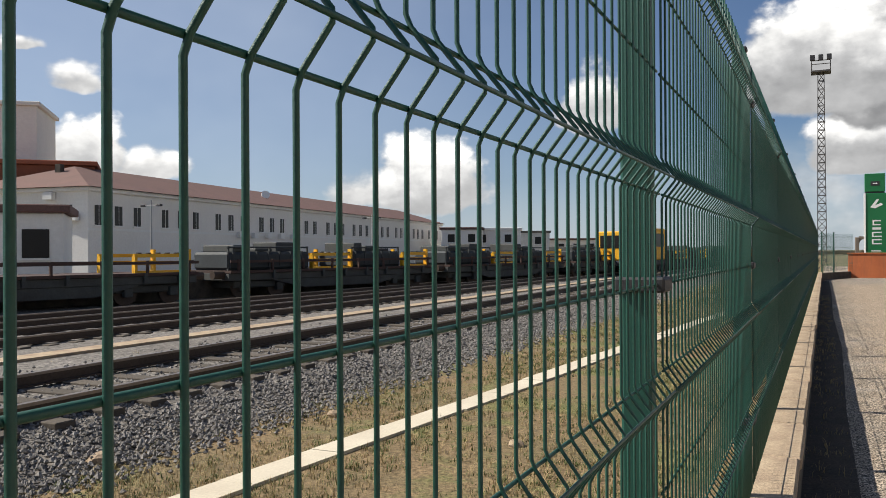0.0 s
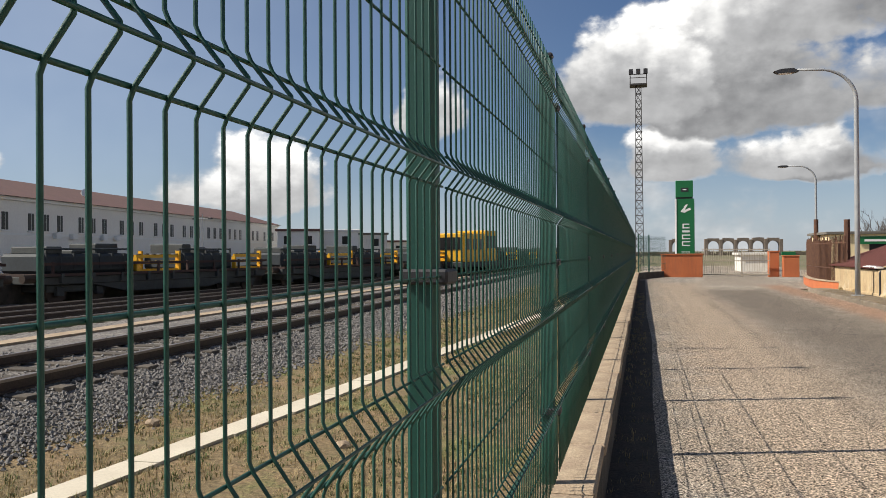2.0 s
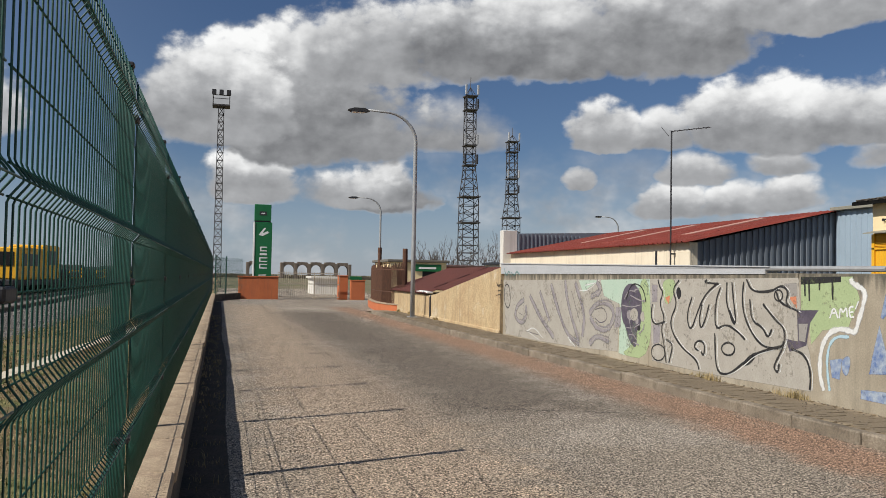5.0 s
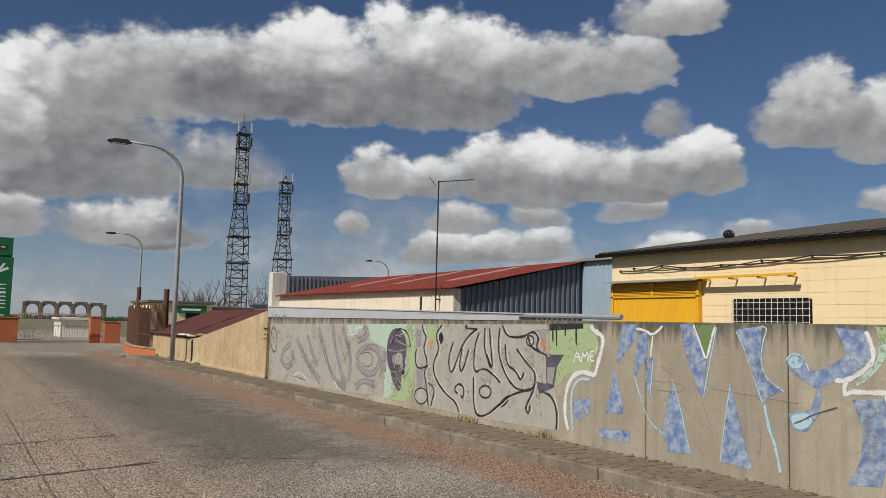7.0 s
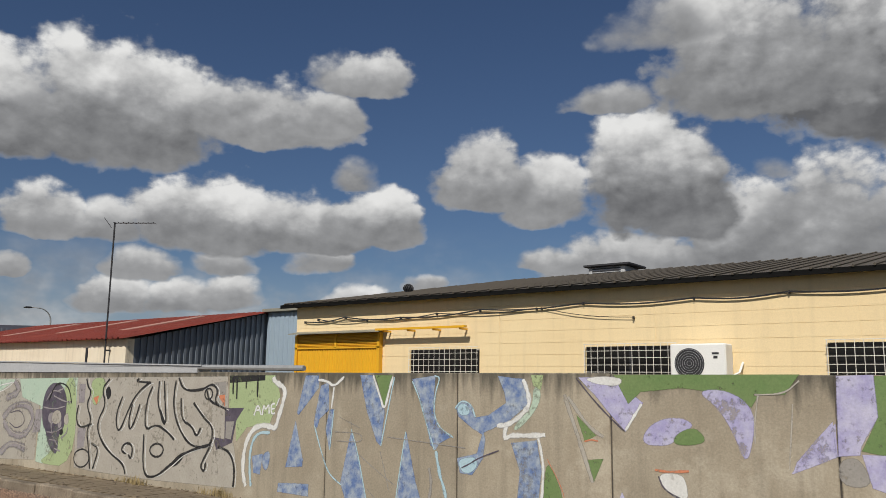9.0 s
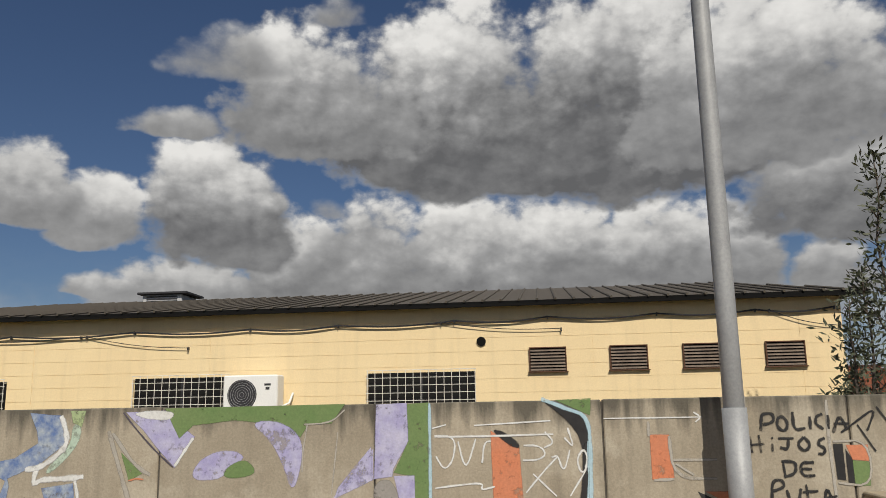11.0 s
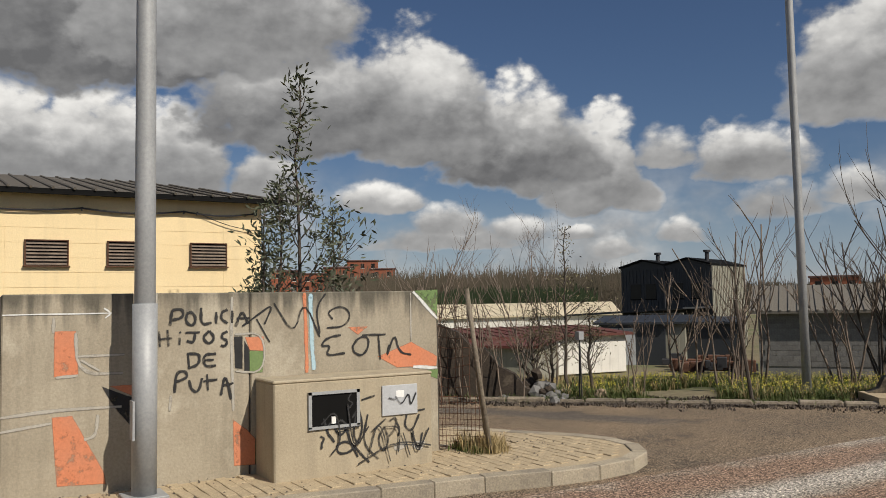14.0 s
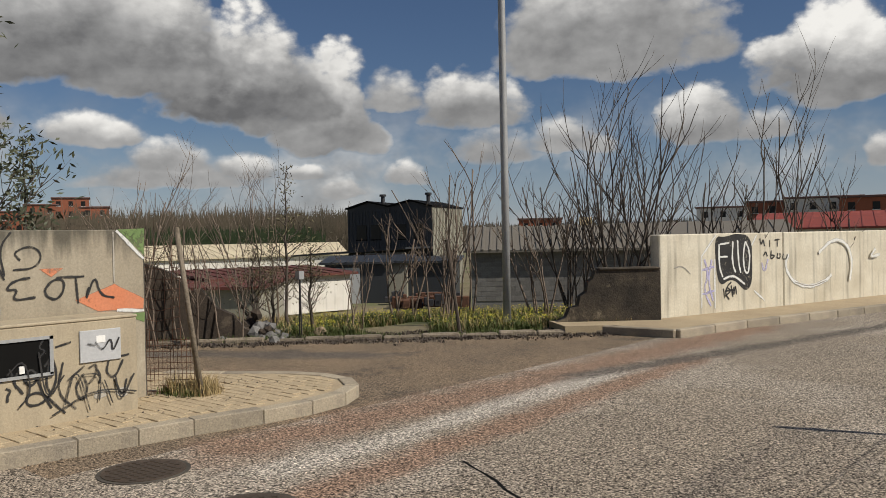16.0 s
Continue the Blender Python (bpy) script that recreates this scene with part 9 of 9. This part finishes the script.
stroke("p_silver", 0.02, [(-2.19, 1.34), (-2.46, 1.35), (-2.46, 0.99), (-2.2, 1.02)], 2, "wall")
stroke("p_orange", 0.04, [(-2.84, 1.7), (-2.86, 1.22), (-2.86, 0.97)], 1, "wall")
stroke("p_sky", 0.05, [(-2.9, 1.69), (-2.91, 1.22), (-2.93, 0.99)], 1, "wall")
stroke("p_black", 0.025, [(-3.2, 1.3), (-3.06, 1.28), (-2.99, 1.2), (-3.1, 1.21), (-3.04, 1.11), (-3.24, 1.13)], 4, "wall")
stroke("p_black", 0.025, [(-3.32, 1.19), (-3.38, 1.27), (-3.48, 1.28), (-3.49, 1.18), (-3.42, 1.09), (-3.33, 1.13), (-3.32, 1.19)], 4, "wall")
stroke("p_black", 0.025, [(-3.42, 1.29), (-3.67, 1.29)], 4, "wall")
stroke("p_black", 0.025, [(-3.59, 1.29), (-3.61, 1.05)], 4, "wall")
stroke("p_black", 0.025, [(-3.71, 1.19), (-3.67, 1.05), (-3.77, 1.31), (-3.81, 1.11), (-3.95, 1.08)], 4, "wall")
fill("p_orange", [(-3.59, 1.08), (-3.95, 1.2), (-4.24, 1.05), (-4.23, 0.96), (-3.79, 0.97)], 0, 1, "wall")
fill("p_orange", [(-3.28, 1.37), (-3.48, 1.37), (-3.38, 1.3)], 0, 1, "wall")
stroke("p_white", 0.04, [(-3.97, 0.96), (-4.24, 0.94)], 2, "wall")
fill("p_green", [(-4.03, 0.92), (-4.25, 0.92), (-4.24, 0.83)], 0, 1, "wall")
fill("p_green", [(-4.0, 1.71), (-4.26, 1.72), (-4.25, 1.47)], 0, 1, "wall")
stroke("p_white", 0.04, [(-3.98, 1.7), (-4.25, 1.43)], 2, "wall")
stroke("p_silver", 0.02, [(-3.95, 1.69), (-3.95, 1.22)], 2, "wall")
fill("p_orange", [(-2.18, 0.6), (-2.29, 0.51), (-2.37, 0.42), (-2.37, 0.2), (-2.19, 0.21)], 0, 1, "wall")
fill("p_green", [(-2.38, 0.44), (-2.44, 0.35), (-2.43, 0.19), (-2.38, 0.2)], 0, 1, "wall")
# tags on the utility box
stroke("p_black", 0.024, [(-3.03, 0.82), (-3.1, 0.83), (-3.04, 0.75), (-3.11, 0.72), (-3.04, 0.67)], 3, "box")
stroke("p_black", 0.024, [(-2.7, 0.53), (-2.78, 0.52)], 3, "box")
stroke("p_black", 0.024, [(-2.79, 0.46), (-2.83, 0.44), (-2.8, 0.4), (-2.8, 0.35)], 3, "box")
stroke("p_black", 0.024, [(-2.82, 0.61), (-2.87, 0.45)], 3, "box")
stroke("p_black", 0.024, [(-2.95, 0.62), (-2.83, 0.52), (-2.92, 0.4)], 3, "box")
stroke("p_black", 0.024, [(-2.92, 0.53), (-2.99, 0.6), (-3.04, 0.5), (-2.97, 0.44), (-2.92, 0.53)], 3, "box")
stroke("p_black", 0.024, [(-3.15, 0.68), (-3.2, 0.48), (-3.09, 0.3), (-2.95, 0.29), (-2.94, 0.38), (-3.06, 0.4), (-3.18, 0.26), (-3.25, 0.19)], 3, "box")
stroke("p_black", 0.024, [(-3.24, 0.61), (-3.18, 0.36), (-3.34, 0.21)], 3, "box")
stroke("p_black", 0.024, [(-3.27, 0.45), (-3.42, 0.56)], 3, "box")
stroke("p_black", 0.024, [(-3.4, 0.49), (-3.45, 0.36), (-3.39, 0.25), (-3.33, 0.38), (-3.4, 0.49)], 3, "box")
stroke("p_black", 0.024, [(-3.45, 0.53), (-3.53, 0.57), (-3.51, 0.46), (-3.45, 0.4)], 3, "box")
stroke("p_black", 0.024, [(-3.57, 0.58), (-3.64, 0.59), (-3.6, 0.48), (-3.68, 0.41), (-3.76, 0.57)], 3, "box")
stroke("p_black", 0.024, [(-3.72, 0.6), (-3.82, 0.61)], 3, "box")
stroke("p_black", 0.024, [(-3.68, 0.41), (-3.75, 0.23), (-3.79, 0.4)], 3, "box")
stroke("p_black", 0.024, [(-3.18, 0.74), (-3.31, 0.77)], 3, "box")
stroke("p_black", 0.024, [(-3.09, 0.59), (-3.15, 0.68), (-3.09, 0.46), (-3.14, 0.36)], 3, "box")
stroke("p_black", 0.024, [(-3.02, 0.56), (-3.06, 0.4), (-3.14, 0.25)], 3, "box")
stroke("p_black", 0.024, [(-3.51, 0.55), (-3.56, 0.45), (-3.54, 0.39)], 3, "box")
stroke("p_black", 0.016, [(-3.44, 0.74), (-3.51, 0.72)], 9, "box")
stroke("p_black", 0.016, [(-3.51, 0.75), (-3.57, 0.66), (-3.65, 0.79), (-3.66, 0.64), (-3.72, 0.77)], 9, "box")
fill("p_silver", [(-3.51, 0.34), (-3.64, 0.34), (-3.62, 0.28), (-3.49, 0.26)], 1, 1, "box")
fill("p_silver", [(-3.68, 0.33), (-3.83, 0.33), (-3.79, 0.24), (-3.69, 0.27)], 1, 1, "box")
stroke("p_black", 0.016, [(-2.79, 0.56), (-2.93, 0.69), (-2.98, 0.4), (-2.88, 0.3)], 9, "box")
stroke("p_black", 0.016, [(-3.04, 0.72), (-3.09, 0.29), (-3.24, 0.51)], 9, "box")
stroke("p_black", 0.016, [(-3.24, 0.26), (-3.34, 0.59), (-3.45, 0.18)], 9, "box")
stroke("p_black", 0.016, [(-3.13, 0.19), (-3.5, 0.36), (-3.87, 0.28)], 9, "box")
stroke("p_black", 0.016, [(-3.39, 0.49), (-3.56, 0.48), (-3.53, 0.25)], 9, "box")
stroke("p_black", 0.016, [(-3.68, 0.44), (-3.72, 0.19), (-3.85, 0.44)], 9, "box")
stroke("p_black", 0.016, [(-2.93, 0.5), (-3.16, 0.52)], 9, "box")
stroke("p_black", 0.016, [(-3.58, 0.42), (-3.65, 0.21)], 9, "box")
# black and violet graffiti on the white wall
fill("p_black", [(1.49, 1.52), (1.77, 1.49), (2.11, 1.56), (2.56, 1.5), (2.58, 0.94), (2.55, 0.57), (2.35, 0.46), (2.1, 0.67), (1.88, 0.71), (1.67, 0.61), (1.55, 0.72), (1.5, 1.08)], 1, 1, "south")
stroke("p_white", 0.055, [(1.6, 1.36), (1.59, 0.97), (1.69, 0.76)], 4, "south")
stroke("p_white", 0.055, [(1.62, 1.36), (1.89, 1.38)], 4, "south")
stroke("p_white", 0.055, [(1.61, 1.13), (1.84, 1.13)], 4, "south")
stroke("p_white", 0.055, [(2.0, 1.41), (1.97, 1.01), (2.07, 0.83)], 4, "south")
stroke("p_white", 0.055, [(2.14, 1.43), (2.16, 1.01), (2.22, 0.82)], 4, "south")
stroke("p_white", 0.055, [(2.37, 1.4), (2.3, 1.16), (2.33, 0.84), (2.46, 0.78), (2.51, 1.21), (2.37, 1.4)], 4, "south")
stroke("p_white", 0.055, [(1.71, 0.72), (2.0, 0.79), (2.34, 0.6)], 4, "south")
stroke("p_black", 0.045, [(1.71, 0.55), (1.74, 0.37)], 3, "south")
stroke("p_black", 0.045, [(1.81, 0.57), (1.76, 0.45), (1.87, 0.34)], 3, "south")
stroke("p_black", 0.045, [(1.93, 0.6), (1.98, 0.38)], 3, "south")
stroke("p_black", 0.045, [(2.01, 0.56), (1.96, 0.41)], 3, "south")
stroke("p_black", 0.045, [(1.75, 0.5), (2.04, 0.51)], 3, "south")
stroke("p_white", 0.09, [(3.75, 1.12), (3.6, 0.9), (3.88, 0.56), (4.46, 0.43), (5.08, 0.56), (5.24, 0.67)], 2, "south")
stroke("p_white", 0.09, [(4.78, 1.12), (5.31, 1.41), (5.84, 1.31), (6.05, 0.94), (5.93, 0.52)], 2, "south")
stroke("p_white", 0.09, [(6.97, 1.16), (6.73, 0.98), (7.14, 1.03)], 2, "south")
stroke("p_grey", 0.02, [(3.93, 0.57), (4.46, 0.44), (5.05, 0.55)], 3, "south")
stroke("p_grey", 0.02, [(0.36, 0.97), (0.58, 1.01), (0.8, 0.85)], 3, "south")
stroke("p_black", 0.04, [(1.94, 0.66), (1.79, 0.57), (1.94, 0.5), (1.76, 0.41)], 2, "south")
stroke("p_black", 0.04, [(2.01, 0.42), (2.06, 0.62), (2.09, 0.42)], 2, "south")
stroke("p_black", 0.04, [(2.82, 1.45), (2.87, 1.31), (2.92, 1.45), (2.97, 1.3)], 2, "south")
stroke("p_black", 0.04, [(3.13, 1.41), (3.13, 1.28)], 2, "south")
stroke("p_black", 0.04, [(3.29, 1.41), (3.45, 1.42)], 2, "south")
stroke("p_black", 0.04, [(3.38, 1.41), (3.37, 1.27)], 2, "south")
stroke("p_black", 0.04, [(2.93, 1.11), (3.0, 1.21), (3.05, 1.1)], 2, "south")
stroke("p_black", 0.04, [(3.18, 1.21), (3.15, 1.03), (3.31, 1.11), (3.18, 1.12)], 2, "south")
stroke("p_black", 0.04, [(3.39, 1.16), (3.35, 1.05), (3.48, 1.06), (3.45, 1.16)], 2, "south")
stroke("p_black", 0.04, [(3.57, 1.14), (3.52, 1.03), (3.67, 1.03), (3.7, 1.12)], 2, "south")
stroke("p_lilac", 0.06, [(1.18, 1.1), (1.29, 0.84), (1.15, 0.54), (1.35, 0.25)], 1, "south")
stroke("p_lilac", 0.06, [(1.39, 1.09), (1.27, 0.72), (1.41, 0.34)], 1, "south")
stroke("p_lilac", 0.06, [(1.1, 0.91), (1.46, 0.96)], 1, "south")
stroke("p_lilac", 0.06, [(1.11, 0.48), (1.45, 0.52)], 1, "south")
stroke("p_lilac", 0.06, [(2.86, 0.99), (2.96, 0.78), (3.07, 1.05)], 1, "south")
stroke("p_white", 0.05, [(1.11, 1.16), (1.52, 1.53)], 1, "south")
stroke("p_white", 0.05, [(1.11, 1.16), (1.09, 0.23)], 1, "south")
stroke("p_white", 0.05, [(1.47, 1.09), (1.46, 0.2)], 1, "south")
stroke("p_white", 0.05, [(2.62, 0.47), (2.94, 0.26)], 1, "south")
stroke("p_white", 0.05, [(2.72, 1.51), (2.56, 1.32)], 1, "south")

# ---- kerb stones, paving slabs, manhole covers, loose bits ----
def manhole(x, y, r, label):
    m = thing("manhole_cover", label, "manhole cover")
    part("ring", rd((x, y, -0.02), (x, y, 0.006), r + 0.03, seg=36), M["dark_concrete"], m)
    c = part("lid", rd((x, y, -0.01), (x, y, 0.011), r, seg=36), M["iron"], m)
    knob = mesh_of(bx(-0.022, 0.022, -0.022, 0.022, 0.011, 0.017), "knob", M["iron"])
    for i in range(-6, 7):
        for j in range(-6, 7):
            if math.hypot(i, j) * 0.055 < r - 0.04:
                part("knob", knob, None, c, m=pose(x + i * 0.055, y + j * 0.055, 0, 0, 0, 45))
    return m


manhole(5.21, -3.09, 0.28, "round rusty iron manhole cover in the road")
manhole(3.95, -3.05, 0.27, "round iron manhole cover beside the other")

# kerb along the pavement
kerb = thing("kerb", "worn pale concrete kerb stones along the pavement", "kerb", kind="structure")
stone = [mesh_of(bx(0, 0.145, 0.004, 0.996, -0.15, 0.128 + 0.004 * i, bevel=0.018), "kerb_stone", M["kerb" if i > 2 else "kerb_dirty"]) for i in range(4)]
for k in range(-2, 34):
    part("kerb_stone", stone[3 if k < 1 else k % 3], None, kerb, m=pose(KX + random.uniform(-0.012, 0.012), k - 0.2, random.uniform(-0.012, 0.004), 0, random.uniform(-1.5, 1.5), random.uniform(-0.5, 0.5)))
arc = [Vector((x, y, 0)) for x, y in BEND]
for a, b in zip(arc, arc[1:]):
    d = b - a
    n = max(1, round(d.length / 0.55))
    for k in range(n):
        q = a.lerp(b, k / n)
        part("kerb_stone", bx(0.0015, d.length / n - 0.0015, -0.02, 0.13, -0.15, 0.128, bevel=0.008), M["kerb"], kerb, m=pose(q.x, q.y, random.uniform(-0.008, 0.004), 0, 0, math.degrees(math.atan2(d.y, d.x))))

# small paving bricks: those by the corner and the lamp one by one, the rest joined
def inside(x, y, poly):
    hit = False
    for (x0, y0), (x1, y1) in zip(poly, poly[1:] + poly[:1]):
        if (y0 > y) != (y1 > y) and x < x0 + (x1 - x0) * (y - y0) / (y1 - y0):
            hit = not hit
    return hit


slab = [mesh_of(bx(0.003, 0.197, 0.003, 0.097, 0.09, 0.122 + 0.002 * i, bevel=0.004), "paving_brick", M["pavement"]) for i in range(3)]
INNER = [(x + 0.19, y + 0.09) for x, y in BEND[:6]] + [(x, y + 0.2) for x, y in BEND[6:]] + [(8.4, -4.35), (WX, -4.3), (WX, -2.2)]
rest, count = [], 0
for j in range(-62, 330):
    for i in range(-4, 12):
        x, y = KX + 0.148 + 0.2 * i + (0.1 if j % 2 else 0), j * 0.1
        cx, cy = x + 0.1, y + 0.05
        if y >= -2.2:
            if x < KX + 0.145 or x > WX - 0.19:
                continue
        elif not (inside(cx, cy, INNER) and inside(cx + 0.09, cy, INNER) and inside(cx - 0.09, cy, INNER)):
            continue
        if 6.6 < cx < WX and -3.95 < cy < -2.33:
            continue
        if y < 1.0 and count < 320:
            count += 1
            part("paving_brick", random.choice(slab), None, pavement, m=pose(x, y, random.uniform(-0.004, 0.003), random.uniform(-0.4, 0.4), random.uniform(-0.4, 0.4)))
        else:
            rest.append((x, y))
vs, fs = [], []
for x, y in rest:
    b = len(vs)
    z = 0.122 + random.uniform(-0.004, 0.004)
    vs += [(x + 0.003, y + 0.003, z), (x + 0.197, y + 0.003, z), (x + 0.197, y + 0.097, z), (x + 0.003, y + 0.097, z)]
    vs += [(p[0], p[1], 0.1) for p in vs[b:b + 4]]
    fs.append((b, b + 1, b + 2, b + 3))
    fs += [(b + (k + 1) % 4, b + k, b + 4 + k, b + 4 + (k + 1) % 4) for k in range(4)]
me = bpy.data.meshes.new("paving_rest")
me.from_pydata(vs, [], fs)
me.materials.append(M["pavement"])
tagged(part("paving_rest", me, None, pavement), kind="stuff")

# dry leaves and grit on the pavement and along the kerb
vs, fs = [], []
for _ in range(1500):
    y = random.uniform(-5.5, 16)
    x = random.choice((KX - abs(random.gauss(0, 0.22)), random.uniform(KX + 0.15, WX), WX - abs(random.gauss(0, 0.12)) - 0.02))
    z = 0.128 if x > KX + 0.14 else 0.004
    if y < -3.2 and x < 6.3:
        continue
    s = random.uniform(0.005, 0.016)
    a = random.uniform(0, math.tau)
    b = len(vs)
    vs += [(x + s * math.cos(a + k * 2.09), y + s * math.sin(a + k * 2.09), z) for k in range(3)] + [(x, y, z + s * 0.7)]
    fs += [(b, b + 1, b + 3), (b + 1, b + 2, b + 3), (b + 2, b, b + 3)]
me = bpy.data.meshes.new("litter")
me.from_pydata(vs, [], fs)
me.materials.append(M["bark"])
tagged(new("litter", me), "dry leaf litter and grit along kerb and wall", "litter", kind="stuff")


def kerb_weed():
    y = random.choice((10.9, 9.0, 27.0, 31.0, 33.0, 2.0)) + random.gauss(0, 0.18)
    return WX - 0.06 - abs(random.gauss(0, 0.04)), y, 0.12


tufts("wall_weeds", "small dry weeds at the foot of the wall", 120, kerb_weed, 0.04, 0.14, "dry_grass", 6, 0.7, 0.004)
tufts("gutter_weeds", "weeds in the soil along the low wall", 260, lambda: (random.uniform(-0.22, 0.06), 1.5 + 30 * random.random() ** 1.6, 0.0), 0.02, 0.08, "dry_grass", 5, 0.8, 0.003)

# cracks filled with dark tar across the road
for k, (a, b) in enumerate((((1.4, -3.4), (3.6, -4.6)), ((3.1, 9.5), (5.4, 8.7)), ((2.9, 17), (5.3, 16.4)))):
    c = thing("road_crack", "thin dark sealed crack in the asphalt", "crack", "road cracks")
    pts = [Vector((a[0] + (b[0] - a[0]) * i / 14, a[1] + (b[1] - a[1]) * i / 14 + random.gauss(0, 0.02), 0.002)) for i in range(15)]
    bm = bmesh.new()
    for p, q in zip(pts, pts[1:]):
        n = Vector((-(q - p).y, (q - p).x, 0)).normalized() * random.uniform(0.006, 0.014)
        bm.faces.new([bm.verts.new(t) for t in (p - n, q - n, q + n, p + n)])
    part("seam", bm, M["black"], c)
